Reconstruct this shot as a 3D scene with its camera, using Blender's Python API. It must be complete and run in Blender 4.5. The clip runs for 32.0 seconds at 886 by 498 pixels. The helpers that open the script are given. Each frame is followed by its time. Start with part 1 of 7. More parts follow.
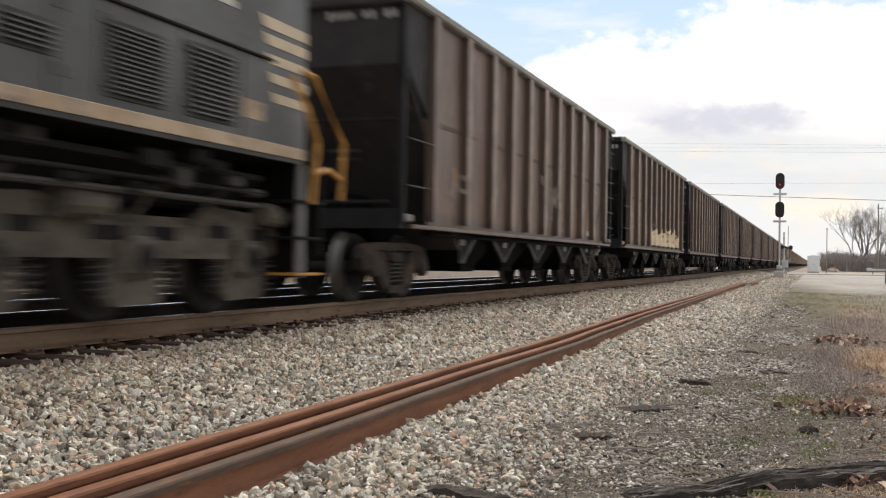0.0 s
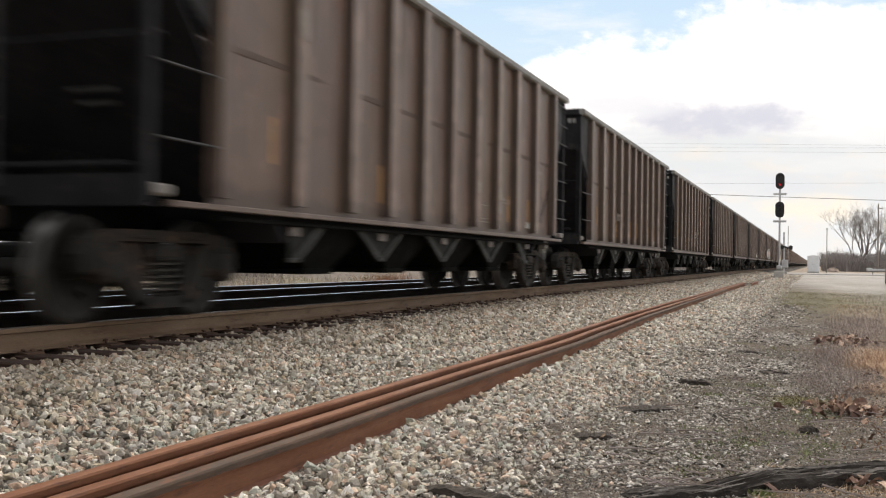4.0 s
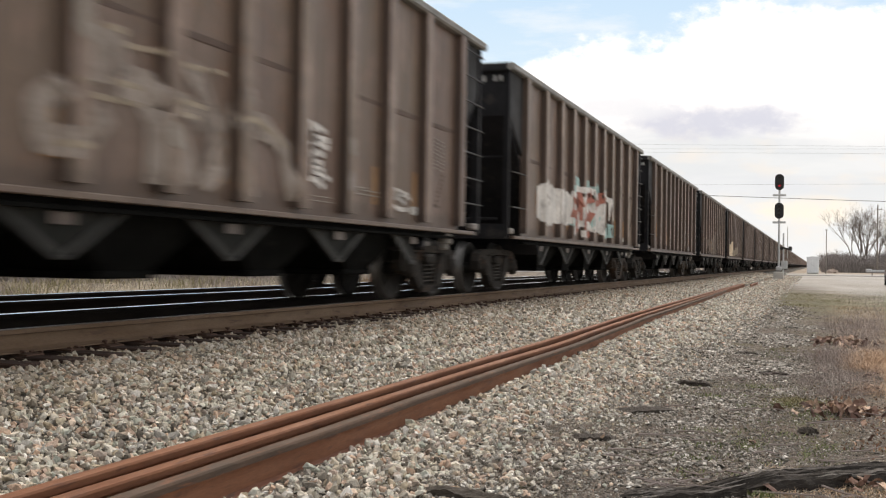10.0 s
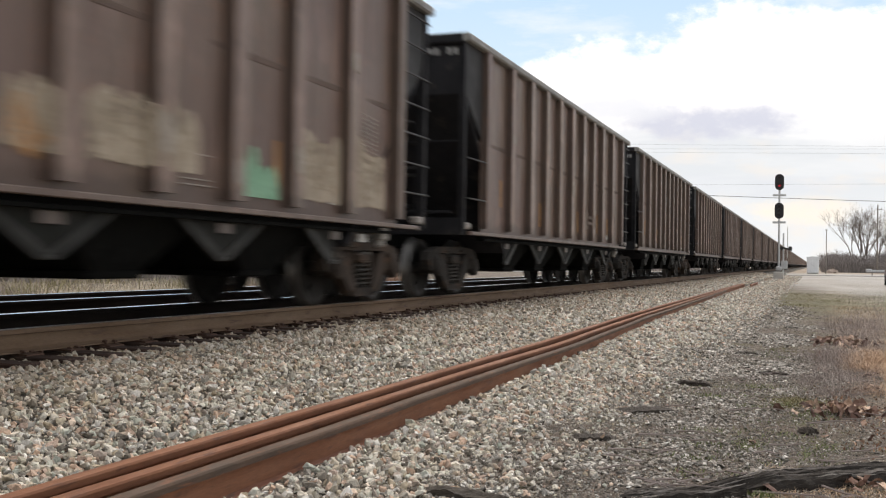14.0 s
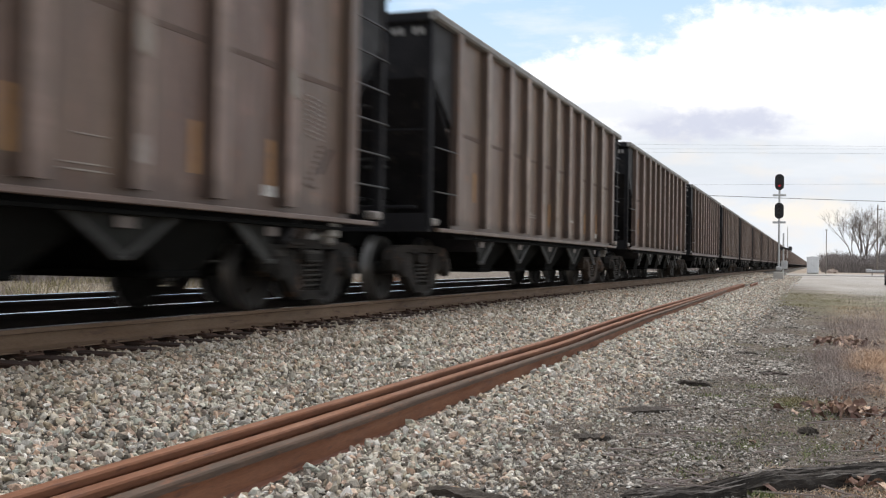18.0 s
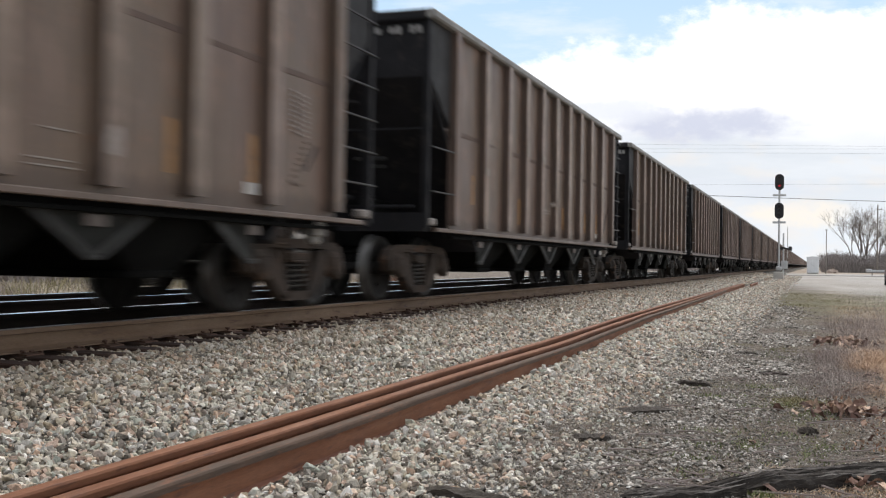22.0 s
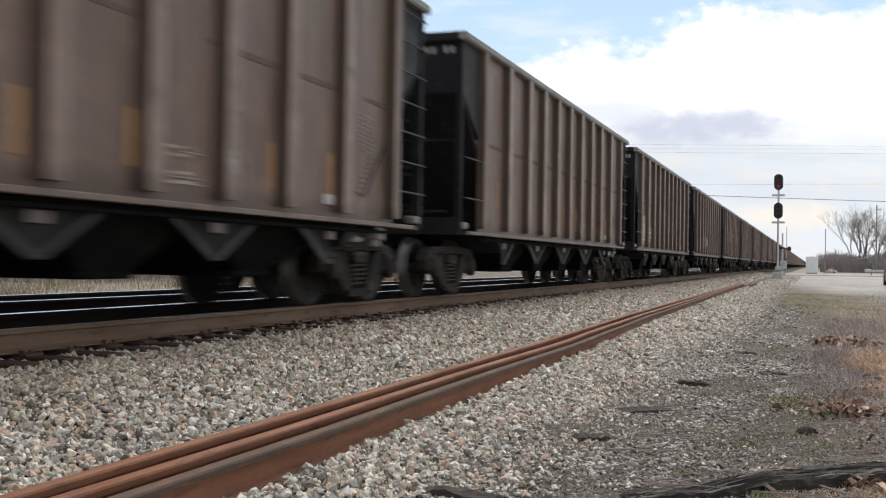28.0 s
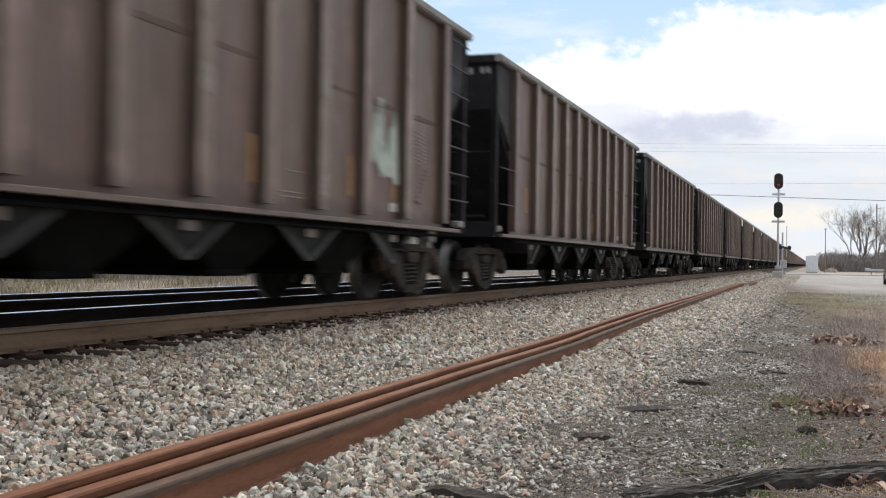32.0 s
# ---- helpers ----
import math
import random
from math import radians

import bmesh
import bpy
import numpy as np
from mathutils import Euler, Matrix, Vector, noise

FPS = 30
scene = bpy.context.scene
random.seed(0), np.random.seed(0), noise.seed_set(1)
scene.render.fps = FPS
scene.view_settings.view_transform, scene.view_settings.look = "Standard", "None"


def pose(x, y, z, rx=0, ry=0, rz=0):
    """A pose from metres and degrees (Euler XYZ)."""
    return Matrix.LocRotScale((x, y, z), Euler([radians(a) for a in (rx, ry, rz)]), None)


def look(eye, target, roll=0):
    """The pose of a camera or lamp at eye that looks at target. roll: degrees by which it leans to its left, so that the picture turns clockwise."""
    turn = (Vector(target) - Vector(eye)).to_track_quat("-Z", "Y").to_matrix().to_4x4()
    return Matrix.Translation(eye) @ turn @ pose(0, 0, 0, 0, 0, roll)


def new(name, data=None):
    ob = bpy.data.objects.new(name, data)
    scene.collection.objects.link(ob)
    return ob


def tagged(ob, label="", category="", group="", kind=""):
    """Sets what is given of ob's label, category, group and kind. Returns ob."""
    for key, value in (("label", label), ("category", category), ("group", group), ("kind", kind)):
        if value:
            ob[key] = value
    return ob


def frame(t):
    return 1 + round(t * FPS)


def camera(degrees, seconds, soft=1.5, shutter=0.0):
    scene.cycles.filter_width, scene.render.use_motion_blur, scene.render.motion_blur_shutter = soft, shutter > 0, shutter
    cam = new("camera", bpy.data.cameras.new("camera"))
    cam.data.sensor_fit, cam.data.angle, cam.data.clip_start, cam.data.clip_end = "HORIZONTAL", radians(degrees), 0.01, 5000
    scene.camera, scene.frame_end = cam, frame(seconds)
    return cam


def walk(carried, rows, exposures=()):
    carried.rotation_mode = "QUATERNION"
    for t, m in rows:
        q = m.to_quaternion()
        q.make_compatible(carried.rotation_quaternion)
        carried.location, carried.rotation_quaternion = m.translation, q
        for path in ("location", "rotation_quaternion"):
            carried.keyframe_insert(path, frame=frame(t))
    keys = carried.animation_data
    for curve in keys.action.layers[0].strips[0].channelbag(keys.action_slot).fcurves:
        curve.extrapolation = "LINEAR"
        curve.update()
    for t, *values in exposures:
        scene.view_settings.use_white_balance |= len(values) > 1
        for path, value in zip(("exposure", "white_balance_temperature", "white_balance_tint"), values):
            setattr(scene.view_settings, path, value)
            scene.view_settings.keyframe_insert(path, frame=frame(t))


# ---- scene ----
# ------------------------------------------------------------------ camera
EYE = (0.0, 0.0, 1.07)
YAW, PITCH, ROLL = 19.862, 0.637, 0.879          # degrees: left of the track's line, up, lean


def view(dx=0.0, dy=0.0):
    """The camera's pose, turned a little to the left (dx) and up (dy), in thousandths of a degree."""
    a, b = radians(YAW + dx / 1000), radians(PITCH + dy / 1000)
    way = Vector((-math.sin(a) * math.cos(b), math.cos(a) * math.cos(b), math.sin(b)))
    return look(EYE, Vector(EYE) + way, ROLL)


cam = camera(46.77, 32.0, soft=1.2, shutter=0.45)
walk(cam, [(0, view(28, -60)), (7, view(28, -60)), (8, view(0, 0)), (26, view(0, 0)), (28, view(-47, 0)),
           (29.5, view(-47, -47)), (32, view(-47, -47))],
     exposures=[(0, 0.15, 7120, 11), (8, 0.15, 7180, 11), (13, 0.15, 7050, 11), (16.5, 0.13, 6720, 10), (20, 0.12, 6630, 10), (32, 0.09, 6560, 10)])

# ------------------------------------------------------------------ light
SUN_EL, SUN_AZ = 55.0, -4.0       # degrees: height, and turn from the track's line (+y) towards +x
world = bpy.data.worlds.new("sky")
scene.world = world
world.use_nodes = True
wn = world.node_tree
sky = wn.nodes.new("ShaderNodeTexSky")
sky.sky_type = "NISHITA"
sky.sun_disc = False
sky.sun_elevation = radians(SUN_EL)
sky.sun_rotation = radians(SUN_AZ)
sky.dust_density = 4.0
sky.air_density = 1.0
haze = wn.nodes.new("ShaderNodeMixRGB")          # a bright broken overcast over the clear sky
haze.inputs[0].default_value = 0.62
haze.inputs[2].default_value = (9.5, 9.8, 10.2, 1)
wn.links.new(sky.outputs[0], haze.inputs[1])
wn.links.new(haze.outputs[0], wn.nodes["Background"].inputs[0])
wn.nodes["Background"].inputs[1].default_value = 0.10

sun_data = bpy.data.lights.new("sun", "SUN")
sun_data.energy, sun_data.angle, sun_data.color = 1.5, radians(12), (1.0, 0.96, 0.9)
sun = new("sun", sun_data)
el, az = radians(SUN_EL), radians(SUN_AZ)
sun_way = Vector((math.sin(az) * math.cos(el), math.cos(az) * math.cos(el), math.sin(el)))
sun.matrix_world = look((0, 0, 60), Vector((0, 0, 60)) - sun_way)


# ------------------------------------------------------------------ materials
def rgb(c):
    return (*c, 1)


class Nodes:
    """A principled material with a few helpers to wire its nodes."""

    def __init__(self, name, rough=0.8, metal=0.0):
        self.m = bpy.data.materials.new(name)
        self.m.use_nodes = True
        self.t = self.m.node_tree
        self.b = self.t.nodes["Principled BSDF"]
        self.b.inputs["Roughness"].default_value = rough
        self.b.inputs["Metallic"].default_value = metal

    def node(self, kind, **props):
        n = self.t.nodes.new(kind)
        for k, v in props.items():
            if k == "blend":
                n.blend_type = v
            elif k == "op":
                n.operation = v
            elif k == "feature":
                n.feature = v
        return n

    def link(self, a, b):
        self.t.links.new(a, b)

    def coords(self, scale=(1, 1, 1), jitter=False):
        c = self.node("ShaderNodeTexCoord").outputs["Object"]
        mp = self.node("ShaderNodeMapping")
        mp.inputs["Scale"].default_value = scale
        self.link(c, mp.inputs["Vector"])
        if jitter:
            info = self.node("ShaderNodeObjectInfo")
            mul = self.node("ShaderNodeMath", op="MULTIPLY")
            mul.inputs[1].default_value = 37.0
            self.link(info.outputs["Random"], mul.inputs[0])
            comb = self.node("ShaderNodeCombineXYZ")
            for i in range(3):
                self.link(mul.outputs[0], comb.inputs[i])
            self.link(comb.outputs[0], mp.inputs["Location"])
        return mp.outputs[0]

    def noise(self, vec, scale, detail=4, rough=0.55):
        n = self.node("ShaderNodeTexNoise")
        n.inputs["Scale"].default_value = scale
        n.inputs["Detail"].default_value = detail
        n.inputs["Roughness"].default_value = rough
        if vec is not None:
            self.link(vec, n.inputs["Vector"])
        return n.outputs["Fac"]

    def ramp(self, fac, stops):
        r = self.node("ShaderNodeValToRGB")
        e = r.color_ramp.elements
        while len(e) < len(stops):
            e.new(0.5)
        for el_, (p, c) in zip(e, stops):
            el_.position = p
            el_.color = rgb(c) if not isinstance(c, (int, float)) else (c, c, c, 1)
        self.link(fac, r.inputs[0])
        return r.outputs[0]

    def mix(self, fac, a, b, blend="MIX"):
        m = self.node("ShaderNodeMixRGB", blend=blend)
        for i, v in ((0, fac), (1, a), (2, b)):
            if isinstance(v, (int, float)):
                m.inputs[i].default_value = v if i == 0 else (v, v, v, 1)
            elif isinstance(v, tuple):
                m.inputs[i].default_value = rgb(v)
            else:
                self.link(v, m.inputs[i])
        return m.outputs[0]

    def node_range(self, out, lo, hi):
        r = self.node("ShaderNodeMapRange")
        r.inputs["From Min"].default_value, r.inputs["From Max"].default_value = lo, hi
        self.link(out, r.inputs["Value"])
        return r.outputs[0]

    def color(self, out):
        self.link(out, self.b.inputs["Base Color"])

    def bump(self, height, strength=0.3, distance=0.01):
        b = self.node("ShaderNodeBump")
        b.inputs["Strength"].default_value = strength
        b.inputs["Distance"].default_value = distance
        self.link(height, b.inputs["Height"])
        self.link(b.outputs[0], self.b.inputs["Normal"])


def surface(name, c1, c2, scale=4.0, rough=0.8, metal=0.0, spots=None, bump=0.25, stretch=(1, 1, 1), fine=40.0, gloss=0.5):
    """Two-scale weathered surface: broad stains c1..c2, fine grain, and optional spots of a third colour."""
    n = Nodes(name, rough, metal)
    v = n.coords(stretch, jitter=True)
    broad = n.ramp(n.noise(v, scale, 5), [(0.3, c1), (0.7, c2)])
    grain = n.noise(v, fine, 3)
    col = n.mix(0.35, broad, n.ramp(grain, [(0.25, 0.55), (0.75, 1.3)]), "MULTIPLY")
    if spots:
        mask = n.ramp(n.noise(v, scale * 2.3, 6, 0.65), [(0.56, 0.0), (0.68, 1.0)])
        col = n.mix(mask, col, spots)
    n.color(col)
    n.bump(grain, bump, 0.004)
    n.b.inputs["Specular IOR Level"].default_value = gloss
    rr = n.ramp(n.noise(v, scale * 1.7, 3), [(0.3, max(rough - 0.15, 0.05)), (0.7, min(rough + 0.1, 1))])
    n.link(rr, n.b.inputs["Roughness"])
    return n.m


def car_paint(name, base, dirt, rust, dust, worn=2.1, mottle=0.0):
    """Faded oxide paint with streaks that run down, coal dust and rust along the seams."""
    n = Nodes(name, 0.62)
    v = n.coords((1, 1, 1), jitter=True)
    streak = n.coords((6, 6, 0.5), jitter=True)
    col = n.ramp(n.noise(v, 1.1, 4), [(0.28, base), (0.75, tuple(x * 1.3 for x in base))])
    col = n.mix(n.ramp(n.noise(n.coords((1, 0.8, 0.45), jitter=True), 0.8, 4), [(0.40, 0.0), (0.62, 0.75)]), col, dust)
    col = n.mix(n.ramp(n.noise(streak, 1.3, 5), [(0.48, 0.0), (0.72, 0.7)]), col, dirt)
    col = n.mix(n.ramp(n.noise(v, 5.0, 6, 0.7), [(0.57, 0.0), (0.70, 0.6)]), col, rust)
    col = n.mix(0.3, col, n.ramp(n.noise(v, 55, 3), [(0.3, 0.6), (0.7, 1.3)]), "MULTIPLY")
    scuff = n.noise(n.coords((3.5, 3.5, 0.9), jitter=True), 1.6, 6, 0.7)
    col = n.mix(n.ramp(scuff, [(0.54, 0.0), (0.68, 0.75)]), col, tuple(min(1, x * worn) for x in base))
    col = n.mix(n.ramp(n.noise(v, 0.55, 4), [(0.5, 0.0), (0.8, 0.45)]), col, tuple(x * 0.62 for x in base))
    if mottle:
        col = n.mix(n.ramp(n.noise(n.coords((1, 1, 0.7), jitter=True), 5.5, 5, 0.65), [(0.50, 0.0), (0.66, mottle)]), col, tuple(min(1, x * 1.75) for x in base))
        col = n.mix(n.ramp(n.noise(n.coords((1, 1, 0.8), jitter=True), 3.4, 5, 0.65), [(0.52, 0.0), (0.70, mottle)]), col, tuple(x * 0.55 for x in base))
    # caked dirt along the foot of the side
    sep = n.node("ShaderNodeSeparateXYZ")
    n.link(n.node("ShaderNodeTexCoord").outputs["Object"], sep.inputs[0])
    foot = n.node("ShaderNodeMath", op="MULTIPLY_ADD")
    n.link(n.noise(n.coords((1, 5, 1), jitter=True), 1.2, 5), foot.inputs[0])
    foot.inputs[1].default_value = 0.55
    n.link(sep.outputs[2], foot.inputs[2])
    col = n.mix(n.ramp(n.node_range(foot.outputs[0], 1.43, 1.52), [(0.0, 0.5), (1.0, 0.0)]), col, tuple(x * 0.6 for x in dirt))
    n.color(col)
    n.bump(n.noise(v, 30, 4), 0.2, 0.004)
    n.link(n.ramp(n.noise(streak, 2.0, 3), [(0.3, 0.36), (0.7, 0.6)]), n.b.inputs["Roughness"])
    return n.m


def island_stone(name, stops, dust, mud=0.25):
    """Crushed stone: each piece takes its own tone."""
    n = Nodes(name, 0.9)
    g = n.node("ShaderNodeNewGeometry")
    v = n.coords()
    col = n.ramp(g.outputs["Random Per Island"], stops)
    col = n.mix(0.6, col, n.ramp(n.noise(v, 60, 4), [(0.25, 0.35), (0.75, 1.6)]), "MULTIPLY")
    col = n.mix(n.ramp(n.noise(v, 0.9, 4), [(0.45, 0.0), (0.75, mud)]), col, dust)
    # rust dust shed by the wheels lies along the near rail
    sep = n.node("ShaderNodeSeparateXYZ")
    n.link(v, sep.inputs[0])
    shed = n.node("ShaderNodeMath", op="MULTIPLY_ADD")
    n.link(n.noise(v, 1.6, 5, 0.65), shed.inputs[0])
    shed.inputs[1].default_value = 1.3
    n.link(sep.outputs[0], shed.inputs[2])
    col = n.mix(n.ramp(n.node_range(shed.outputs[0], -3.2, -5.4), [(0.0, 0.0), (1.0, 0.62)]), col, (0.34, 0.24, 0.145))
    n.color(col)
    n.bump(n.noise(v, 55, 5, 0.65), 0.6, 0.008)
    return n.m


STONES = [(0, (0.11, 0.095, 0.078)), (0.13, (0.36, 0.33, 0.28)), (0.28, (0.66, 0.61, 0.52)), (0.38, (0.50, 0.415, 0.30)), (0.47, (0.52, 0.55, 0.48)), (0.58, (0.86, 0.80, 0.70)),
          (0.67, (0.64, 0.45, 0.33)), (0.74, (0.50, 0.385, 0.32)), (0.83, (0.28, 0.27, 0.24)), (0.92, (0.68, 0.65, 0.60)), (1, (1.0, 0.96, 0.90))]
M_STONE = island_stone("ballast stone", STONES, (0.30, 0.25, 0.20))
M_GRIT = island_stone("grey gravel", [(0.0, (0.09, 0.082, 0.07)), (0.3, (0.24, 0.222, 0.197)), (0.6, (0.45, 0.425, 0.385)),
                                      (0.75, (0.31, 0.25, 0.20)), (1.0, (0.88, 0.85, 0.80))], (0.19, 0.164, 0.138), 0.40)


def ballast_ground(name, stones, mud):
    n = Nodes(name, 0.95)
    v = n.coords()
    vo = n.node("ShaderNodeTexVoronoi")
    vo.inputs["Scale"].default_value = 17.0
    n.link(v, vo.inputs["Vector"])
    sep = n.node("ShaderNodeSeparateColor")
    n.link(vo.outputs["Color"], sep.inputs[0])
    col = n.ramp(sep.outputs[0], stones)
    edge = n.ramp(vo.outputs["Distance"], [(0.25, 1.0), (0.6, 0.25)])
    col = n.mix(1.0, col, edge, "MULTIPLY")
    col = n.mix(n.ramp(n.noise(v, 0.8, 4), [(0.45, 0.0), (0.8, 0.4)]), col, mud)
    n.color(col)
    inv = n.ramp(vo.outputs["Distance"], [(0.0, 1.0), (0.6, 0.0)])
    n.bump(inv, 0.9, 0.03)
    return n.m


def earth():
    """Trackside ground: cinder and dirt near the line, pale gravel of the lot by the crossing, fields beyond."""
    n = Nodes("trackside earth", 0.97)
    v = n.coords()
    sep = n.node("ShaderNodeSeparateXYZ")
    n.link(v, sep.inputs[0])
    warp = n.noise(v, 0.35, 5, 0.6)
    fine = n.noise(v, 9.0, 6, 0.7)
    dirt = n.ramp(fine, [(0.30, (0.11, 0.086, 0.067)), (0.46, (0.245, 0.20, 0.163)), (0.6, (0.38, 0.33, 0.28)), (0.74, (0.58, 0.53, 0.475))])
    dirt = n.mix(n.ramp(n.noise(v, 0.9, 5, 0.65), [(0.40, 0.0), (0.58, 0.65)]), dirt, (0.235, 0.172, 0.135))
    dirt = n.mix(n.ramp(n.noise(v, 45.0, 4, 0.7), [(0.35, 0.38), (0.62, 0.0)]), dirt, (0.06, 0.046, 0.037))
    moss = n.ramp(n.noise(v, 1.4, 5, 0.7), [(0.50, 0.0), (0.66, 0.7)])
    dirt = n.mix(moss, dirt, (0.135, 0.14, 0.055))

    vo = n.node("ShaderNodeTexVoronoi")
    vo.inputs["Scale"].default_value = 42.0
    n.link(v, vo.inputs["Vector"])
    cell = n.node("ShaderNodeSeparateColor")
    n.link(vo.outputs["Color"], cell.inputs[0])
    chips = n.ramp(cell.outputs[0], [(0.0, (0.12, 0.095, 0.075)), (0.35, (0.24, 0.20, 0.165)), (0.6, (0.35, 0.31, 0.265)), (0.8, (0.27, 0.195, 0.145)), (1.0, (0.60, 0.57, 0.52))])
    chips = n.mix(1.0, chips, n.ramp(vo.outputs["Distance"], [(0.2, 1.0), (0.65, 0.3)]), "MULTIPLY")
    some = n.node("ShaderNodeMath", op="GREATER_THAN")
    n.link(cell.outputs[1], some.inputs[0])
    n.link(n.ramp(n.noise(v, 1.3, 5, 0.7), [(0.32, 0.15), (0.62, 0.95)]), some.inputs[1])
    dirt = n.mix(some.outputs[0], dirt, chips)
    grain = n.noise(v, 160.0, 3, 0.7)
    dirt = n.mix(0.6, dirt, n.ramp(grain, [(0.3, 0.45), (0.7, 1.45)]), "MULTIPLY")

    def band(out, lo, hi):
        r = n.node("ShaderNodeMapRange")
        r.inputs["From Min"].default_value, r.inputs["From Max"].default_value = lo, hi
        n.link(out, r.inputs["Value"])
        return r.outputs[0]

    def wobble(out, amount):
        a = n.node("ShaderNodeMath", op="MULTIPLY_ADD")
        n.link(warp, a.inputs[0])
        a.inputs[1].default_value = amount
        n.link(out, a.inputs[2])
        return a.outputs[0]

    straw = n.ramp(n.noise(v, 3.0, 6, 0.65), [(0.3, (0.30, 0.24, 0.19)), (0.7, (0.54, 0.45, 0.36))])
    straw = n.mix(n.ramp(n.noise(v, 1.1, 6, 0.7), [(0.50, 0.0), (0.62, 0.65)]), straw, dirt)
    straw = n.mix(0.6, straw, n.ramp(n.noise(n.coords((30, 90, 1)), 1.0, 5, 0.7), [(0.3, 0.55), (0.7, 1.4)]), "MULTIPLY")
    col = n.mix(band(wobble(sep.outputs[0], 1.4), 0.9, 1.6), dirt, straw)
    pale = n.ramp(n.noise(v, 2.5, 6, 0.7), [(0.3, (0.36, 0.335, 0.305)), (0.5, (0.48, 0.455, 0.43)), (0.7, (0.60, 0.58, 0.555))])
    pale = n.mix(n.ramp(n.noise(n.coords((0.16, 0.045, 1)), 1.0, 6, 0.65), [(0.42, 0.0), (0.62, 0.6)]), pale, (0.36, 0.32, 0.27))
    pale = n.mix(n.ramp(n.noise(n.coords((0.11, 0.03, 1)), 1.7, 5, 0.6), [(0.55, 0.0), (0.70, 0.6)]), pale, (0.66, 0.645, 0.62))
    slant = n.node("ShaderNodeMath", op="MULTIPLY_ADD")
    n.link(sep.outputs[0], slant.inputs[0])
    slant.inputs[1].default_value = 9.0
    n.link(sep.outputs[1], slant.inputs[2])
    far = band(wobble(slant.outputs[0], 34.0), 50.0, 84.0)
    col = n.mix(far, col, pale)
    col = n.mix(band(sep.outputs[1], 150.0, 175.0), col, straw)
    green = n.node("ShaderNodeMath", op="MULTIPLY")
    n.link(band(wobble(sep.outputs[1], 14.0), 27.0, 36.0), green.inputs[0])
    n.link(band(wobble(sep.outputs[1], 14.0), 58.0, 46.0), green.inputs[1])
    col = n.mix(n.mix(1.0, green.outputs[0], n.ramp(n.noise(v, 0.7, 5, 0.7), [(0.34, 0.0), (0.56, 0.85)]), "MULTIPLY"), col, (0.175, 0.165, 0.085))
    left = n.node("ShaderNodeMath", op="MULTIPLY")
    n.link(band(sep.outputs[0], -13.4, -14.4), left.inputs[0])
    n.link(band(wobble(sep.outputs[1], 8.0), 42.0, 38.0), left.inputs[1])
    scrub = n.ramp(n.noise(v, 0.8, 6, 0.7), [(0.3, (0.12, 0.105, 0.07)), (0.5, (0.25, 0.21, 0.15)), (0.7, (0.42, 0.35, 0.26))])
    col = n.mix(left.outputs[0], col, scrub)
    n.color(col)
    rough_ = n.node("ShaderNodeMath", op="MULTIPLY_ADD")
    n.link(grain, rough_.inputs[0])
    rough_.inputs[1].default_value = 0.5
    n.link(fine, rough_.inputs[2])
    n.bump(rough_.outputs[0], 1.0, 0.04)
    return n.m


# tones cut to 0.42 to paint the dark of gaps between loose stones
M_BED = ballast_ground("packed ballast", [(p, tuple(v * 0.42 for v in c)) for p, c in STONES], (0.11, 0.09, 0.07))
# the same stones at 0.16: the train's shade painted into the bed
M_BED_SHADE = ballast_ground("train-shaded ballast", [(p, tuple(v * 0.16 for v in c)) for p, c in STONES], (0.025, 0.022, 0.02))
M_EARTH = earth()
M_RUST = surface("rail rust", (0.20, 0.078, 0.038), (0.30, 0.132, 0.068), 3.0, 0.75, 0.1, spots=(0.13, 0.057, 0.037), stretch=(3, 0.4, 3))
M_RUSTGREY = surface("weathered rail grey", (0.085, 0.058, 0.042), (0.135, 0.085, 0.06), 5.0, 0.9, 0.0, spots=(0.21, 0.095, 0.055), stretch=(3, 0.4, 3))
M_RAIL = surface("running rail side", (0.155, 0.097, 0.058), (0.228, 0.154, 0.10), 2.0, 0.8, 0.1, spots=(0.10, 0.06, 0.045), stretch=(3, 0.5, 3))
# darker copy of the rail side, with the shade put into its colour
M_RAIL_SHADE = surface("shaded rail side", (0.018, 0.014, 0.012), (0.04, 0.03, 0.025), 2.0, 0.85, gloss=0.2, stretch=(3, 0.5, 3))
M_HEAD = surface("polished rail head", (0.90, 0.87, 0.82), (0.96, 0.93, 0.89), 2.0, 0.16, 1.0, bump=0.02, stretch=(6, 0.1, 6))
# near head: the dark car bottoms' reflection is put into a darker, rougher steel
M_HEAD_DULL = surface("dim-reflecting rail head", (0.30, 0.27, 0.24), (0.46, 0.43, 0.40), 2.0, 0.42, 0.85, bump=0.05, stretch=(6, 0.1, 6))
M_TIE = surface("creosoted tie", (0.032, 0.019, 0.014), (0.085, 0.047, 0.034), 3.0, 0.92, spots=(0.13, 0.08, 0.06), bump=0.7, stretch=(0.6, 5, 5))
M_SPIKE = surface("rusty spike steel", (0.075, 0.042, 0.03), (0.15, 0.085, 0.058), 8.0, 0.8, 0.2)
M_SIDE = car_paint("faded brown car paint", (0.1472, 0.09373, 0.07626), (0.0817, 0.05197, 0.04138), (0.25, 0.112, 0.056), (0.1691, 0.1225, 0.08556))
M_POST = car_paint("faded brown post paint", (0.2328, 0.1634, 0.1358), (0.1261, 0.09025, 0.076), (0.22, 0.12, 0.07), (0.2425, 0.19, 0.1425), 2.4, 0.6)
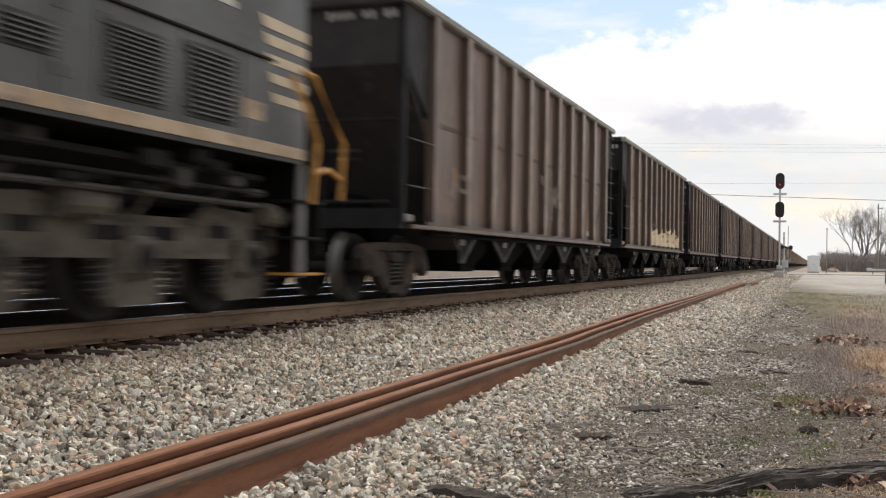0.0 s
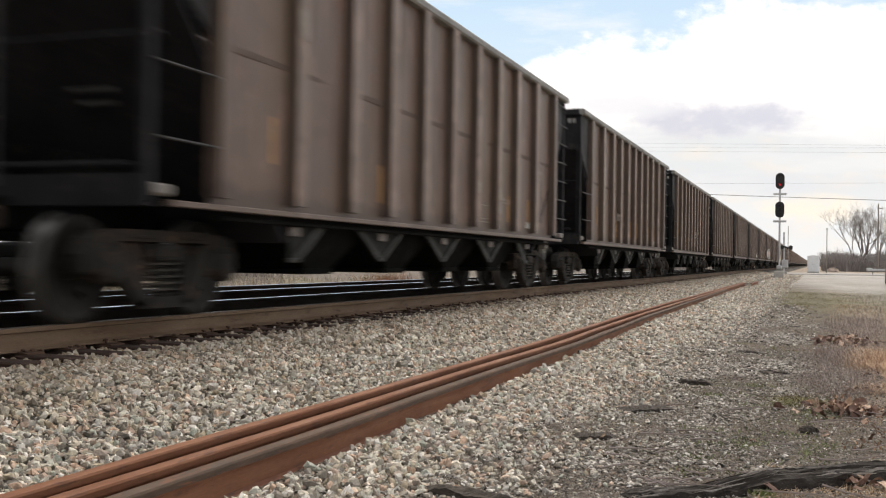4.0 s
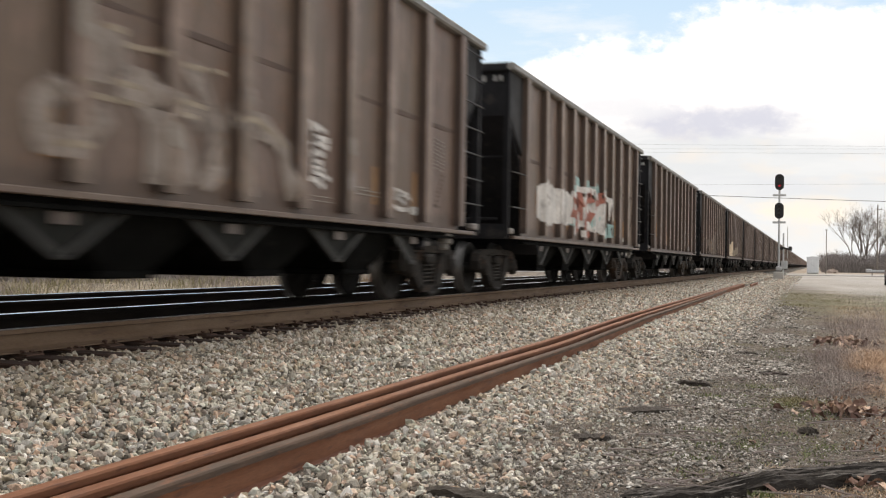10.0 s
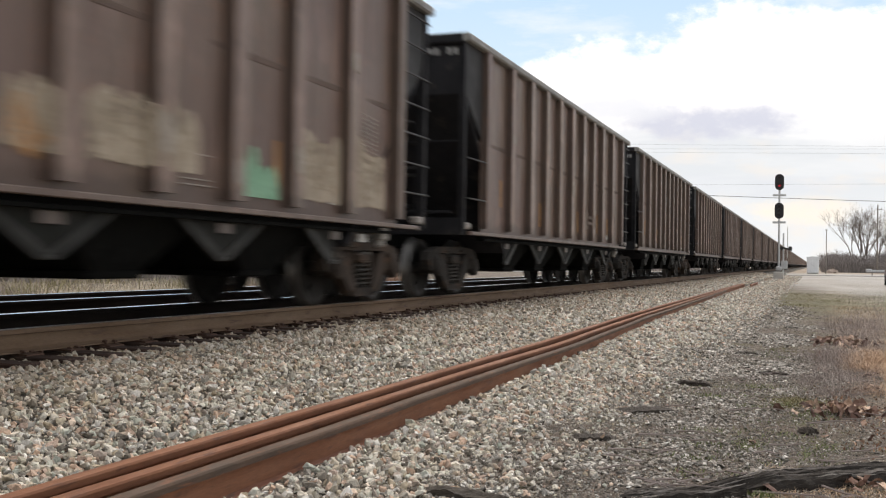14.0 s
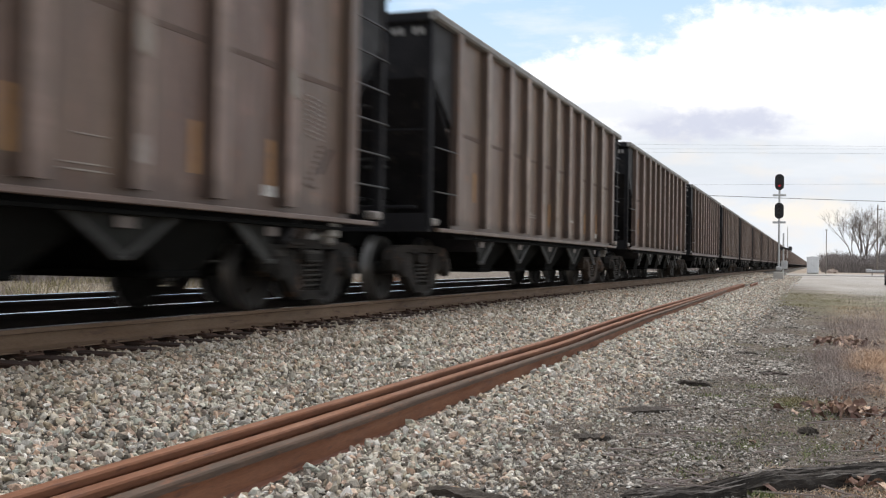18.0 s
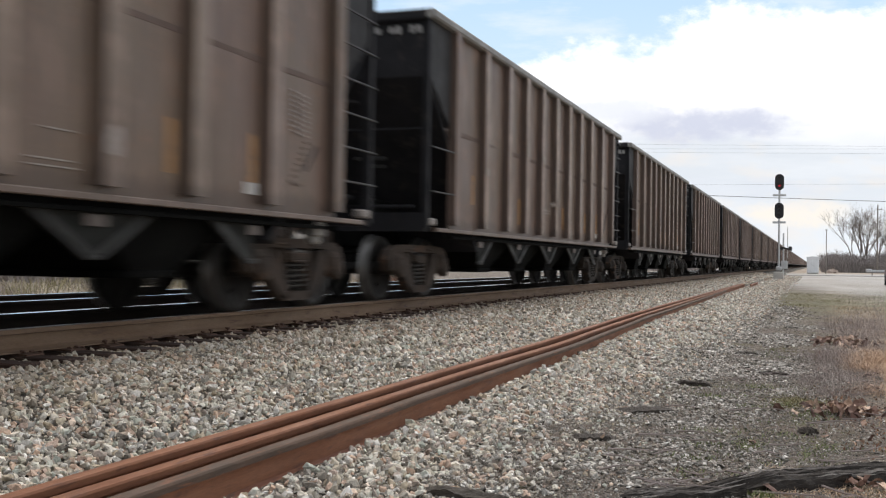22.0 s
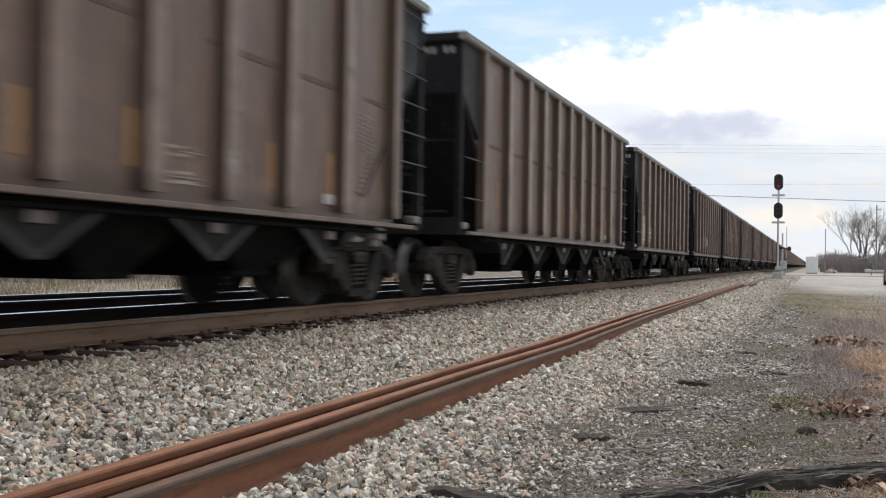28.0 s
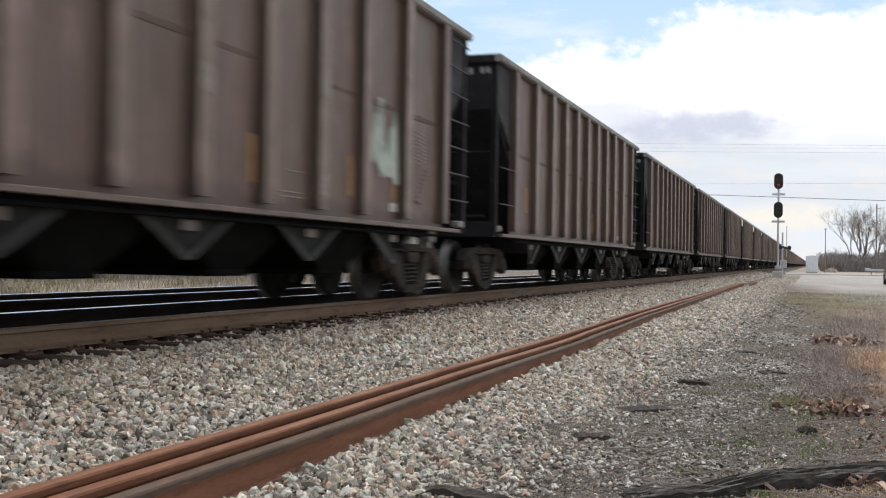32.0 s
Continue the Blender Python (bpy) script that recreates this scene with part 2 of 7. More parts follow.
# post sides turned from the sun: their shade is put into a darker brown
M_WEB_SHADE = car_paint("shaded dark brown post web", (0.082, 0.055, 0.044), (0.05, 0.035, 0.03), (0.13, 0.065, 0.04), (0.10, 0.07, 0.05), 1.5)
M_SIDE_WARM = car_paint("faded olive-brown car paint", (0.1539, 0.0993, 0.07533), (0.0855, 0.05568, 0.04092), (0.26, 0.12, 0.056), (0.1767, 0.1281, 0.08742))
M_POST_WARM = car_paint("faded olive-brown post paint", (0.2396, 0.171, 0.1358), (0.13, 0.09405, 0.07505), (0.23, 0.13, 0.07), (0.2503, 0.1966, 0.1444), 2.4, 0.6)
M_SEAM = surface("brown weld seam", (0.112, 0.077, 0.063), (0.155, 0.108, 0.088), 3.0, 0.8)
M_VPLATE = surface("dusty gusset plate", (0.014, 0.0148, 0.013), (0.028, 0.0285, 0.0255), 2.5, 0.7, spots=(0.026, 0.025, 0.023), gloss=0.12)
M_CHORD = surface("worn grey chord", (0.19, 0.185, 0.175), (0.32, 0.31, 0.29), 3.0, 0.6, 0.2, spots=(0.14, 0.10, 0.08), stretch=(3, 0.6, 3))
M_BLACK = surface("sooty black car paint", (0.014, 0.0138, 0.016), (0.025, 0.0245, 0.0275), 1.6, 0.75, spots=(0.04, 0.037, 0.035), gloss=0.2)
# paler copy of the black paint, with stronger light put into its colour
M_BLACK_LIT = surface("brighter-lit black car paint", (0.032, 0.030, 0.032), (0.052, 0.049, 0.050), 1.6, 0.7, spots=(0.065, 0.06, 0.056), gloss=0.2)
M_GREYPANEL = surface("dusty charcoal panel", (0.016, 0.016, 0.0172), (0.028, 0.0275, 0.029), 1.6, 0.75, spots=(0.022, 0.022, 0.023))
M_UNDER = surface("near-black underframe", (0.005, 0.0052, 0.005), (0.010, 0.0102, 0.0096), 2.0, 0.95, spots=(0.014, 0.0138, 0.013), gloss=0.06)
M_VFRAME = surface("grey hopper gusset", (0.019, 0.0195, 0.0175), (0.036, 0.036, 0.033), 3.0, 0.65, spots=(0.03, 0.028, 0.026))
M_COUPLER = surface("rusty coupler casting", (0.04, 0.032, 0.027), (0.09, 0.07, 0.057), 4.0, 0.85, 0.0, spots=(0.12, 0.065, 0.04), gloss=0.3)


def truck_iron():
    """Cast iron, from coal black to dusty brown from truck to truck."""
    n = Nodes("cast truck frame", 0.85)
    info = n.node("ShaderNodeObjectInfo")
    v = n.coords((1, 1, 1), jitter=True)
    col = n.ramp(info.outputs["Random"], [(0.0, (0.016, 0.016, 0.015)), (0.45, (0.028, 0.025, 0.022)), (0.75, (0.052, 0.042, 0.035)), (1.0, (0.075, 0.055, 0.043))])
    col = n.mix(n.ramp(n.noise(v, 2.5, 5), [(0.4, 0.0), (0.7, 0.8)]), col, (0.025, 0.022, 0.02))
    col = n.mix(n.ramp(n.noise(v, 4.0, 6, 0.7), [(0.56, 0.0), (0.68, 0.7)]), col, (0.16, 0.085, 0.05))
    n.color(n.mix(0.4, col, n.ramp(n.noise(v, 45, 3), [(0.3, 0.5), (0.7, 1.3)]), "MULTIPLY"))
    n.bump(n.noise(v, 40, 4), 0.3, 0.004)
    n.b.inputs["Specular IOR Level"].default_value = 0.3
    return n.m


M_TRUCK = truck_iron()
M_SPRING = surface("grimy spring steel", (0.03, 0.028, 0.026), (0.075, 0.068, 0.06), 6.0, 0.7, spots=(0.1, 0.07, 0.05))
M_WHEEL = surface("dull wheel steel", (0.013, 0.012, 0.011), (0.032, 0.029, 0.026), 3.0, 0.75, 0.2)
M_TREAD = surface("worn wheel tread", (0.11, 0.105, 0.10), (0.19, 0.185, 0.18), 3.0, 0.42, 0.8, bump=0.02)
M_RUNG = surface("worn grab iron", (0.016, 0.0155, 0.015), (0.034, 0.033, 0.032), 5.0, 0.6)
M_COAL = surface("coal", (0.012, 0.012, 0.013), (0.035, 0.035, 0.037), 9.0, 0.5, bump=0.9)
M_YELLOW = surface("faded yellow reflector", (0.35, 0.18, 0.075), (0.48, 0.275, 0.12), 5.0, 0.6, spots=(0.20, 0.14, 0.095))
M_WHITE = surface("chalky white stencil", (0.45, 0.44, 0.42), (0.70, 0.69, 0.66), 8.0, 0.7, spots=(0.25, 0.21, 0.18))
M_SCRAPE = surface("pale scrape marks", (0.24, 0.20, 0.17), (0.46, 0.42, 0.37), 9.0, 0.75, spots=(0.15, 0.11, 0.09), stretch=(1, 2, 9))
M_TAG = surface("faded pinkish reflector", (0.10, 0.078, 0.068), (0.20, 0.16, 0.14), 5.0, 0.5, spots=(0.22, 0.15, 0.12))
M_NUM = surface("worn number paint", (0.26, 0.25, 0.245), (0.44, 0.43, 0.42), 18.0, 0.7, spots=(0.08, 0.075, 0.075))
M_FAINTDARK = surface("faded dark stencil paint", (0.105, 0.072, 0.058), (0.14, 0.10, 0.082), 7.0, 0.75)
M_FAINT = surface("faded stencil paint", (0.29, 0.245, 0.22), (0.42, 0.37, 0.335), 7.0, 0.75, spots=(0.2, 0.15, 0.125))
M_JACK = surface("dusty sill casting", (0.18, 0.17, 0.155), (0.34, 0.325, 0.30), 5.0, 0.7, spots=(0.12, 0.10, 0.09))
M_PALE = surface("pale worn bracket", (0.20, 0.18, 0.165), (0.36, 0.335, 0.31), 6.0, 0.6, spots=(0.15, 0.10, 0.08))


# ------------------------------------------------------------------ mesh helpers
class Geo:
    """Gathers vertices and faces of one mesh."""

    def __init__(self):
        self.v, self.f, self.s = [], [], []

    def add(self, verts, faces, slot=0):
        o = len(self.v)
        self.v += [tuple(p) for p in verts]
        self.f += [tuple(i + o for i in q) for q in faces]
        self.s += [slot] * len(faces)
        return self

    def box(self, c, size, chamfer=0.0, rot=None, slot=0):
        """A box with its long edges cut back by the chamfer."""
        hx, hy, hz = (s / 2 for s in size)
        k = min(chamfer, hx * 0.6, hy * 0.6, hz * 0.6)
        if k <= 0:
            pts = [Vector((x, y, z)) for x in (-hx, hx) for y in (-hy, hy) for z in (-hz, hz)]
            fs = [(0, 1, 3, 2), (4, 6, 7, 5), (0, 4, 5, 1), (2, 3, 7, 6), (0, 2, 6, 4), (1, 5, 7, 3)]
        else:
            ids, pts = {}, []
            for sx in (-1, 1):
                for sy in (-1, 1):
                    for sz in (-1, 1):
                        for ax in range(3):
                            p = [sx * (hx - k), sy * (hy - k), sz * (hz - k)]
                            p[ax] = (sx * hx, sy * hy, sz * hz)[ax]
                            ids[sx, sy, sz, ax] = len(pts)
                            pts.append(Vector(p))
            fs = []
            for ax in range(3):
                b, c2 = (ax + 1) % 3, (ax + 2) % 3
                for s in (-1, 1):
                    q = []
                    for (u, w) in ((-1, -1), (1, -1), (1, 1), (-1, 1)):
                        sg = [0, 0, 0]
                        sg[ax], sg[b], sg[c2] = s, u, w
                        q.append(ids[(*sg, ax)])
                    fs.append(tuple(q if s > 0 else q[::-1]))
                for u in (-1, 1):
                    for w in (-1, 1):
                        lo, hi = [0, 0, 0], [0, 0, 0]
                        lo[ax], hi[ax] = -1, 1
                        lo[b] = hi[b] = u
                        lo[c2] = hi[c2] = w
                        q = [ids[(*lo, b)], ids[(*hi, b)], ids[(*hi, c2)], ids[(*lo, c2)]]
                        fs.append(tuple(q if u * w > 0 else q[::-1]))
            for sx in (-1, 1):
                for sy in (-1, 1):
                    for sz in (-1, 1):
                        q = [ids[sx, sy, sz, i] for i in range(3)]
                        fs.append(tuple(q if sx * sy * sz > 0 else q[::-1]))
        if rot is not None:
            pts = [rot @ p for p in pts]
        cv = Vector(c)
        return self.add([p + cv for p in pts], fs, slot)

    def prism(self, poly, a, b, axis="y", slot=0, caps=True):
        """A polygon drawn out from a to b. axis y: points are (x, z); x: (y, z); z: (x, y)."""
        def at(p, t):
            return {"y": (p[0], t, p[1]), "x": (t, p[0], p[1]), "z": (p[0], p[1], t)}[axis]
        n = len(poly)
        fs = [(i, (i + 1) % n, n + (i + 1) % n, n + i) for i in range(n)]
        if caps:
            fs += [tuple(range(n))[::-1], tuple(range(n, 2 * n))]
        return self.add([at(p, a) for p in poly] + [at(p, b) for p in poly], fs, slot)

    def tube(self, pts, r, n=6, slot=0, r2=None):
        """A round bar along points; r2: radius at its end."""
        pts = [Vector(p) for p in pts]
        vs, fs = [], []
        m = len(pts)
        for i, p in enumerate(pts):
            d = (pts[min(i + 1, m - 1)] - pts[max(i - 1, 0)]).normalized()
            u = d.orthogonal().normalized()
            w = d.cross(u)
            rr = r if r2 is None else r + (r2 - r) * i / max(m - 1, 1)
            vs += [p + (u * math.cos(6.28319 * j / n) + w * math.sin(6.28319 * j / n)) * rr for j in range(n)]
        for i in range(m - 1):
            fs += [(i * n + j, i * n + (j + 1) % n, (i + 1) * n + (j + 1) % n, (i + 1) * n + j) for j in range(n)]
        fs += [tuple(range(n))[::-1], tuple(range((m - 1) * n, m * n))]
        return self.add(vs, fs, slot)

    def lathe(self, prof, axis_at=(0, 0, 0), n=24, slots=None):
        """Turns (r, x) points round the x axis."""
        ax = Vector(axis_at)
        vs, m = [], len(prof)
        for r, x in prof:
            vs += [ax + Vector((x, r * math.cos(6.28319 * j / n), r * math.sin(6.28319 * j / n))) for j in range(n)]
        o = len(self.v)
        for i in range(m - 1):
            fs = [(i * n + j, i * n + (j + 1) % n, (i + 1) * n + (j + 1) % n, (i + 1) * n + j) for j in range(n)]
            self.f += [tuple(k + o for k in q) for q in fs]
            self.s += [slots[i] if slots else 0] * n
        self.v += [tuple(p) for p in vs]
        return self

    def mesh(self, name, *mats, smooth=False):
        me = bpy.data.meshes.new(name)
        me.from_pydata(self.v, [], self.f)
        for m in mats:
            me.materials.append(m)
        if len(mats) > 1:
            me.polygons.foreach_set("material_index", self.s)
        if smooth:
            me.polygons.foreach_set("use_smooth", [True] * len(self.f))
        me.update()
        return me


def part(name, data, material, parent, label="", at=None, smooth=False):
    """Links a Geo (or a mesh shared with other pieces) as one mesh object under a thing or a part."""
    if isinstance(data, Geo):
        mats = material if isinstance(material, tuple) else (material,)
        data = data.mesh(name, *mats, smooth=smooth)
    ob = new(name, data)
    ob.parent = parent
    if at is not None:
        ob.matrix_basis = at if isinstance(at, Matrix) else Matrix.Translation(at)
    if label:
        tagged(ob, label)
    return ob


def thing(name, label, category, at=None, group="", kind="", data=None, material=None, smooth=False):
    if isinstance(data, Geo):
        mats = material if isinstance(material, tuple) else (material,)
        data = data.mesh(name, *mats, smooth=smooth)
    ob = new(name, data)
    if at is not None:
        ob.matrix_basis = at if isinstance(at, Matrix) else Matrix.Translation(at)
    return tagged(ob, label, category, group, kind)


def bulk(name, verts, tris, material, smooth=False):
    """A mesh from numpy arrays of vertices and triangles."""
    me = bpy.data.meshes.new(name)
    me.vertices.add(len(verts))
    me.vertices.foreach_set("co", np.asarray(verts, np.float32).ravel())
    me.loops.add(len(tris) * 3)
    me.loops.foreach_set("vertex_index", np.asarray(tris, np.int32).ravel())
    me.polygons.add(len(tris))
    me.polygons.foreach_set("loop_start", np.arange(0, len(tris) * 3, 3, dtype=np.int32))
    me.polygons.foreach_set("loop_total", np.full(len(tris), 3, np.int32))
    me.materials.append(material)
    me.polygons.foreach_set("use_smooth", np.zeros(len(tris), bool))
    me.update(calc_edges=True)
    return me


# ------------------------------------------------------------------ the line
RAIL_Z = 0.49                    # top of the near track's rails
TRACK = -6.577                   # its centre line
TRACK_2, RAIL_Z2 = -10.68, 0.445
GAUGE = 0.7525                   # half the distance between the rails' centres
Y0, Y1 = -70.0, 1500.0


def grade(lo, hi, step, grow, end):
    """Grid lines: even between lo and hi, then ever wider out to +-end."""
    mid = list(np.arange(lo, hi + step / 2, step))
    up, s = [mid[-1]], step
    while up[-1] < end:
        s *= grow
        up.append(up[-1] + s)
    dn, s = [mid[0]], step
    while dn[-1] > -end:
        s *= grow
        dn.append(dn[-1] - s)
    return dn[:0:-1] + mid + up[1:]


def make_ground():
    xs, ys = grade(-4.0, 4.0, 0.12, 1.28, 3000), grade(2.0, 22.0, 0.14, 1.22, 3200)
    vs, fs = [], []
    for y in ys:
        for x in xs:
            z = noise.noise((x * 0.8, y * 0.5, 0.0)) * 0.022 + noise.noise((x * 3.1, y * 3.1, 4.0)) * 0.014
            if -14.0 < x < -3.0:
                z -= 0.05
            if abs(x) > 60 or y > 120 or y < -30:
                z = -0.02
            vs.append((x, y, z - 0.01))
    n = len(xs)
    for j in range(len(ys) - 1):
        for i in range(n - 1):
            fs.append((j * n + i, j * n + i + 1, (j + 1) * n + i + 1, (j + 1) * n + i))
    me = bpy.data.meshes.new("ground")
    me.from_pydata(vs, [], fs)
    me.materials.append(M_EARTH)
    me.polygons.foreach_set("use_smooth", [True] * len(fs))
    return tagged(new("ground", me), "dusty cinder and gravel trackside ground with sparse weeds", "ground", kind="structure")


def make_bed(name, centre, half, crown, label, dark_to):
    """A heaped ballast bed with sloping shoulders."""
    xs = [centre - half - 1.7, centre - half - 0.9, centre - half, centre - half * 0.4, centre, centre + half * 0.4, centre + half, centre + half + 0.45, centre + half + 0.9, centre + half + 1.35, centre + half + 1.75]
    zs = [-0.05, crown * 0.45, crown, crown, crown - 0.01, crown, crown, crown * 0.8, crown * 0.47, crown * 0.16, -0.05]
    ys = [Y0, 0.0] + list(np.arange(0.4, 40, 0.4)) + list(np.arange(40, 120, 4.0)) + [160, 260, 500, Y1]
    vs, fs = [], []
    for y in ys:
        for x, z in zip(xs, zs):
            vs.append((x + noise.noise((x, y, 1)) * 0.05, y, z + noise.noise((x * 2, y * 2, 9)) * 0.02))
    n = len(xs)
    for j in range(len(ys) - 1):
        for i in range(n - 1):
            fs.append((j * n + i, j * n + i + 1, (j + 1) * n + i + 1, (j + 1) * n + i))
    me = bpy.data.meshes.new(name)
    me.from_pydata(vs, [], fs)
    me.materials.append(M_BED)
    me.materials.append(M_BED_SHADE)
    # left of dark_to the bed is coloured as lying in the train's shade
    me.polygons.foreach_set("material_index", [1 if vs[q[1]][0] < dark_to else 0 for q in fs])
    return tagged(new(name, me), label, "ballast bed", kind="structure")


def rail_profile(s=1.0):
    """A flat-bottomed rail, foot at z = 0, 0.186 m high."""
    half = [(0.076, 0.0), (0.076, 0.011), (0.035, 0.024), (0.011, 0.036), (0.009, 0.10), (0.011, 0.138), (0.036, 0.146), (0.0375, 0.172), (0.033, 0.182), (0.020, 0.186)]
    return [(x * s, z * s) for x, z in half] + [(-x * s, z * s) for x, z in half[::-1]]


def make_rail(name, x, top, parent, label, side, head):
    g = Geo()
    prof = rail_profile()
    n = len(prof)
    base = top - 0.186
    vs = [(x + px, y, base + pz) for y in (Y0, Y1) for px, pz in prof]
    for i in range(n):
        j = (i + 1) % n
        g.add([vs[i], vs[j], vs[n + j], vs[n + i]], [(0, 1, 2, 3)], 1 if 8 <= i <= 10 else 0)
    return part(name, g, (side, head), parent, label)


def make_track(name, centre, top, label, near):
    tr = thing(name, label, "railway track", kind="structure")
    for sx in (1, -1):
        # all but the nearest rail get the side colour that carries shade
        make_rail("rail", centre + sx * GAUGE, top, tr, "rust-sided running rail with a polished head", M_RAIL if near and sx > 0 else M_RAIL_SHADE, M_HEAD_DULL if near and sx > 0 else M_HEAD)
    tie = Geo().box((0, 0, 0), (2.6, 0.23, 0.18), 0.012).mesh("tie", M_TIE)
    plate = Geo()
    plate.prism([(-0.17, 0), (0.17, 0), (0.17, 0.012), (0.085, 0.02), (-0.085, 0.02), (-0.17, 0.012)], -0.095, 0.095)
    plate = plate.mesh("tie_plate", M_SPIKE)
    spike = Geo()
    spike.box((0, 0, 0.02), (0.016, 0.016, 0.07))
    spike.box((-0.008, 0, 0.058), (0.042, 0.034, 0.018), 0.006)
    spike = spike.mesh("spike", M_SPIKE)
    anchor = Geo().box((0, 0, 0), (0.17, 0.025, 0.03), 0.006).mesh("rail_anchor", M_SPIKE)
    rng = random.Random(5)
    base = top - 0.186
    y, i = -3.0, 0
    while y < (62 if near else 30):
        tilt = pose(centre + rng.uniform(-0.03, 0.03), y, base - 0.11 + rng.uniform(-0.004, 0.004), 0, 0, rng.uniform(-1, 1))
        part("tie", tie, None, tr, at=tilt)
        if near and y > 2:
            for sx in (1, -1) if y < 14 else (1,):
                px = centre + sx * GAUGE
                part("tie_plate", plate, None, tr, at=pose(px, y, base - 0.02, 0, 0, 0))
                if y < 24:
                    for dy in (-0.06, 0.062):
                        part("spike", spike, None, tr, at=pose(px + sx * rng.uniform(0.086, 0.13), y + dy + rng.uniform(-0.02, 0.02), base - 0.062 + rng.uniform(0, 0.035), rng.uniform(-14, 14), rng.uniform(-4, 14), (0 if sx > 0 else 180) + rng.uniform(-25, 25)))
            if y < 24 and rng.random() < 0.6:
                part("rail_anchor", anchor, None, tr, at=pose(centre + GAUGE + 0.02, y + rng.choice((-0.15, 0.15)), base - 0.012, 0, 0, rng.uniform(-6, 6)))
        y += 0.495
        i += 1
    return tr


ground = make_ground()
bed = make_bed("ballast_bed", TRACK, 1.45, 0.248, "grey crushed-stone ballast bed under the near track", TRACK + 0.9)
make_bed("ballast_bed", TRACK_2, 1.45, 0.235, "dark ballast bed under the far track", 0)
make_track("near_track", TRACK, RAIL_Z, "straight railway track with rusty spiked rails on dark ties", True)
make_track("far_track", TRACK_2, RAIL_Z2, "second parallel track with shining rail heads", False)


# ------------------------------------------------------------------ the train
PITCH_M = 16.18                  # from car to car, coupled
LEN = 14.60                      # a hopper's body over its top chords
POSTS = [-6.21, -4.77, -3.45, -2.30, -1.15, 0.0, 1.15, 2.30, 3.45, 4.77, 6.21]
SHIFT = ((16, -0.10), (23, 0.22), (24, 0.39))  # from these cars on, slack in the couplers moves the rest
RUN = (0.116, 17.7039, -0.0415345, 0.000186819)
WHEEL_R = 0.457
START = 19.735                   # the first hopper's centre at the start


def run(t):
    """How far the train has gone."""
    return RUN[0] + RUN[1] * t + RUN[2] * t * t + RUN[3] * t ** 3


def post_mesh():
    g = Geo()
    g.prism([(1.500, -0.150), (1.511, -0.150), (1.514, -0.112), (1.612, -0.104), (1.622, -0.094), (1.622, 0.094), (1.612, 0.104), (1.514, 0.112), (1.511, 0.150), (1.500, 0.150)], 1.10, 3.955, "z")
    # faces across the car take the shade-coloured slot
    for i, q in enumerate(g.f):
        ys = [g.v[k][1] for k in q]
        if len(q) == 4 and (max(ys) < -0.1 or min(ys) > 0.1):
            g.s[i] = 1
    return g.mesh("side_post", M_POST, M_WEB_SHADE)


def sheet_mesh(seed):
    """A dented side sheet with a weld seam along it."""
    g = Geo()
    ys, zs = np.linspace(-6.32, 6.32, 35), [1.02, 1.3, 1.6, 1.9, 2.2, 2.5, 2.8, 3.1, 3.4, 3.7, 3.98]
    vs, fs = [], []
    for z in zs:
        for y in ys:
            d = noise.noise((y * 0.9, z * 0.9, seed * 7.0)) * 0.014
            vs.append((1.503 + d * min(1, (z - 1.02) * 3, (3.98 - z) * 3), y, z))
    n = len(ys)
    for j in range(len(zs) - 1):
        for i in range(n - 1):
            fs.append((j * n + i, j * n + i + 1, (j + 1) * n + i + 1, (j + 1) * n + i))
    g.add(vs, fs)
    return g.mesh("side_sheet", M_SIDE, smooth=True)


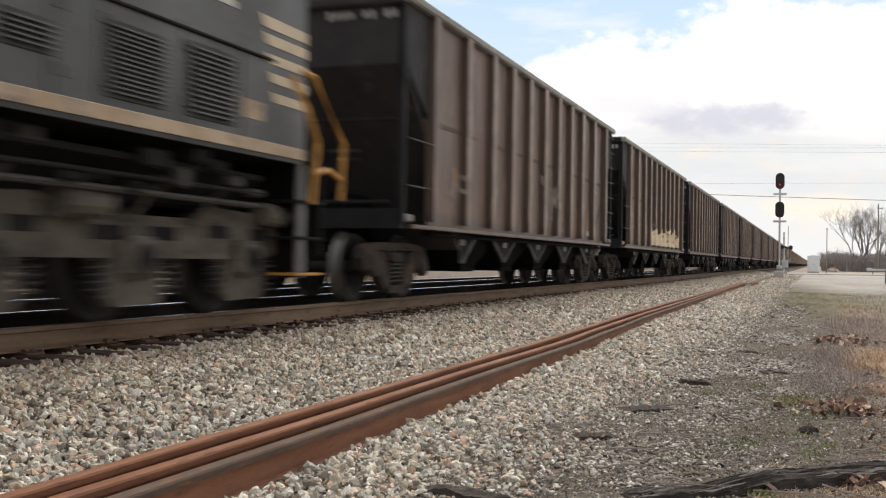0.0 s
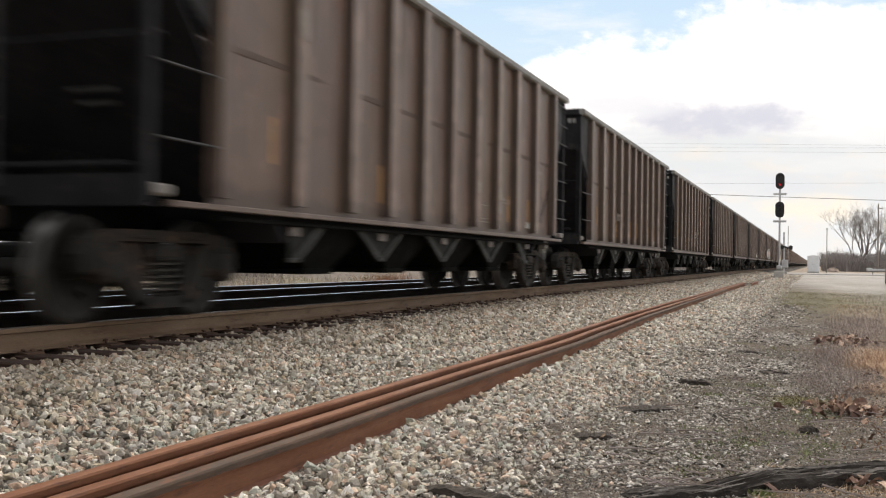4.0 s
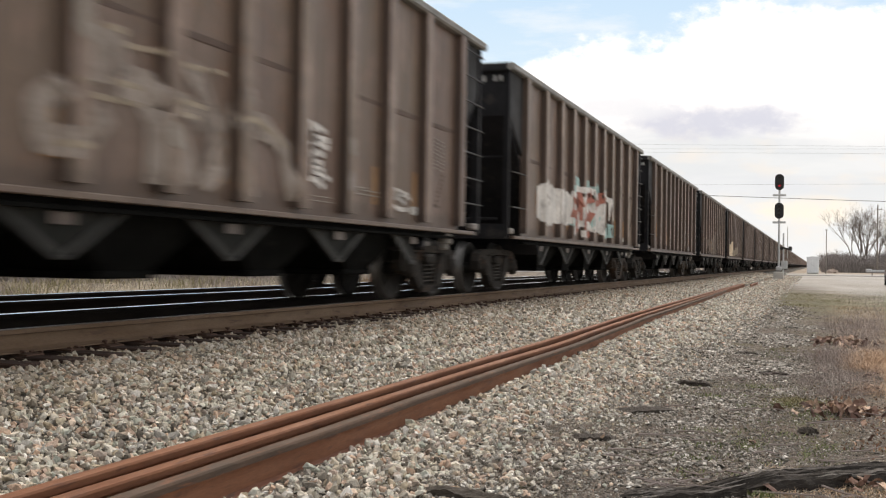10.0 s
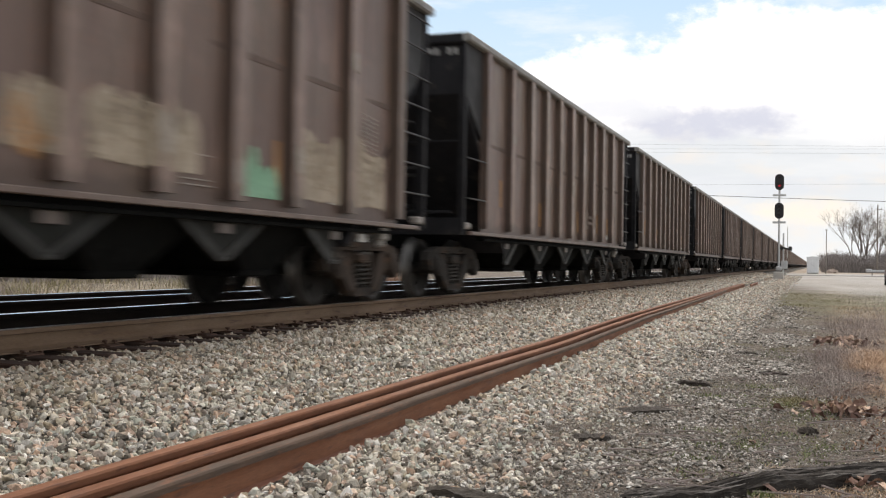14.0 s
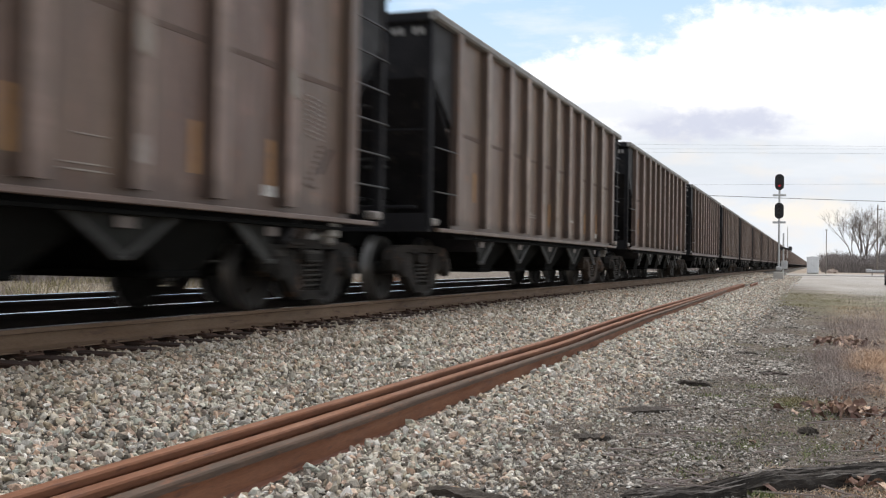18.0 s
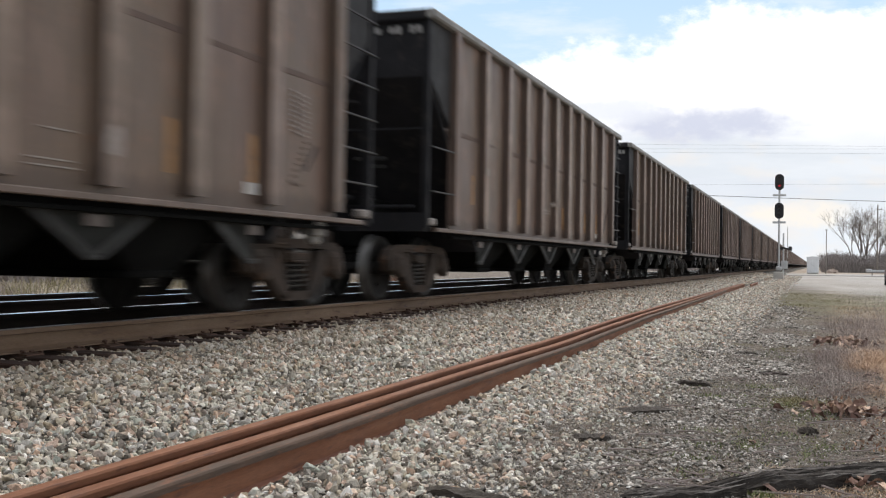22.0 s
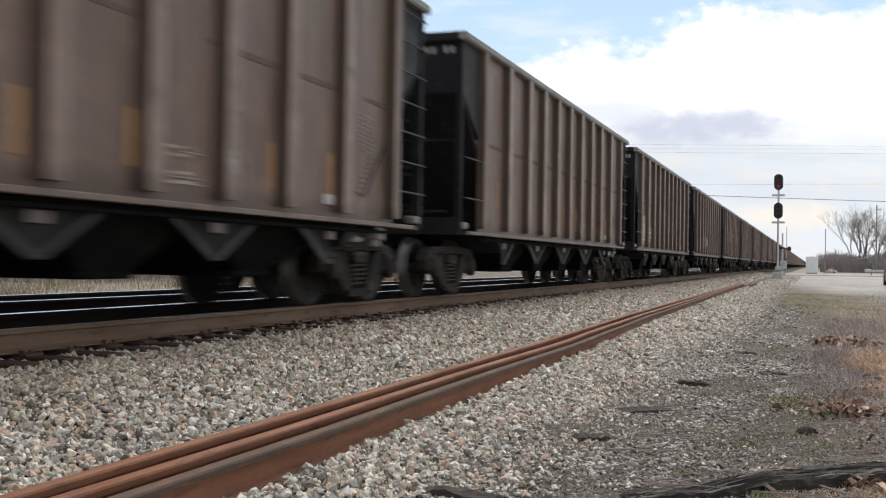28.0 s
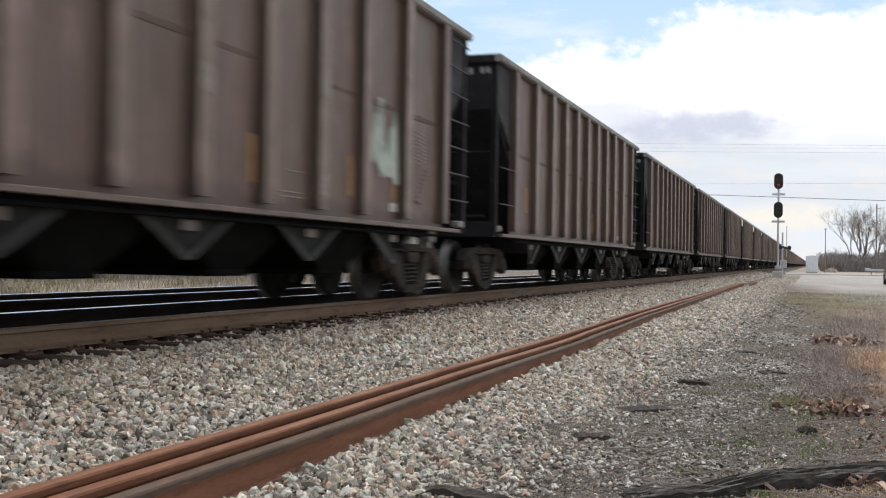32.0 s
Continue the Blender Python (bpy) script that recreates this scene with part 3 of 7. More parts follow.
def truck_meshes():
    sf = Geo()
    t = 0.075
    for pts in ([(-1.17, 0.58), (-1.10, 0.71), (-0.92, 0.775), (-0.55, 0.80), (0.55, 0.80), (0.92, 0.775), (1.10, 0.71), (1.17, 0.58), (1.13, 0.44), (0.98, 0.40), (0.80, 0.50), (0.62, 0.695), (-0.62, 0.695), (-0.80, 0.50), (-0.98, 0.40), (-1.13, 0.44)],
                [(-0.80, 0.52), (-0.66, 0.70), (-0.50, 0.66), (-0.25, 0.26), (-0.25, 0.12), (-0.40, 0.15)], [(0.80, 0.52), (0.40, 0.15), (0.25, 0.12), (0.25, 0.26), (0.50, 0.66), (0.66, 0.70)],
                [(-0.40, 0.15), (-0.30, 0.105), (0.30, 0.105), (0.40, 0.15), (0.27, 0.205), (-0.27, 0.205)]):
        sf.prism(pts, -t, t, "x")
    for s in (-1, 1):
        sf.prism([(s * 0.25, 0.18), (s * 0.33, 0.24), (s * 0.36, 0.72), (s * 0.27, 0.72)][::s], -0.075, 0.035, "x")
        sf.box((0.03, s * 0.889, 0.52), (0.24, 0.34, 0.30), 0.07)
        sf.lathe([(0.0, 0.19), (0.05, 0.19), (0.115, 0.165), (0.13, 0.13), (0.13, 0.05)], (0, s * 0.889, 0.457), 14)
        sf.tube([(0.06, s * 0.52, 0.735), (0.09, s * 0.30, 0.735)], 0.018, 6)
    sf.box((0.02, 0, 0.60), (0.17, 0.46, 0.13), 0.03)
    sf.box((0.09, 0, 0.545), (0.05, 0.34, 0.03), 0.01)
    sf = sf.mesh("side_frame", M_TRUCK)
    wheel = [(0.09, -0.06), (0.16, -0.05), (0.36, 0.03), (0.40, 0.055), (0.45, 0.055), (0.457, 0.04), (0.462, -0.06), (0.487, -0.075), (0.487, -0.09), (0.40, -0.09), (0.37, -0.03), (0.15, -0.11), (0.09, -0.11)]
    ws = Geo()
    sl = [0, 0, 0, 0, 1, 1, 1, 0, 0, 0, 0, 0]
    ws.lathe([(r, x + GAUGE + 0.01) for r, x in wheel], n=26, slots=sl)
    ws.lathe([(r, -x - GAUGE - 0.01) for r, x in wheel], n=26, slots=sl)
    ws.lathe([(0.0, -1.08), (0.075, -1.08), (0.08, -0.95), (0.095, -0.8), (0.085, -0.3), (0.085, 0.3), (0.095, 0.8), (0.08, 0.95), (0.075, 1.08), (0.0, 1.08)], n=12)
    for a in (0, 120, 240):
        for sx in (1, -1):
            ws.box((sx * (GAUGE + 0.035), 0.24 * math.cos(radians(a)), 0.24 * math.sin(radians(a))), (0.02, 0.05, 0.05), 0.01)
    ws = ws.mesh("wheelset", M_WHEEL, M_TREAD, smooth=True)
    sp = Geo()
    for cy in (-0.13, 0.0, 0.13):
        pts = [(0.075 * math.cos(a), cy + 0.060 * math.sin(a), 0.215 + a / 6.28319 * 0.058) for a in np.arange(0, 6.28319 * 5.3, 0.8)]
        sp.tube(pts, 0.014, 4)
    sp = sp.mesh("spring_nest", M_SPRING)
    bo = Geo()
    bo.box((0, 0, 0.60), (2.2, 0.34, 0.16), 0.03)
    bo.box((0, 0, 0.72), (0.5, 0.4, 0.10), 0.02)
    bo.box((0.0, 0.55, 0.42), (1.5, 0.12, 0.10), 0.02)
    bo.box((0.0, -0.55, 0.42), (1.5, 0.12, 0.10), 0.02)
    for sx in (1, -1):
        for sy in (1, -1):
            bo.box((sx * GAUGE, sy * 0.42, 0.44), (0.09, 0.06, 0.30), 0.015)
    bo = bo.mesh("truck", M_WHEEL)
    return sf, ws, sp, bo


FRAME_SIDE, WHEELSET, SPRING, BOLSTER = truck_meshes()
WHEELS = {1: [], -1: []}         # wheelsets by their place in the truck


def add_truck(car, y):
    tr = part("truck", BOLSTER, None, car, "rusty cast freight truck", at=(0, y, 0))
    for sx in (1, -1):
        part("side_frame", FRAME_SIDE, None, tr, at=pose(sx * 1.0, 0, 0, 0, 0, 0 if sx > 0 else 180))
        part("spring_nest", SPRING, None, tr, at=(sx * 1.0, 0, 0))
    for s in (1, -1):
        WHEELS[s].append(part("wheelset", WHEELSET, None, tr, "dull steel wheelset with bright treads", at=(0, s * 0.889, WHEEL_R)))
    return tr


def hopper_meshes():
    m = {"post": post_mesh(), "sheet": [sheet_mesh(i) for i in range(3)]}
    g = Geo()                                                       # top chord, along one side
    g.prism([(1.50, 3.95), (1.60, 3.95), (1.625, 3.975), (1.625, 4.045), (1.60, 4.075), (1.52, 4.075), (1.50, 4.05)], -LEN / 2, LEN / 2)
    m["chord"] = g.mesh("top_chord", M_CHORD)
    g = Geo()
    g.prism([(1.50, 0.985), (1.572, 0.985), (1.582, 0.992), (1.582, 1.030), (1.574, 1.040), (1.535, 1.043), (1.50, 1.045)], -6.95, 6.95)
    m["sill"] = g.mesh("side_sill", M_POST)
    m["seam"] = Geo().prism([(1.500, 2.46), (1.508, 2.475), (1.509, 2.50), (1.508, 2.525), (1.500, 2.54)], -6.2, 6.2).mesh("weld_seam", M_SEAM)
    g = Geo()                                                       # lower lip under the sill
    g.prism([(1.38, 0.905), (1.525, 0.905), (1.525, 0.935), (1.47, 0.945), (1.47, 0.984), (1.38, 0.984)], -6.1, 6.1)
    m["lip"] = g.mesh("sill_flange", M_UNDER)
    g = Geo()                                                       # end: upright top, slope below
    e = LEN / 2
    g.prism([(e - 0.10, 4.0), (e - 0.12, 3.16), (4.9, 0.72), (4.86, 0.76), (e - 0.16, 3.18), (e - 0.15, 4.0)], -1.50, 1.50, "x")
    m["end"] = g.mesh("end_slope_sheet", M_BLACK)
    g = Geo()
    g.prism([(e - 0.02, 3.93), (e, 3.95), (e, 4.06), (e - 0.04, 4.085), (e - 0.12, 4.06), (e - 0.12, 3.93)], -1.5, 1.5, "x")
    m["endchord"] = g.mesh("end_chord", M_BLACK)
    g = Geo()                                                       # charcoal side panel above the slope
    g.prism([(6.22, 4.0), (6.22, 2.45), (6.36, 2.55), (e - 0.17, 3.15), (e - 0.11, 3.3), (e - 0.11, 4.0)], 1.495, 1.515, "x")
    m["panel"] = g.mesh("end_side_panel", M_GREYPANEL)
    g = Geo()
    g.prism([(1.42, e - 0.12), (1.54, e - 0.12), (1.54, e - 0.02), (1.52, e - 0.02), (1.52, e - 0.10), (1.42, e - 0.10)], 1.02, 3.95, "z")
    m["corner"] = g.mesh("corner_post", M_BLACK)
    g = Geo().tube([(1.50, 6.27, 0), (1.60, 6.30, -0.01), (1.60, e - 0.1, -0.01), (1.53, e - 0.07, 0)], 0.014, 6)
    m["rung"] = g.mesh("grab_iron", M_RUNG)
    g = Geo()
    g.prism([(e - 0.22, 0.98), (e - 0.02, 0.98), (e - 0.02, 1.24), (e - 0.05, 1.24), (e - 0.05, 1.02), (e - 0.22, 1.02)], -1.5, 1.5, "x")
    g.box((0, e - 0.12, 1.33), (2.6, 0.05, 0.05), 0.01)
    m["endsill"] = g.mesh("end_sill", M_BLACK)
    g = Geo().box((1.50, e - 0.24, 1.12), (0.13, 0.24, 0.10), 0.02)
    m["bracket"] = g.mesh("corner_bracket", M_PALE)
    m["pad"] = Geo().box((1.42, 6.03, 0.90), (0.14, 0.23, 0.16), 0.02).box((1.40, 6.03, 0.79), (0.10, 0.17, 0.10), 0.02).mesh("jacking_pad", M_JACK)
    m["small_tag"] = Geo().box((1.44, 5.42, 0.84), (0.02, 0.22, 0.09), 0.006).box((1.452, 5.42, 0.80), (0.012, 0.20, 0.025)).mesh("small_tag", M_WHITE)
    g = Geo()
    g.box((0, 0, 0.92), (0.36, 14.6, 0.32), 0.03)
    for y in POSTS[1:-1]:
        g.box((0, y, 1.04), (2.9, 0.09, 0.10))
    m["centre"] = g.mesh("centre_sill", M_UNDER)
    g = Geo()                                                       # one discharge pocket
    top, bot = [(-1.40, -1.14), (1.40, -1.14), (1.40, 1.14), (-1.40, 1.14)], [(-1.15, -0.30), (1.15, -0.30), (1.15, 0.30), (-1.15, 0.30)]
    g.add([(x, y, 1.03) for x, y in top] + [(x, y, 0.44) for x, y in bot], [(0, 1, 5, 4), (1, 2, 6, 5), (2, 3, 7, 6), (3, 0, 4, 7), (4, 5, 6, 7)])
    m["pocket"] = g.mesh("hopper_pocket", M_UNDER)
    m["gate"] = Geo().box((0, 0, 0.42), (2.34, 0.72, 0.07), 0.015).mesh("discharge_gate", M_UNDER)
    g = Geo()                                                       # V-shaped gusset with a thin flanged rim
    g.prism([(-0.78, 0.96), (0.78, 0.96), (0.05, 0.555), (-0.05, 0.555)], 1.420, 1.430, "x", slot=1)
    g.prism([(-0.80, 0.96), (-0.70, 0.96), (-0.03, 0.60), (-0.06, 0.54)], 1.430, 1.462, "x")
    g.prism([(0.80, 0.96), (0.06, 0.54), (0.03, 0.60), (0.70, 0.96)], 1.430, 1.462, "x")
    g.box((1.446, 0, 0.56), (0.036, 0.14, 0.035), 0.008)
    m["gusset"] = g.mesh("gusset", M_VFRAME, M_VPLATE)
    g = Geo()                                                       # half a gusset beside each truck, its free edge upright
    g.prism([(-0.05, 0.96), (0.78, 0.96), (0.07, 0.53), (-0.05, 0.53)], 1.420, 1.430, "x", slot=1)
    g.prism([(0.80, 0.96), (0.10, 0.53), (-0.02, 0.55), (0.62, 0.96)], 1.430, 1.462, "x")
    g.box((1.446, 0.02, 0.545), (0.05, 0.22, 0.05), 0.01)
    m["half_gusset"] = g.mesh("gusset", M_VFRAME, M_VPLATE)
    g = Geo().box((1.468, 0, 0.845), (0.012, 0.20, 0.095), 0.004)
    m["tag"] = g.mesh("reflector", M_TAG)
    m["scrape"] = [Geo().box((1.512, 0, 0), (0.010, 0.8, 0.016)).mesh("scrape_mark", M_SCRAPE), Geo().prism([(-0.2, -0.03), (0.15, -0.045), (0.21, 0.0), (0.12, 0.04), (-0.1, 0.05), (-0.22, 0.02)], 1.508, 1.517, "x").mesh("scrape_mark", M_SCRAPE)]
    g = Geo()
    vs, fs = [], []
    for j, y in enumerate(np.linspace(-6.9, 6.9, 40)):
        for i, x in enumerate(np.linspace(-1.48, 1.48, 9)):
            heap = 0.30 * (1 - (x / 1.48) ** 2) * (0.75 + 0.25 * math.sin(y * 0.9))
            vs.append((x, y, 3.62 + heap * 0.9 + noise.noise((x * 5, y * 5, 3)) * 0.05))
    for j in range(39):
        for i in range(8):
            fs.append((j * 9 + i, j * 9 + i + 1, (j + 1) * 9 + i + 1, (j + 1) * 9 + i))
    g.add(vs, fs)
    m["coal"] = g.mesh("coal_load", M_COAL)
    g = Geo()
    g.box((0, 7.52, 0.88), (0.22, 0.55, 0.20), 0.03)
    g.prism([(-0.14, 7.78), (0.14, 7.78), (0.20, 7.95), (0.12, 8.085), (-0.02, 8.06), (-0.18, 7.98)], 0.74, 1.02, "z")
    g.tube([(0.22, 7.4, 0.86), (0.30, 7.7, 0.6), (0.30, 7.95, 0.5), (0.28, 8.07, 0.56)], 0.022, 6)
    m["coupler"] = g.mesh("coupler", M_COUPLER)
    m["stripe"] = Geo().box((1.511, 0, 0), (0.008, 0.10, 0.46)).mesh("reflector_stripe", M_YELLOW)
    m["placard"] = Geo().box((1.511, 0, 0), (0.008, 0.22, 0.11)).mesh("stencil_panel", M_WHITE)
    g = Geo()                                                       # unreadable car number on the end, as bars
    rn = random.Random(12)
    for i in range(10):
        if i not in (2, 5):
            x, h = -1.36 + i * 0.105, 0.10 + rn.uniform(-0.015, 0.015)
            g.box((x, e - 0.092, 3.82), (0.072, 0.02, h))
    m["numbers"] = g.mesh("car_number", M_NUM)
    g = Geo()                                                       # unreadable stencilled notes on the last panel
    for i in range(9):
        for j in range(3):
            w = rn.uniform(0.06, 0.10)
            g.box((1.512, -0.14 + 0.13 * j + w / 2, 2.31 - i * 0.052 - 0.012 * j), (0.008, w, 0.020))
    m["notes"] = g.mesh("stencil_block", M_FAINT)
    g = Geo()
    for z, y, w in ((1.205, 0.0, 0.50), (1.255, -0.02, 0.46), (1.475, 0.05, 0.34)):
        g.box((1.512, y, z), (0.008, w, 0.012))
    m["lines"] = g.mesh("stencil_block", M_SCRAPE)
    m["worn_patch"] = Geo().prism([(-0.085, -0.10), (0.06, -0.12), (0.088, 0.02), (0.05, 0.12), (-0.05, 0.10), (-0.088, 0.0)], 1.6225, 1.6255, "x").mesh("scrape_mark", M_FAINT)
    g = Geo()                                                       # a slanting row of dark smudges below them
    for i in range(8):
        g.box((1.512, 0.20 - i * 0.048, 1.80 - i * 0.062), (0.008, 0.05, 0.030))
    g.box((1.512, -0.02, 1.345), (0.008, 0.16, 0.026))
    m["notes_dark"] = g.mesh("stencil_block", M_FAINTDARK)
    g = Geo()
    g.tube([(-1.45, 0, 2.45), (1.45, 0, 2.45)], 0.02, 6)
    m["brace"] = g.mesh("end_brace", M_BLACK)
    g = Geo()                                                       # worn maker's plate on the slope, two pale bars
    for z, w in ((2.10, 0.52), (1.99, 0.40)):
        yy = e - 0.30 - (2.75 - z) * 0.93
        g.box((-0.28, yy, z), (w, 0.03, 0.05), 0.01)
    m["badge"] = g.mesh("end_plate", M_RUNG)
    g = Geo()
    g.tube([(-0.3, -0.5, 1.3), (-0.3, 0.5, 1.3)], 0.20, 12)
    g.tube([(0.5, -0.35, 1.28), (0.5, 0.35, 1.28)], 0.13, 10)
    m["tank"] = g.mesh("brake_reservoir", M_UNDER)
    return m


def repainted(me, *mats):
    """The same mesh in other paint."""
    me = me.copy()
    for i, m in enumerate(mats):
        me.materials[i] = m
    return me


H = hopper_meshes()
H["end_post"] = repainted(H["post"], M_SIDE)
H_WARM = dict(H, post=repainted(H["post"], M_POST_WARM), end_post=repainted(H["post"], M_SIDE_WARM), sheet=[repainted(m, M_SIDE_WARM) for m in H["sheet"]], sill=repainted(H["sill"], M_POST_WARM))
# the first car's ends stand open to the sky; their paler black paints that light
H_LIT = dict(H, end=repainted(H["end"], M_BLACK_LIT), endchord=repainted(H["endchord"], M_BLACK_LIT))
LONG_CAR = 23                    # built a little longer than the rest
WARM_CARS = (1, 3, 6, 7, 8, 10, 11, 13, 17, 19, 22, 23, 24, 25, 28, 29, 30)
FLIP = pose(0, 0, 0, 0, 0, 180)
MIRROR_Y = Matrix.Diagonal((1, -1, 1, 1))


def hopper_car(k):
    """One loaded hopper with all its parts."""
    rng = random.Random(100 + k)
    body = H_WARM if k in WARM_CARS else H_LIT if k == 0 else H
    car = thing("hopper_car", "weathered brown-sided coal hopper car with black ends and ribbed sides", "freight car", group="coal hopper cars of the train")
    for side, turn in ((1, Matrix()), (-1, FLIP)):
        part("side_sheet", body["sheet"][rng.randrange(3)], None, car, at=turn)
        for y in POSTS:
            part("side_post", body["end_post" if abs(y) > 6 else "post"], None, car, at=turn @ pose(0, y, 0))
        part("top_chord", H["chord"], None, car, "worn grey top chord", at=turn)
        part("side_sill", body["sill"], None, car, "worn brown side sill", at=turn)
        part("sill_flange", H["lip"], None, car, at=turn)
        part("weld_seam", H["seam"], None, car, at=turn)
        for y in (-4.62, -2.30, 0.0, 2.30, 4.62):
            mesh = H["gusset"] if abs(y) < 4 else H["half_gusset"]
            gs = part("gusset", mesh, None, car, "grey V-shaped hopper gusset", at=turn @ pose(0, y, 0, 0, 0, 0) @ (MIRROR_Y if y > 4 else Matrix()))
            if side > 0:
                part("reflector", H["tag"], None, gs, "pale worn reflector")
    for d, turn in ((1, Matrix()), (-1, FLIP)):
        part("end_slope_sheet", body["end"], None, car, "sooty black sloped end sheet", at=turn)
        part("end_chord", body["endchord"], None, car, at=turn)
        part("end_sill", H["endsill"], None, car, at=turn)
        part("end_brace", H["brace"], None, car, at=turn @ pose(0, 6.98, 0))
        part("coupler", H["coupler"], None, car, "rusty knuckle coupler", at=turn)
        part("end_plate", H["badge"], None, car, "worn pale plate", at=turn)
        tagged(part("car_number", H["numbers"], None, car, "blurred white number", at=turn), kind="stuff")
        part("brake_reservoir", H["tank"], None, car, at=turn @ pose(0, 6.3, 0))
        for s in (1, -1):
            mm = turn if s > 0 else turn @ Matrix.Diagonal((-1, 1, 1, 1))
            part("end_side_panel", H["panel"], None, car, "charcoal end side panel", at=mm)
            part("corner_post", H["corner"], None, car, at=mm)
            part("corner_bracket", H["bracket"], None, car, "pale worn bracket", at=mm)
            if d > 0:
                part("jacking_pad", H["pad"], None, car, "dusty jacking pad", at=mm)
                if k % 3 == 2:
                    part("small_tag", H["small_tag"], None, car, "small white tag", at=mm)
            for z in [1.47 + 0.39 * i for i in range(7)] if d > 0 else (1.55, 2.17):
                part("grab_iron", H["rung"], None, car, at=mm @ pose(0, 0, z))
        add_truck(car, d * 6.30)
    part("centre_sill", H["centre"], None, car)
    part("coal_load", H["coal"], None, car, "heaped coal load")
    for y in (-3.45, -1.15, 1.15, 3.45):
        pk = part("hopper_pocket", H["pocket"], None, car, at=(0, y, 0))
        part("discharge_gate", H["gate"], None, pk)
    # reflector stripes and stencils on the side that is seen
    for i, y in enumerate((-5.19, -0.33, 3.0, 5.88) if k == 30 else (-5.19, -2.50, -0.28, 0.95, 3.17, 4.50)):
        if k == 30 or i in (0, 4, 5) or (i > 1 and k in (17, 18, 24, 25, 28, 29)) or rng.random() < 0.7:
            part("reflector_stripe", H["stripe"], None, car, "faded yellow reflector stripe", at=(0, y, (1.72 if i == 0 else 1.51) + rng.uniform(-0.03, 0.03)))
    if k % 8 == 6:
        part("reflector_stripe", H["stripe"], None, car, "faded orange stripe on a post", at=(0.112, POSTS[2], 1.40))
    part("stencil_panel", H["placard"], None, car, "small white stencil", at=(0, 4.48, 1.24))
    if k % 4 == 2:
        part("stencil_panel", H["placard"], None, car, "small white stencil", at=(0, -5.55, 1.31))
    tagged(part("stencil_block", H["notes"], None, car, "faded unreadable white stencil lines", at=(0, POSTS[9] + 0.64, 0)), kind="stuff")
    tagged(part("stencil_block", H["notes_dark"], None, car, "dark smudged stencil marks", at=(0, POSTS[9] + 0.66, 0)), kind="stuff")
    tagged(part("stencil_block", H["lines"], None, car, "thin white stencil lines", at=(0, 1.76, 0)), kind="stuff")
    part("scrape_mark", H["worn_patch"], None, car, "pale worn patch on a post", at=(0, POSTS[7], 1.42 + rng.uniform(-0.06, 0.06)))
    if rng.random() < 0.5:
        py, pz = POSTS[rng.randrange(2, 8)] + 0.6, 1.35 + rng.random() * 0.3
        for dy, dz, l in ((0, 0, 1.0), (0.12, 0.05, 0.7), (-0.15, 0.08, 0.5)):
            part("scrape_mark", H["scrape"][0], None, car, "pale scrape mark", at=pose(0, py + dy, pz + dz) @ Matrix.Diagonal((1, l, 1, 1)))
    for i in rng.sample(range(1, 10), 3):
        part("scrape_mark", H["scrape"][1], None, car, "pale scuffs", at=pose(0.114, POSTS[i], 1.4 + rng.random() * 1.6) @ Matrix.Diagonal((1, 0.42, rng.uniform(1.5, 4.0), 1)))
    if k == LONG_CAR:
        car.scale.y = 1.010
    return car


def far_meshes():
    """Simpler parts for the cars that stay far off."""
    f = {}
    g = Geo()
    for y in POSTS:
        g.box((1.56, y, 2.55), (0.12, 0.20, 2.8))
    f["rib_row"] = g.mesh("rib_row", M_POST)
    g = Geo()
    for sx in (1, -1):
        g.box((sx * 1.57, 0, 4.02), (0.11, LEN, 0.12))
    f["top_chords"] = g.mesh("top_chords", M_CHORD)
    g = Geo()
    for sx in (1, -1):
        g.box((sx * 1.54, 0, 1.015), (0.09, 13.9, 0.06))
    f["side_sills"] = g.mesh("side_sills", M_CHORD)
    g = Geo()
    for sy in (1, -1):
        for sx in (1, -1):
            for yy in (-0.889, 0.889):
                g.lathe([(0, 0.06), (0.457, 0.06), (0.457, -0.07), (0, -0.07)], (sx * GAUGE, sy * 6.30 + yy, WHEEL_R), 12)
            g.box((sx * 1.0, sy * 6.30, 0.6), (0.16, 2.1, 0.28), 0.05)
            g.box((sx * 1.0, sy * 6.30, 0.3), (0.16, 0.7, 0.3), 0.05)
    f["trucks"] = g.mesh("trucks", M_TRUCK)
    return f


FAR = far_meshes()


def far_car(k):
    car = thing("hopper_car", "distant brown coal hopper car of the long train", "freight car", group="coal hopper cars of the train")
    for turn in (Matrix(), FLIP):
        part("side_sheet", H["sheet"][0], None, car, at=turn)
        part("end_slope_sheet", H["end"], None, car, at=turn)
        part("end_side_panel", H["panel"], None, car, at=turn)
    tagged(part("rib_row", FAR["rib_row"], None, car, at=FLIP), kind="stuff")
    if k < 62:
        for y in POSTS:
            part("side_post", H["post"], None, car, at=(0, y, 0))
    else:
        tagged(part("rib_row", FAR["rib_row"], None, car), kind="stuff")
    for nm in ("top_chords", "side_sills", "trucks"):
        tagged(part(nm[:-1], FAR[nm], None, car), kind="stuff")
    part("centre_sill", H["centre"], None, car)
    for y in (-3.45, -1.15, 1.15, 3.45):
        part("hopper_pocket", H["pocket"], None, car, at=(0, y, 0))
    return car


NEAR_CARS, ALL_CARS = 37, 98
cars = [hopper_car(k) if k < NEAR_CARS else far_car(k) for k in range(ALL_CARS)]


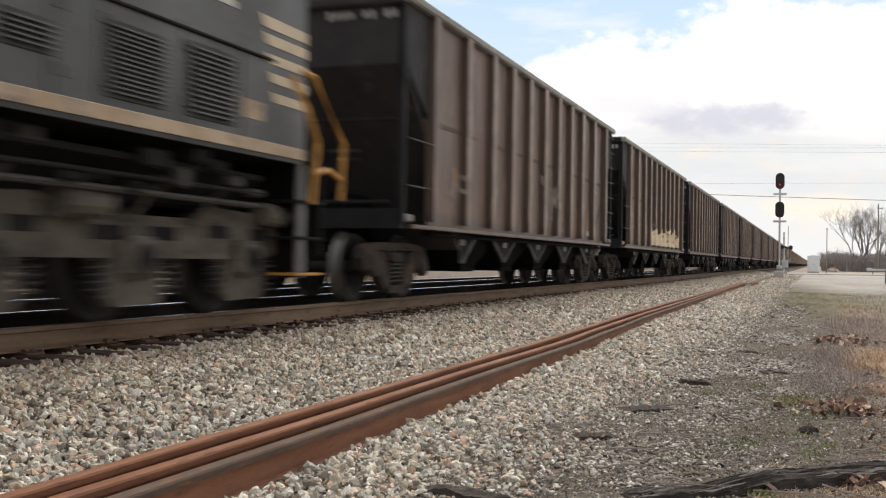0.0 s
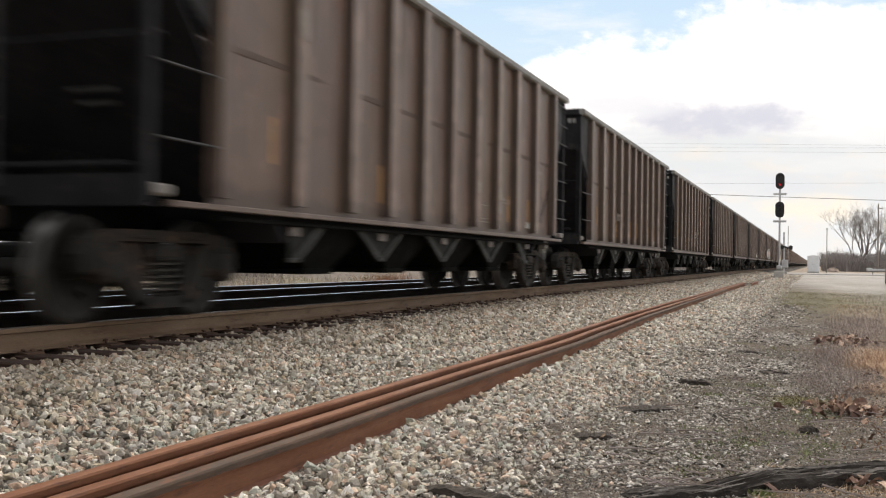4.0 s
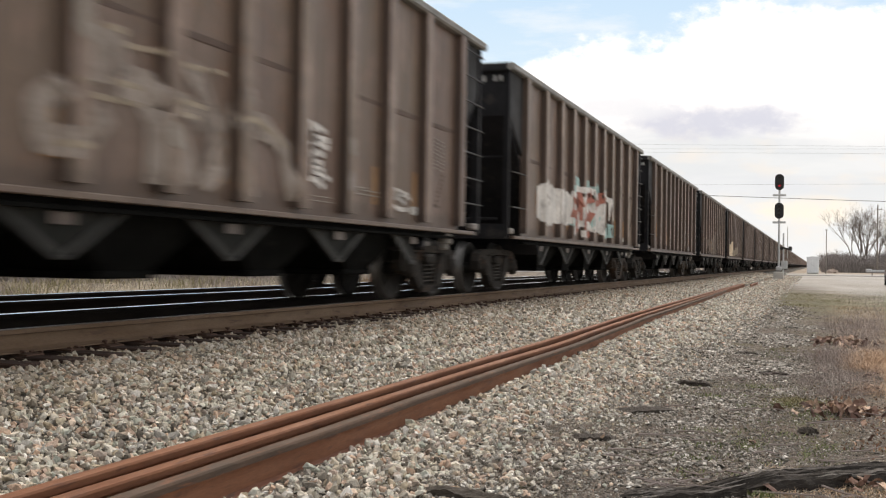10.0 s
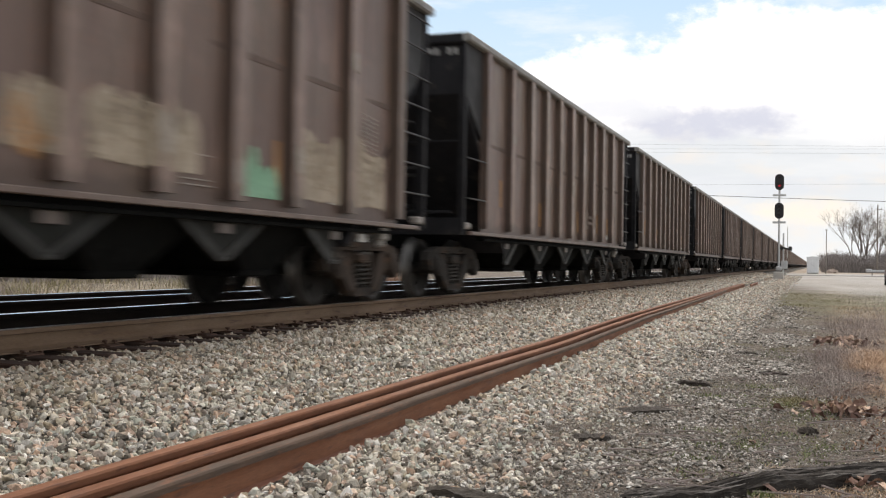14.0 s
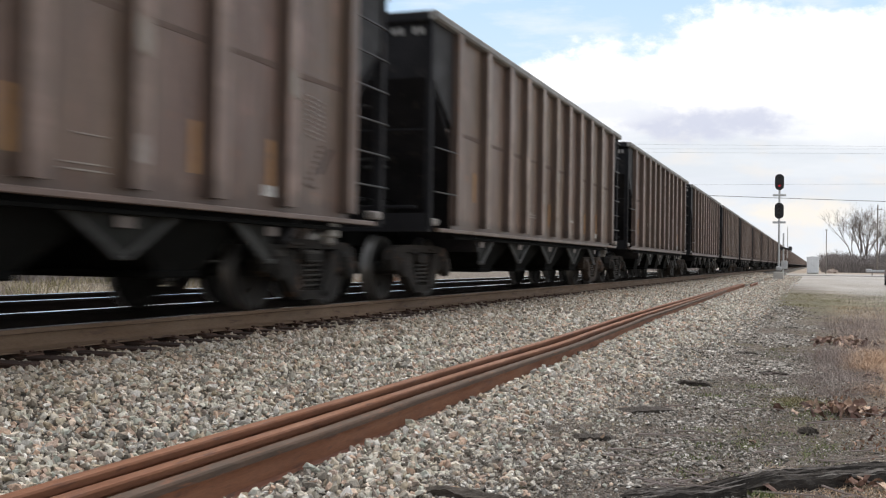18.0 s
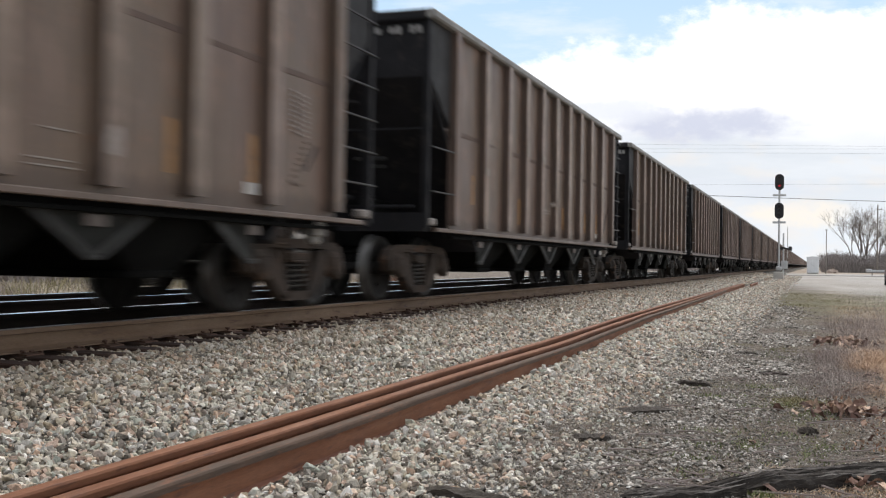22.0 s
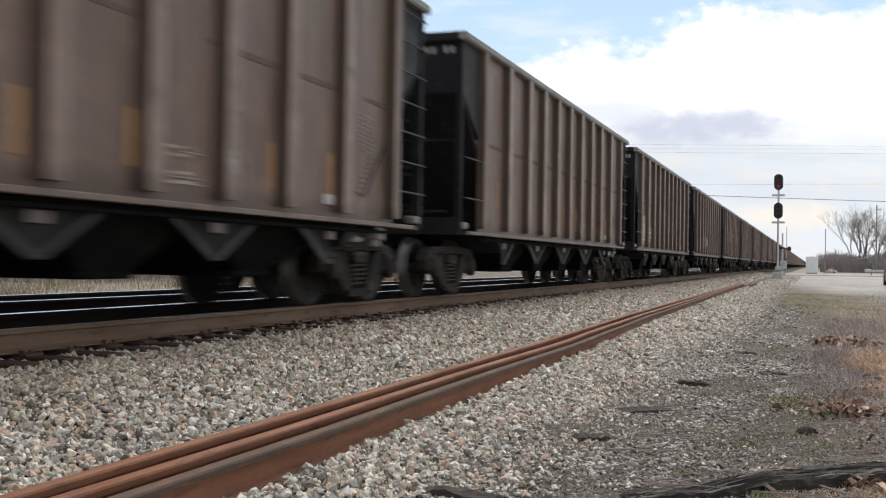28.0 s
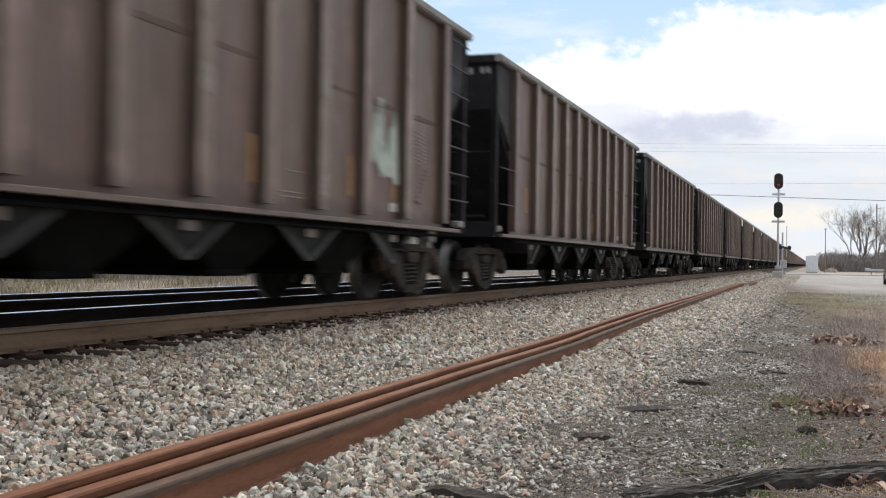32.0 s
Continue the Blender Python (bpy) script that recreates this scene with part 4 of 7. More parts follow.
# ------------------------------------------------------------------ locomotive
M_LOCO = surface("dusty black locomotive paint", (0.060, 0.061, 0.059), (0.10, 0.10, 0.096), 0.9, 0.5, spots=(0.115, 0.105, 0.097))
M_LOCODARK = surface("grimy black steel", (0.008, 0.008, 0.0085), (0.018, 0.017, 0.0165), 2.0, 0.8, gloss=0.2)
# darker than the hood: shade between the louver slats put into the backing's paint
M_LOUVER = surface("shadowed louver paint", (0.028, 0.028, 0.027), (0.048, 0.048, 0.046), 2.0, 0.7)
M_CREAM = surface("faded cream stripe paint", (0.50, 0.40, 0.27), (0.66, 0.55, 0.40), 2.5, 0.6, spots=(0.36, 0.27, 0.18))
M_STRIPE = surface("dirty tan stripe paint", (0.34, 0.235, 0.145), (0.54, 0.42, 0.30), 2.2, 0.65, spots=(0.13, 0.105, 0.085))
M_RAILING = surface("worn yellow handrail", (0.40, 0.18, 0.03), (0.55, 0.28, 0.06), 6.0, 0.55, spots=(0.2, 0.11, 0.04))
M_BOGIE = surface("grey dusty bogie casting", (0.06, 0.052, 0.044), (0.165, 0.143, 0.12), 4.5, 0.88, spots=(0.02, 0.016, 0.014), gloss=0.25)
M_SPRING = surface("oily spring steel", (0.02, 0.0175, 0.015), (0.05, 0.043, 0.036), 6.0, 0.7)
M_STEEL = surface("bare grey steel", (0.15, 0.148, 0.15), (0.25, 0.247, 0.25), 5.0, 0.6, 0.2)
LOCO_R = 0.533
LOCO_WHEELS = []


def build_loco():
    """Road locomotive; its hood end faces the first hopper."""
    lo = thing("locomotive", "dusty black diesel locomotive with cream stripes and yellow handrails", "locomotive")
    g = Geo()
    g.prism([(-1.28, 1.69), (1.28, 1.69), (1.28, 4.25), (1.05, 4.62), (-1.05, 4.62), (-1.28, 4.25)], -6.4, 10.42)
    part("hood", g, M_LOCO, lo)
    g = Geo()
    g.prism([(-1.5, 1.69), (1.5, 1.69), (1.5, 4.3), (1.2, 4.7), (-1.2, 4.7), (-1.5, 4.3)], -9.4, -6.4)
    cab = part("cab", g, M_LOCO, lo)
    for sx in (1, -1):
        part("cab_window", Geo().box((sx * 1.505, -7.6, 3.4), (0.03, 0.9, 0.75), 0.01), M_LOCODARK, cab)
    part("nose", Geo().prism([(-0.9, 1.69), (0.9, 1.69), (0.9, 2.9), (0.6, 3.1), (-0.6, 3.1), (-0.9, 2.9)], -10.6, -9.4), M_LOCO, lo)
    g = Geo()
    g.box((0, -0.1, 1.625), (3.16, 20.6, 0.115), 0.02)
    part("platform", g, M_LOCODARK, lo)
    for sx in (1, -1):
        part("platform_edge", Geo().box((sx * 1.575, -0.2, 1.555), (0.03, 20.0, 0.045), 0.004), M_LOUVER, lo, "dark grey edge under the sill stripe")
    for sx in (1, -1):
        part("sill_stripe", Geo().box((sx * 1.592, -0.2, 1.635), (0.016, 20.0, 0.115), 0.003), M_STRIPE, lo, "faded tan sill stripe")
    part("underframe", Geo().box((0, 0, 1.25), (1.7, 20.4, 0.44), 0.04), M_LOCODARK, lo)
    # seam and ledge along the hood
    part("hood_ledge", Geo().box((1.29, 2.4, 2.61), (0.05, 14.6, 0.03), 0.008), M_LOCODARK, lo)
    part("upper_grille", Geo().box((1.285, 4.7, 2.96), (0.03, 4.5, 0.66), 0.01), M_LOCODARK, lo, "dark radiator grille")
    slat = {}
    for y, w, z0, z1, n in ((6.14, 0.52, 2.06, 2.27, 5), (7.42, 0.70, 1.86, 2.43, 14), (8.55, 0.72, 1.86, 2.49, 13)):
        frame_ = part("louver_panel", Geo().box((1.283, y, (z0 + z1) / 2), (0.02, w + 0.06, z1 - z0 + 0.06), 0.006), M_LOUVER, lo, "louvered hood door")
        for i in range(n):
            z = z0 + (i + 0.5) * (z1 - z0) / n
            h = (z1 - z0) / n
            key = (w, round(h, 3))
            if key not in slat:
                slat[key] = Geo().prism([(0.0, -h * 0.22), (0.03, -h * 0.34), (0.036, -h * 0.24), (0.036, h * 0.1), (0.005, h * 0.32), (0.0, h * 0.32)], -w / 2, w / 2).mesh("slat", M_LOCO)
            part("slat", slat[key], None, frame_, at=(1.294, y, z))
    for i, (a, b) in enumerate(((2.93, 3.05), (2.76, 2.87), (2.57, 2.67), (2.38, 2.48), (2.18, 2.28))):
        g = Geo().prism([(9.48 + i * 0.06, a), (10.43, a), (10.43, b), (9.42 + i * 0.06, b)], 1.281, 1.289, "x")
        part("hazard_stripe", g, M_CREAM, lo, "faded cream hazard stripe")
        part("hazard_stripe", Geo().box((0.0, 10.424, (a + b) / 2), (2.4, 0.008, b - a)), M_CREAM, lo, "faded cream hazard stripe")
    part("tan_patch", Geo().box((1.284, 9.30, 2.05), (0.008, 0.38, 0.19)), M_STRIPE, lo)
    part("white_label", Geo().box((1.284, 8.62, 3.02), (0.008, 0.62, 0.07)), M_WHITE, lo)
    for y in (3.2, 4.4, 6.4, 6.95, 8.06, 9.08):
        part("door_seam", Geo().box((1.282, y, 2.2), (0.008, 0.015, 0.95)), M_LOCODARK, lo)
    for y in (6.5, 7.02, 8.12):
        for z in (1.95, 2.45):
            part("door_latch", Geo().box((1.29, y, z), (0.03, 0.05, 0.10), 0.008), M_LOCO, lo)
    # steps and handrails at the end
    for sx in (1, -1):
        part("step_stringer", Geo().box((sx * 1.50, 9.92, 0.96), (0.05, 0.12, 1.2), 0.01), M_STEEL, lo, "bare grey step stringer")
        part("step_stringer", Geo().box((sx * 1.20, 10.10, 0.96), (0.55, 0.04, 1.2), 0.01), M_LOCODARK, lo)
        for z in (0.40, 0.78, 1.16):
            part("step", Geo().box((sx * 1.40, 10.03, z), (0.34, 0.60, 0.03), 0.006), M_RAILING if z < 0.5 else M_LOCODARK, lo)
        part("handrail", Geo().tube([(sx * 1.55, 9.86, 2.50), (sx * 1.58, 10.02, 2.50), (sx * 1.58, 10.78, 1.86), (sx * 1.58, 10.72, 1.22)], 0.034, 8), M_RAILING, lo, "worn yellow handrail")
        part("handrail", Geo().tube([(sx * 1.40, 9.90, 2.48), (sx * 1.58, 9.92, 2.10), (sx * 1.58, 10.14, 1.80), (sx * 1.58, 10.02, 1.14)], 0.034, 8), M_RAILING, lo, "worn yellow handrail")
        part("handrail_link", Geo().tube([(sx * 1.58, 10.06, 1.46), (sx * 1.58, 10.4, 1.54), (sx * 1.58, 10.74, 1.44)], 0.028, 8), M_RAILING, lo, "worn yellow handrail")
    part("end_plate", Geo().box((0, 10.52, 1.05), (2.9, 0.06, 0.95), 0.02), M_LOCODARK, lo)
    part("end_platform", Geo().box((0, 10.5, 1.57), (2.0, 0.6, 0.10), 0.02), M_LOCODARK, lo)
    g = Geo().box((0, 10.9, 0.88), (0.24, 0.9, 0.22), 0.03)
    g.prism([(-0.16, 11.3), (0.16, 11.3), (0.20, 11.5), (0.1, 11.62), (-0.16, 11.52)], 0.74, 1.02, "z")
    part("coupler", g, M_TRUCK, lo)
    part("mu_hose", Geo().tube([(0.5, 10.56, 1.1), (0.52, 10.8, 0.8), (0.5, 10.95, 0.55), (0.45, 10.98, 0.5)], 0.03, 6), M_LOCODARK, lo)
    part("fuel_tank", Geo().prism([(-1.35, 0.55), (-1.0, 0.25), (1.0, 0.25), (1.35, 0.55), (1.35, 1.2), (-1.35, 1.2)], -2.9, 2.9), M_LOCODARK, lo)
    # pipework below the platform
    for z, r, x in ((1.36, 0.035, 1.35), (1.20, 0.022, 1.42), (1.08, 0.03, 1.38)):
        part("air_pipe", Geo().tube([(x, 2.6, z), (x, 6.1, z + 0.02), (x, 9.3, z)], r, 8), M_SPRING if z < 1.15 else M_LOCODARK, lo)
    part("bracket", Geo().box((1.45, 8.05, 1.46), (0.16, 0.22, 0.14), 0.02), M_LOCODARK, lo)
    part("valve_box", Geo().box((1.40, 7.45, 1.38), (0.18, 0.36, 0.16), 0.02), M_LOCODARK, lo)
    rl = random.Random(6)
    for i in range(16):
        y, z = 3.4 + i * 0.38 + rl.uniform(-0.1, 0.1), rl.uniform(1.12, 1.44)
        part("equipment_box", Geo().box((1.30 + rl.uniform(0, 0.12), y, z), (0.16, rl.uniform(0.08, 0.3), rl.uniform(0.06, 0.18)), 0.02), M_SPRING if rl.random() < 0.45 else M_LOCODARK, lo)
    for i in range(6):
        y = 3.6 + i * 0.95
        part("brake_rod", Geo().tube([(1.22, y, 0.86), (1.24, y + 0.25, 1.06), (1.22, y + 0.5, 1.2)], 0.025, 6), M_BOGIE, lo)
    # three-axle bogies
    w = Geo()
    prof = [(0.10, -0.06), (0.2, -0.04), (0.44, 0.03), (0.48, 0.055), (0.525, 0.055), (0.533, 0.04), (0.54, -0.06), (0.56, -0.085), (0.46, -0.09), (0.42, -0.03), (0.10, -0.1)]
    sl = [0, 0, 0, 0, 1, 1, 1, 0, 0, 0]
    w.lathe([(r, x + GAUGE + 0.01) for r, x in prof], n=32, slots=sl)
    w.lathe([(r, -x - GAUGE - 0.01) for r, x in prof], n=32, slots=sl)
    w.lathe([(0.0, -1.1), (0.09, -1.1), (0.1, 0), (0.09, 1.1), (0.0, 1.1)], n=12)
    wm = w.mesh("wheelset", M_WHEEL, M_TREAD, smooth=True)
    for cy in (7.60, -7.60):
        bog = part("bogie", Geo().box((0, cy, 0.72), (1.3, 4.6, 0.3), 0.05), M_LOCODARK, lo)
        for sx in (1, -1):
            g = Geo()
            g.prism([(cy - 2.55, 0.70), (cy - 2.45, 0.98), (cy - 1.2, 1.05), (cy - 0.9, 0.92), (cy + 0.9, 0.92), (cy + 1.2, 1.05), (cy + 2.3, 1.0), (cy + 2.45, 0.86), (cy + 2.45, 0.62), (cy + 2.2, 0.55), (cy - 2.2, 0.55)], sx * 1.06 - 0.09, sx * 1.06 + 0.09, "x")
            part("bogie_frame", g, M_BOGIE, bog, "grey dusty bogie frame")
            for ay in (-1.75, 0.0, 1.75):
                g = Geo()
                g.prism([(cy + ay - 0.30, 0.56), (cy + ay - 0.38, 0.22), (cy + ay - 0.30, 0.15), (cy + ay + 0.30, 0.15), (cy + ay + 0.38, 0.22), (cy + ay + 0.30, 0.56)], sx * 1.12 - 0.06, sx * 1.12 + 0.06, "x")
                part("pedestal", g, M_BOGIE, bog, "grey dusty axle pedestal")
                part("axle_box", Geo().box((sx * 1.2, cy + ay, 0.56), (0.16, 0.42, 0.36), 0.06), M_BOGIE, bog)
                for dy in (-0.50, 0.50):
                    pts = [(sx * 1.14 + 0.07 * math.cos(a), cy + ay + dy + 0.07 * math.sin(a), 0.24 + a / 6.28319 * 0.06) for a in np.arange(0, 6.28319 * 5, 0.62)]
                    part("coil_spring", Geo().tube(pts, 0.016, 5), M_SPRING, bog)
            # thin dark plates on the frame's face paint the shade inside openings
            for dy, w, z in ((-1.32, 0.34, 0.80), (-0.35, 0.42, 0.76), (0.42, 0.40, 0.77), (1.30, 0.36, 0.81), (2.05, 0.30, 0.80)):
                part("frame_pocket", Geo().box((sx * 1.152, cy + dy, z), (0.012, w, 0.12), 0.004), M_LOCODARK, bog, "dark plate painting a shaded opening in the bogie frame")
            for dy in (-1.75, 0.0, 1.75):
                part("axle_cap", Geo().lathe([(0.0, 0.03), (0.11, 0.02), (0.13, 0.0)], n=12), M_LOCODARK, bog, at=pose(sx * 1.285, cy + dy, 0.55, 0, 0, 0 if sx > 0 else 180))
            part("brake_cylinder", Geo().tube([(sx * 1.25, cy - 0.55, 0.98), (sx * 1.25, cy - 1.05, 0.98)], 0.13, 12), M_BOGIE, bog)
            part("brake_cylinder", Geo().tube([(sx * 1.25, cy + 1.95, 1.02), (sx * 1.25, cy + 2.35, 1.0)], 0.12, 12), M_BOGIE, bog)
            part("sand_pipe", Geo().tube([(sx * 1.0, cy + 2.5, 1.2), (sx * 0.95, cy + 2.45, 0.6), (sx * 0.8, cy + 2.35, 0.15)], 0.025, 6), M_LOCODARK, bog)
        for ay in (-1.75, 0.0, 1.75):
            LOCO_WHEELS.append((part("wheelset", wm, None, bog, at=(0, cy + ay, LOCO_R)), cy + ay))
    return lo


loco = build_loco()
LOCO_START = 10.6 - 10.8


# ------------------------------------------------------------------ graffiti on some of the hoppers
def spray(car, mat, strokes, width, label, lift=0, over=True):
    """Spray-paint strokes over the side's sheets: each a run of (y, z) points from the first post, laid as flat bands that step over the posts."""
    def out(y):
        d = min(abs(y - p) for p in POSTS)
        f = 0.0 if d > 0.135 else (1.0 if d < 0.106 else (0.135 - d) / 0.029)
        return 1.523 + (f * 0.106 if over else 0.0) + lift * 0.003
    g = Geo()
    for st in strokes:
        pts = []
        for a, b in zip(st, st[1:]):
            n = max(2, int(math.dist(a, b) / 0.028))
            pts += [(a[0] + (b[0] - a[0]) * i / n, a[1] + (b[1] - a[1]) * i / n) for i in range(n)]
        pts.append(st[-1])
        vs, fs = [], []
        for i, p in enumerate(pts):
            q, r = pts[max(i - 2, 0)], pts[min(i + 2, len(pts) - 1)]
            d = Vector((r[0] - q[0], r[1] - q[1]))
            d = d.normalized() if d.length > 0 else Vector((1, 0))
            w = width * (0.42 + 0.16 * noise.noise((p[0] * 3, p[1] * 3, 1)))
            for s in (1, -1):
                y, z = p[0] - d.y * w * s + POSTS[0], p[1] + d.x * w * s
                vs.append((out(y), y, min(max(z, 1.16), 3.9)))
            if i:
                k = len(vs)
                fs.append((k - 4, k - 3, k - 1, k - 2))
        g.add(vs, fs)
    return tagged(part("graffiti", g, mat, car, label), kind="stuff")


def bubble_letter(rng, y, z, w, h):
    """The outline of one made-up rounded letter shape."""
    n = 14
    k = rng.uniform(0.75, 1.0)
    a0 = rng.uniform(0, 6)
    gap = rng.choice((0, 2, 3))
    pts = []
    for i in range(n - gap + 1):
        a = a0 + 6.28319 * i / n
        e = 1 + 0.18 * math.sin(3 * a + a0)
        pts.append((y + w / 2 * math.cos(a) * e * k, z + h / 2 * math.sin(a) * e))
    return pts


def tag_row(car, seed, y0, y1, z, h, fill, label, width):
    """A row of rounded letter shapes."""
    rng = random.Random(seed)
    fills = []
    y = y0
    while y < y1:
        w = h * rng.uniform(0.65, 0.95)
        zz = z + rng.uniform(-0.08, 0.08)
        fills.append(bubble_letter(rng, y + w / 2, zz, w * 0.8, h * 0.8))
        if rng.random() < 0.75:
            fills.append([(y + w * 0.25, zz - h * 0.35), (y + w * rng.uniform(0.3, 0.6), zz + h * 0.1), (y + w * 0.75, zz + h * 0.35)])
        y += w * 0.86
    spray(car, fill, fills, width, label)


def scribble(car, seed, y0, y1, z, h, mat, label, width=0.06, n=2):
    rng = random.Random(seed)
    st = []
    for j in range(n):
        pts, y = [], y0 + rng.uniform(0, 0.3)
        while y < y1:
            pts.append((y, z + rng.uniform(-0.5, 0.5) * h))
            y += rng.uniform(-0.06, 0.24) * max(1, (y1 - y0) / 2)
        if len(pts) > 1:
            st.append(pts)
    spray(car, mat, st, width, label)


def lobes(car, seed, shapes, foot, mat, label, over=True, lift=0):
    """Letter shapes filled in with spray: (start, end, height at start, height at end) from the first post, each with rounded, uneven tops."""
    rng = random.Random(seed)
    g = Geo()
    for y0, y1, za, zb in shapes:
        n = max(4, int((y1 - y0) / 0.026))
        notch, deep = rng.uniform(0.3, 0.7), rng.choice((0.0, 0.12, 0.3))
        vs, fs = [], []
        for i in range(n + 1):
            u = i / n
            y = y0 + (y1 - y0) * u
            top = za + (zb - za) * u - 0.16 * abs(2 * u - 1) ** 5 + 0.05 * noise.noise((y * 6, seed, 3)) - deep * math.exp(-((u - notch) / 0.07) ** 2)
            d = min(abs(y + POSTS[0] - p) for p in POSTS)
            f = 0.0 if d > 0.135 else (1.0 if d < 0.106 else (0.135 - d) / 0.029)
            x = 1.523 + (f * 0.106 if over else 0.0) + lift * 0.003
            low = foot + 0.05 * noise.noise((y * 5, seed, 8))
            vs += [(x, y + POSTS[0], max(1.16, low)), (x, y + POSTS[0], max(1.2, top))]
        fs = [(2 * i, 2 * i + 2, 2 * i + 3, 2 * i + 1) for i in range(n)]
        g.add(vs, fs)
    return tagged(part("graffiti", g, mat, car, label), kind="stuff")


def block_row(car, seed, y0, y1, z0, z1, mat, label, over=False, lift=0):
    """A row of blocky filled letter shapes."""
    rng = random.Random(seed)
    shapes, y = [], y0
    while y < y1 - 0.15:
        w = min(rng.uniform(0.42, 0.85), y1 - y)
        t = z1 + rng.uniform(-0.14, 0.06)
        shapes.append((y, y + w - rng.uniform(0.02, 0.08), t, t + rng.uniform(-0.16, 0.1)))
        y += w
    lobes(car, seed, shapes, z0, mat, label, over, lift)


def hatch(car, seed, y0, y1, z0, z1, mat, label, n=7, w=0.07, fall=-0.2, lift=0):
    """A tag of quick slanted strokes, one under the other."""
    rng = random.Random(seed)
    st = []
    for i in range(n):
        z = z1 + (z0 - z1) * (i + 0.5) / n
        a, b = y0 + (y1 - y0) * rng.uniform(0, 0.3), y0 + (y1 - y0) * rng.uniform(0.65, 1.0)
        d = fall * (y1 - y0)
        st.append([(a, z - d / 2), ((a + b) / 2, z + rng.uniform(-0.05, 0.05)), (b, z + d / 2)])
    for i in range(max(1, n // 3)):
        y = y0 + (y1 - y0) * rng.uniform(0.15, 0.85)
        st.append([(y, z0 + 0.1), (y + rng.uniform(-0.1, 0.1), z1 - 0.05)])
    spray(car, mat, st, w, label, lift, True)


def paint(name, c1, c2, cover):
    """Sprayed paint worn thin: blotches that let the car's own paint through."""
    n = Nodes(name, 0.75)
    v = n.coords((1, 1, 1), jitter=True)
    n.color(n.mix(0.4, n.ramp(n.noise(v, 3.0, 5), [(0.3, c1), (0.7, c2)]), n.ramp(n.noise(v, 30, 3), [(0.3, 0.6), (0.7, 1.3)]), "MULTIPLY"))
    thin = n.noise(n.coords((1, 1, 0.6), jitter=True), 2.6, 6, 0.75)
    n.link(n.ramp(thin, [(0.51, min(1.0, 0.35 + cover)), (0.70, max(0.0, cover - 0.45))]), n.b.inputs["Alpha"])
    return n.m


M_GCREAM = paint("worn cream spray", (0.72, 0.585, 0.42), (0.96, 0.82, 0.63), 0.74)
M_GSMOKE = paint("thin smoke-grey spray", (0.24, 0.195, 0.165), (0.42, 0.36, 0.315), 0.34)
M_GWHITE = paint("worn white spray", (0.66, 0.63, 0.60), (0.95, 0.92, 0.88), 0.86)
M_GFAINT = paint("thin silver spray", (0.25, 0.205, 0.175), (0.46, 0.40, 0.355), 0.26)
M_GSILVER = paint("silver grey spray", (0.30, 0.25, 0.215), (0.46, 0.395, 0.35), 0.56)
M_GTHIN = paint("thin cream spray", (0.42, 0.345, 0.255), (0.66, 0.56, 0.44), 0.36)
M_GPALE = paint("pale grey-green spray", (0.34, 0.42, 0.36), (0.60, 0.64, 0.58), 0.6)
M_GRED = paint("brick red spray", (0.38, 0.13, 0.095), (0.52, 0.215, 0.16), 1.0)
M_GTEAL = paint("pale teal spray", (0.34, 0.55, 0.53), (0.54, 0.72, 0.70), 1.0)
M_GGREEN = paint("pale green spray", (0.20, 0.42, 0.27), (0.34, 0.56, 0.40), 0.75)
M_GORANGE = paint("thin orange spray", (0.36, 0.19, 0.08), (0.5, 0.27, 0.12), 0.45)

scribble(cars[0], 1, 6.0, 7.8, 1.95, 1.1, M_GFAINT, "faint silver scrawl")
block_row(cars[1], 2, 4.1, 12.0, 1.14, 1.82, M_GCREAM, "cream block lettering shapes")
block_row(cars[1], 31, 4.0, 11.8, 1.12, 1.74, M_GCREAM, "cream block lettering shapes", True, 1)
scribble(cars[1], 32, 6.6, 11.4, 1.5, 0.4, M_GORANGE, "thin orange smears", 0.10, 1)
hatch(cars[1], 3, 0.2, 1.1, 1.25, 2.1, M_GTHIN, "thin silver scrawl", 7, 0.10, -0.1)
hatch(cars[1], 4, 1.45, 2.3, 1.55, 2.05, M_GWHITE, "white scrawl", 6, 0.06, -0.25)
hatch(cars[1], 5, 2.75, 3.6, 1.45, 1.9, M_GWHITE, "white scrawl", 5, 0.07, -0.1)
block_row(cars[3], 6, 3.3, 6.2, 1.12, 1.85, M_GFAINT, "faint silver block letter shapes", True)
hatch(cars[3], 7, 4.2, 6.2, 1.15, 1.85, M_GSILVER, "thin silver edges", 4, 0.04, -0.03, 2)
hatch(cars[3], 8, 6.3, 7.1, 1.75, 2.25, M_GTHIN, "thin white scrawl", 6, 0.05, -0.2)
block_row(cars[3], 9, 8.5, 12.0, 1.16, 1.88, M_GFAINT, "faint cream block letter shapes", True)
for i, y in enumerate((8.7, 9.8, 11.1)):
    hatch(cars[3], 91 + i, y, y + 0.7, 1.2, 1.85, M_GTHIN, "thin cream edges", 4, 0.06, -0.06, 2)
tag_row(cars[9], 8, 4.9, 8.6, 1.70, 0.85, M_GFAINT, "faint silver letter shapes", 0.34)
scribble(cars[9], 34, 5.2, 8.4, 1.75, 0.8, M_GFAINT, "faint silver scrawl", 0.07, 2)
tag_row(cars[9], 9, 9.9, 11.9, 1.45, 0.42, M_GWHITE, "small white letter shapes", 0.13)
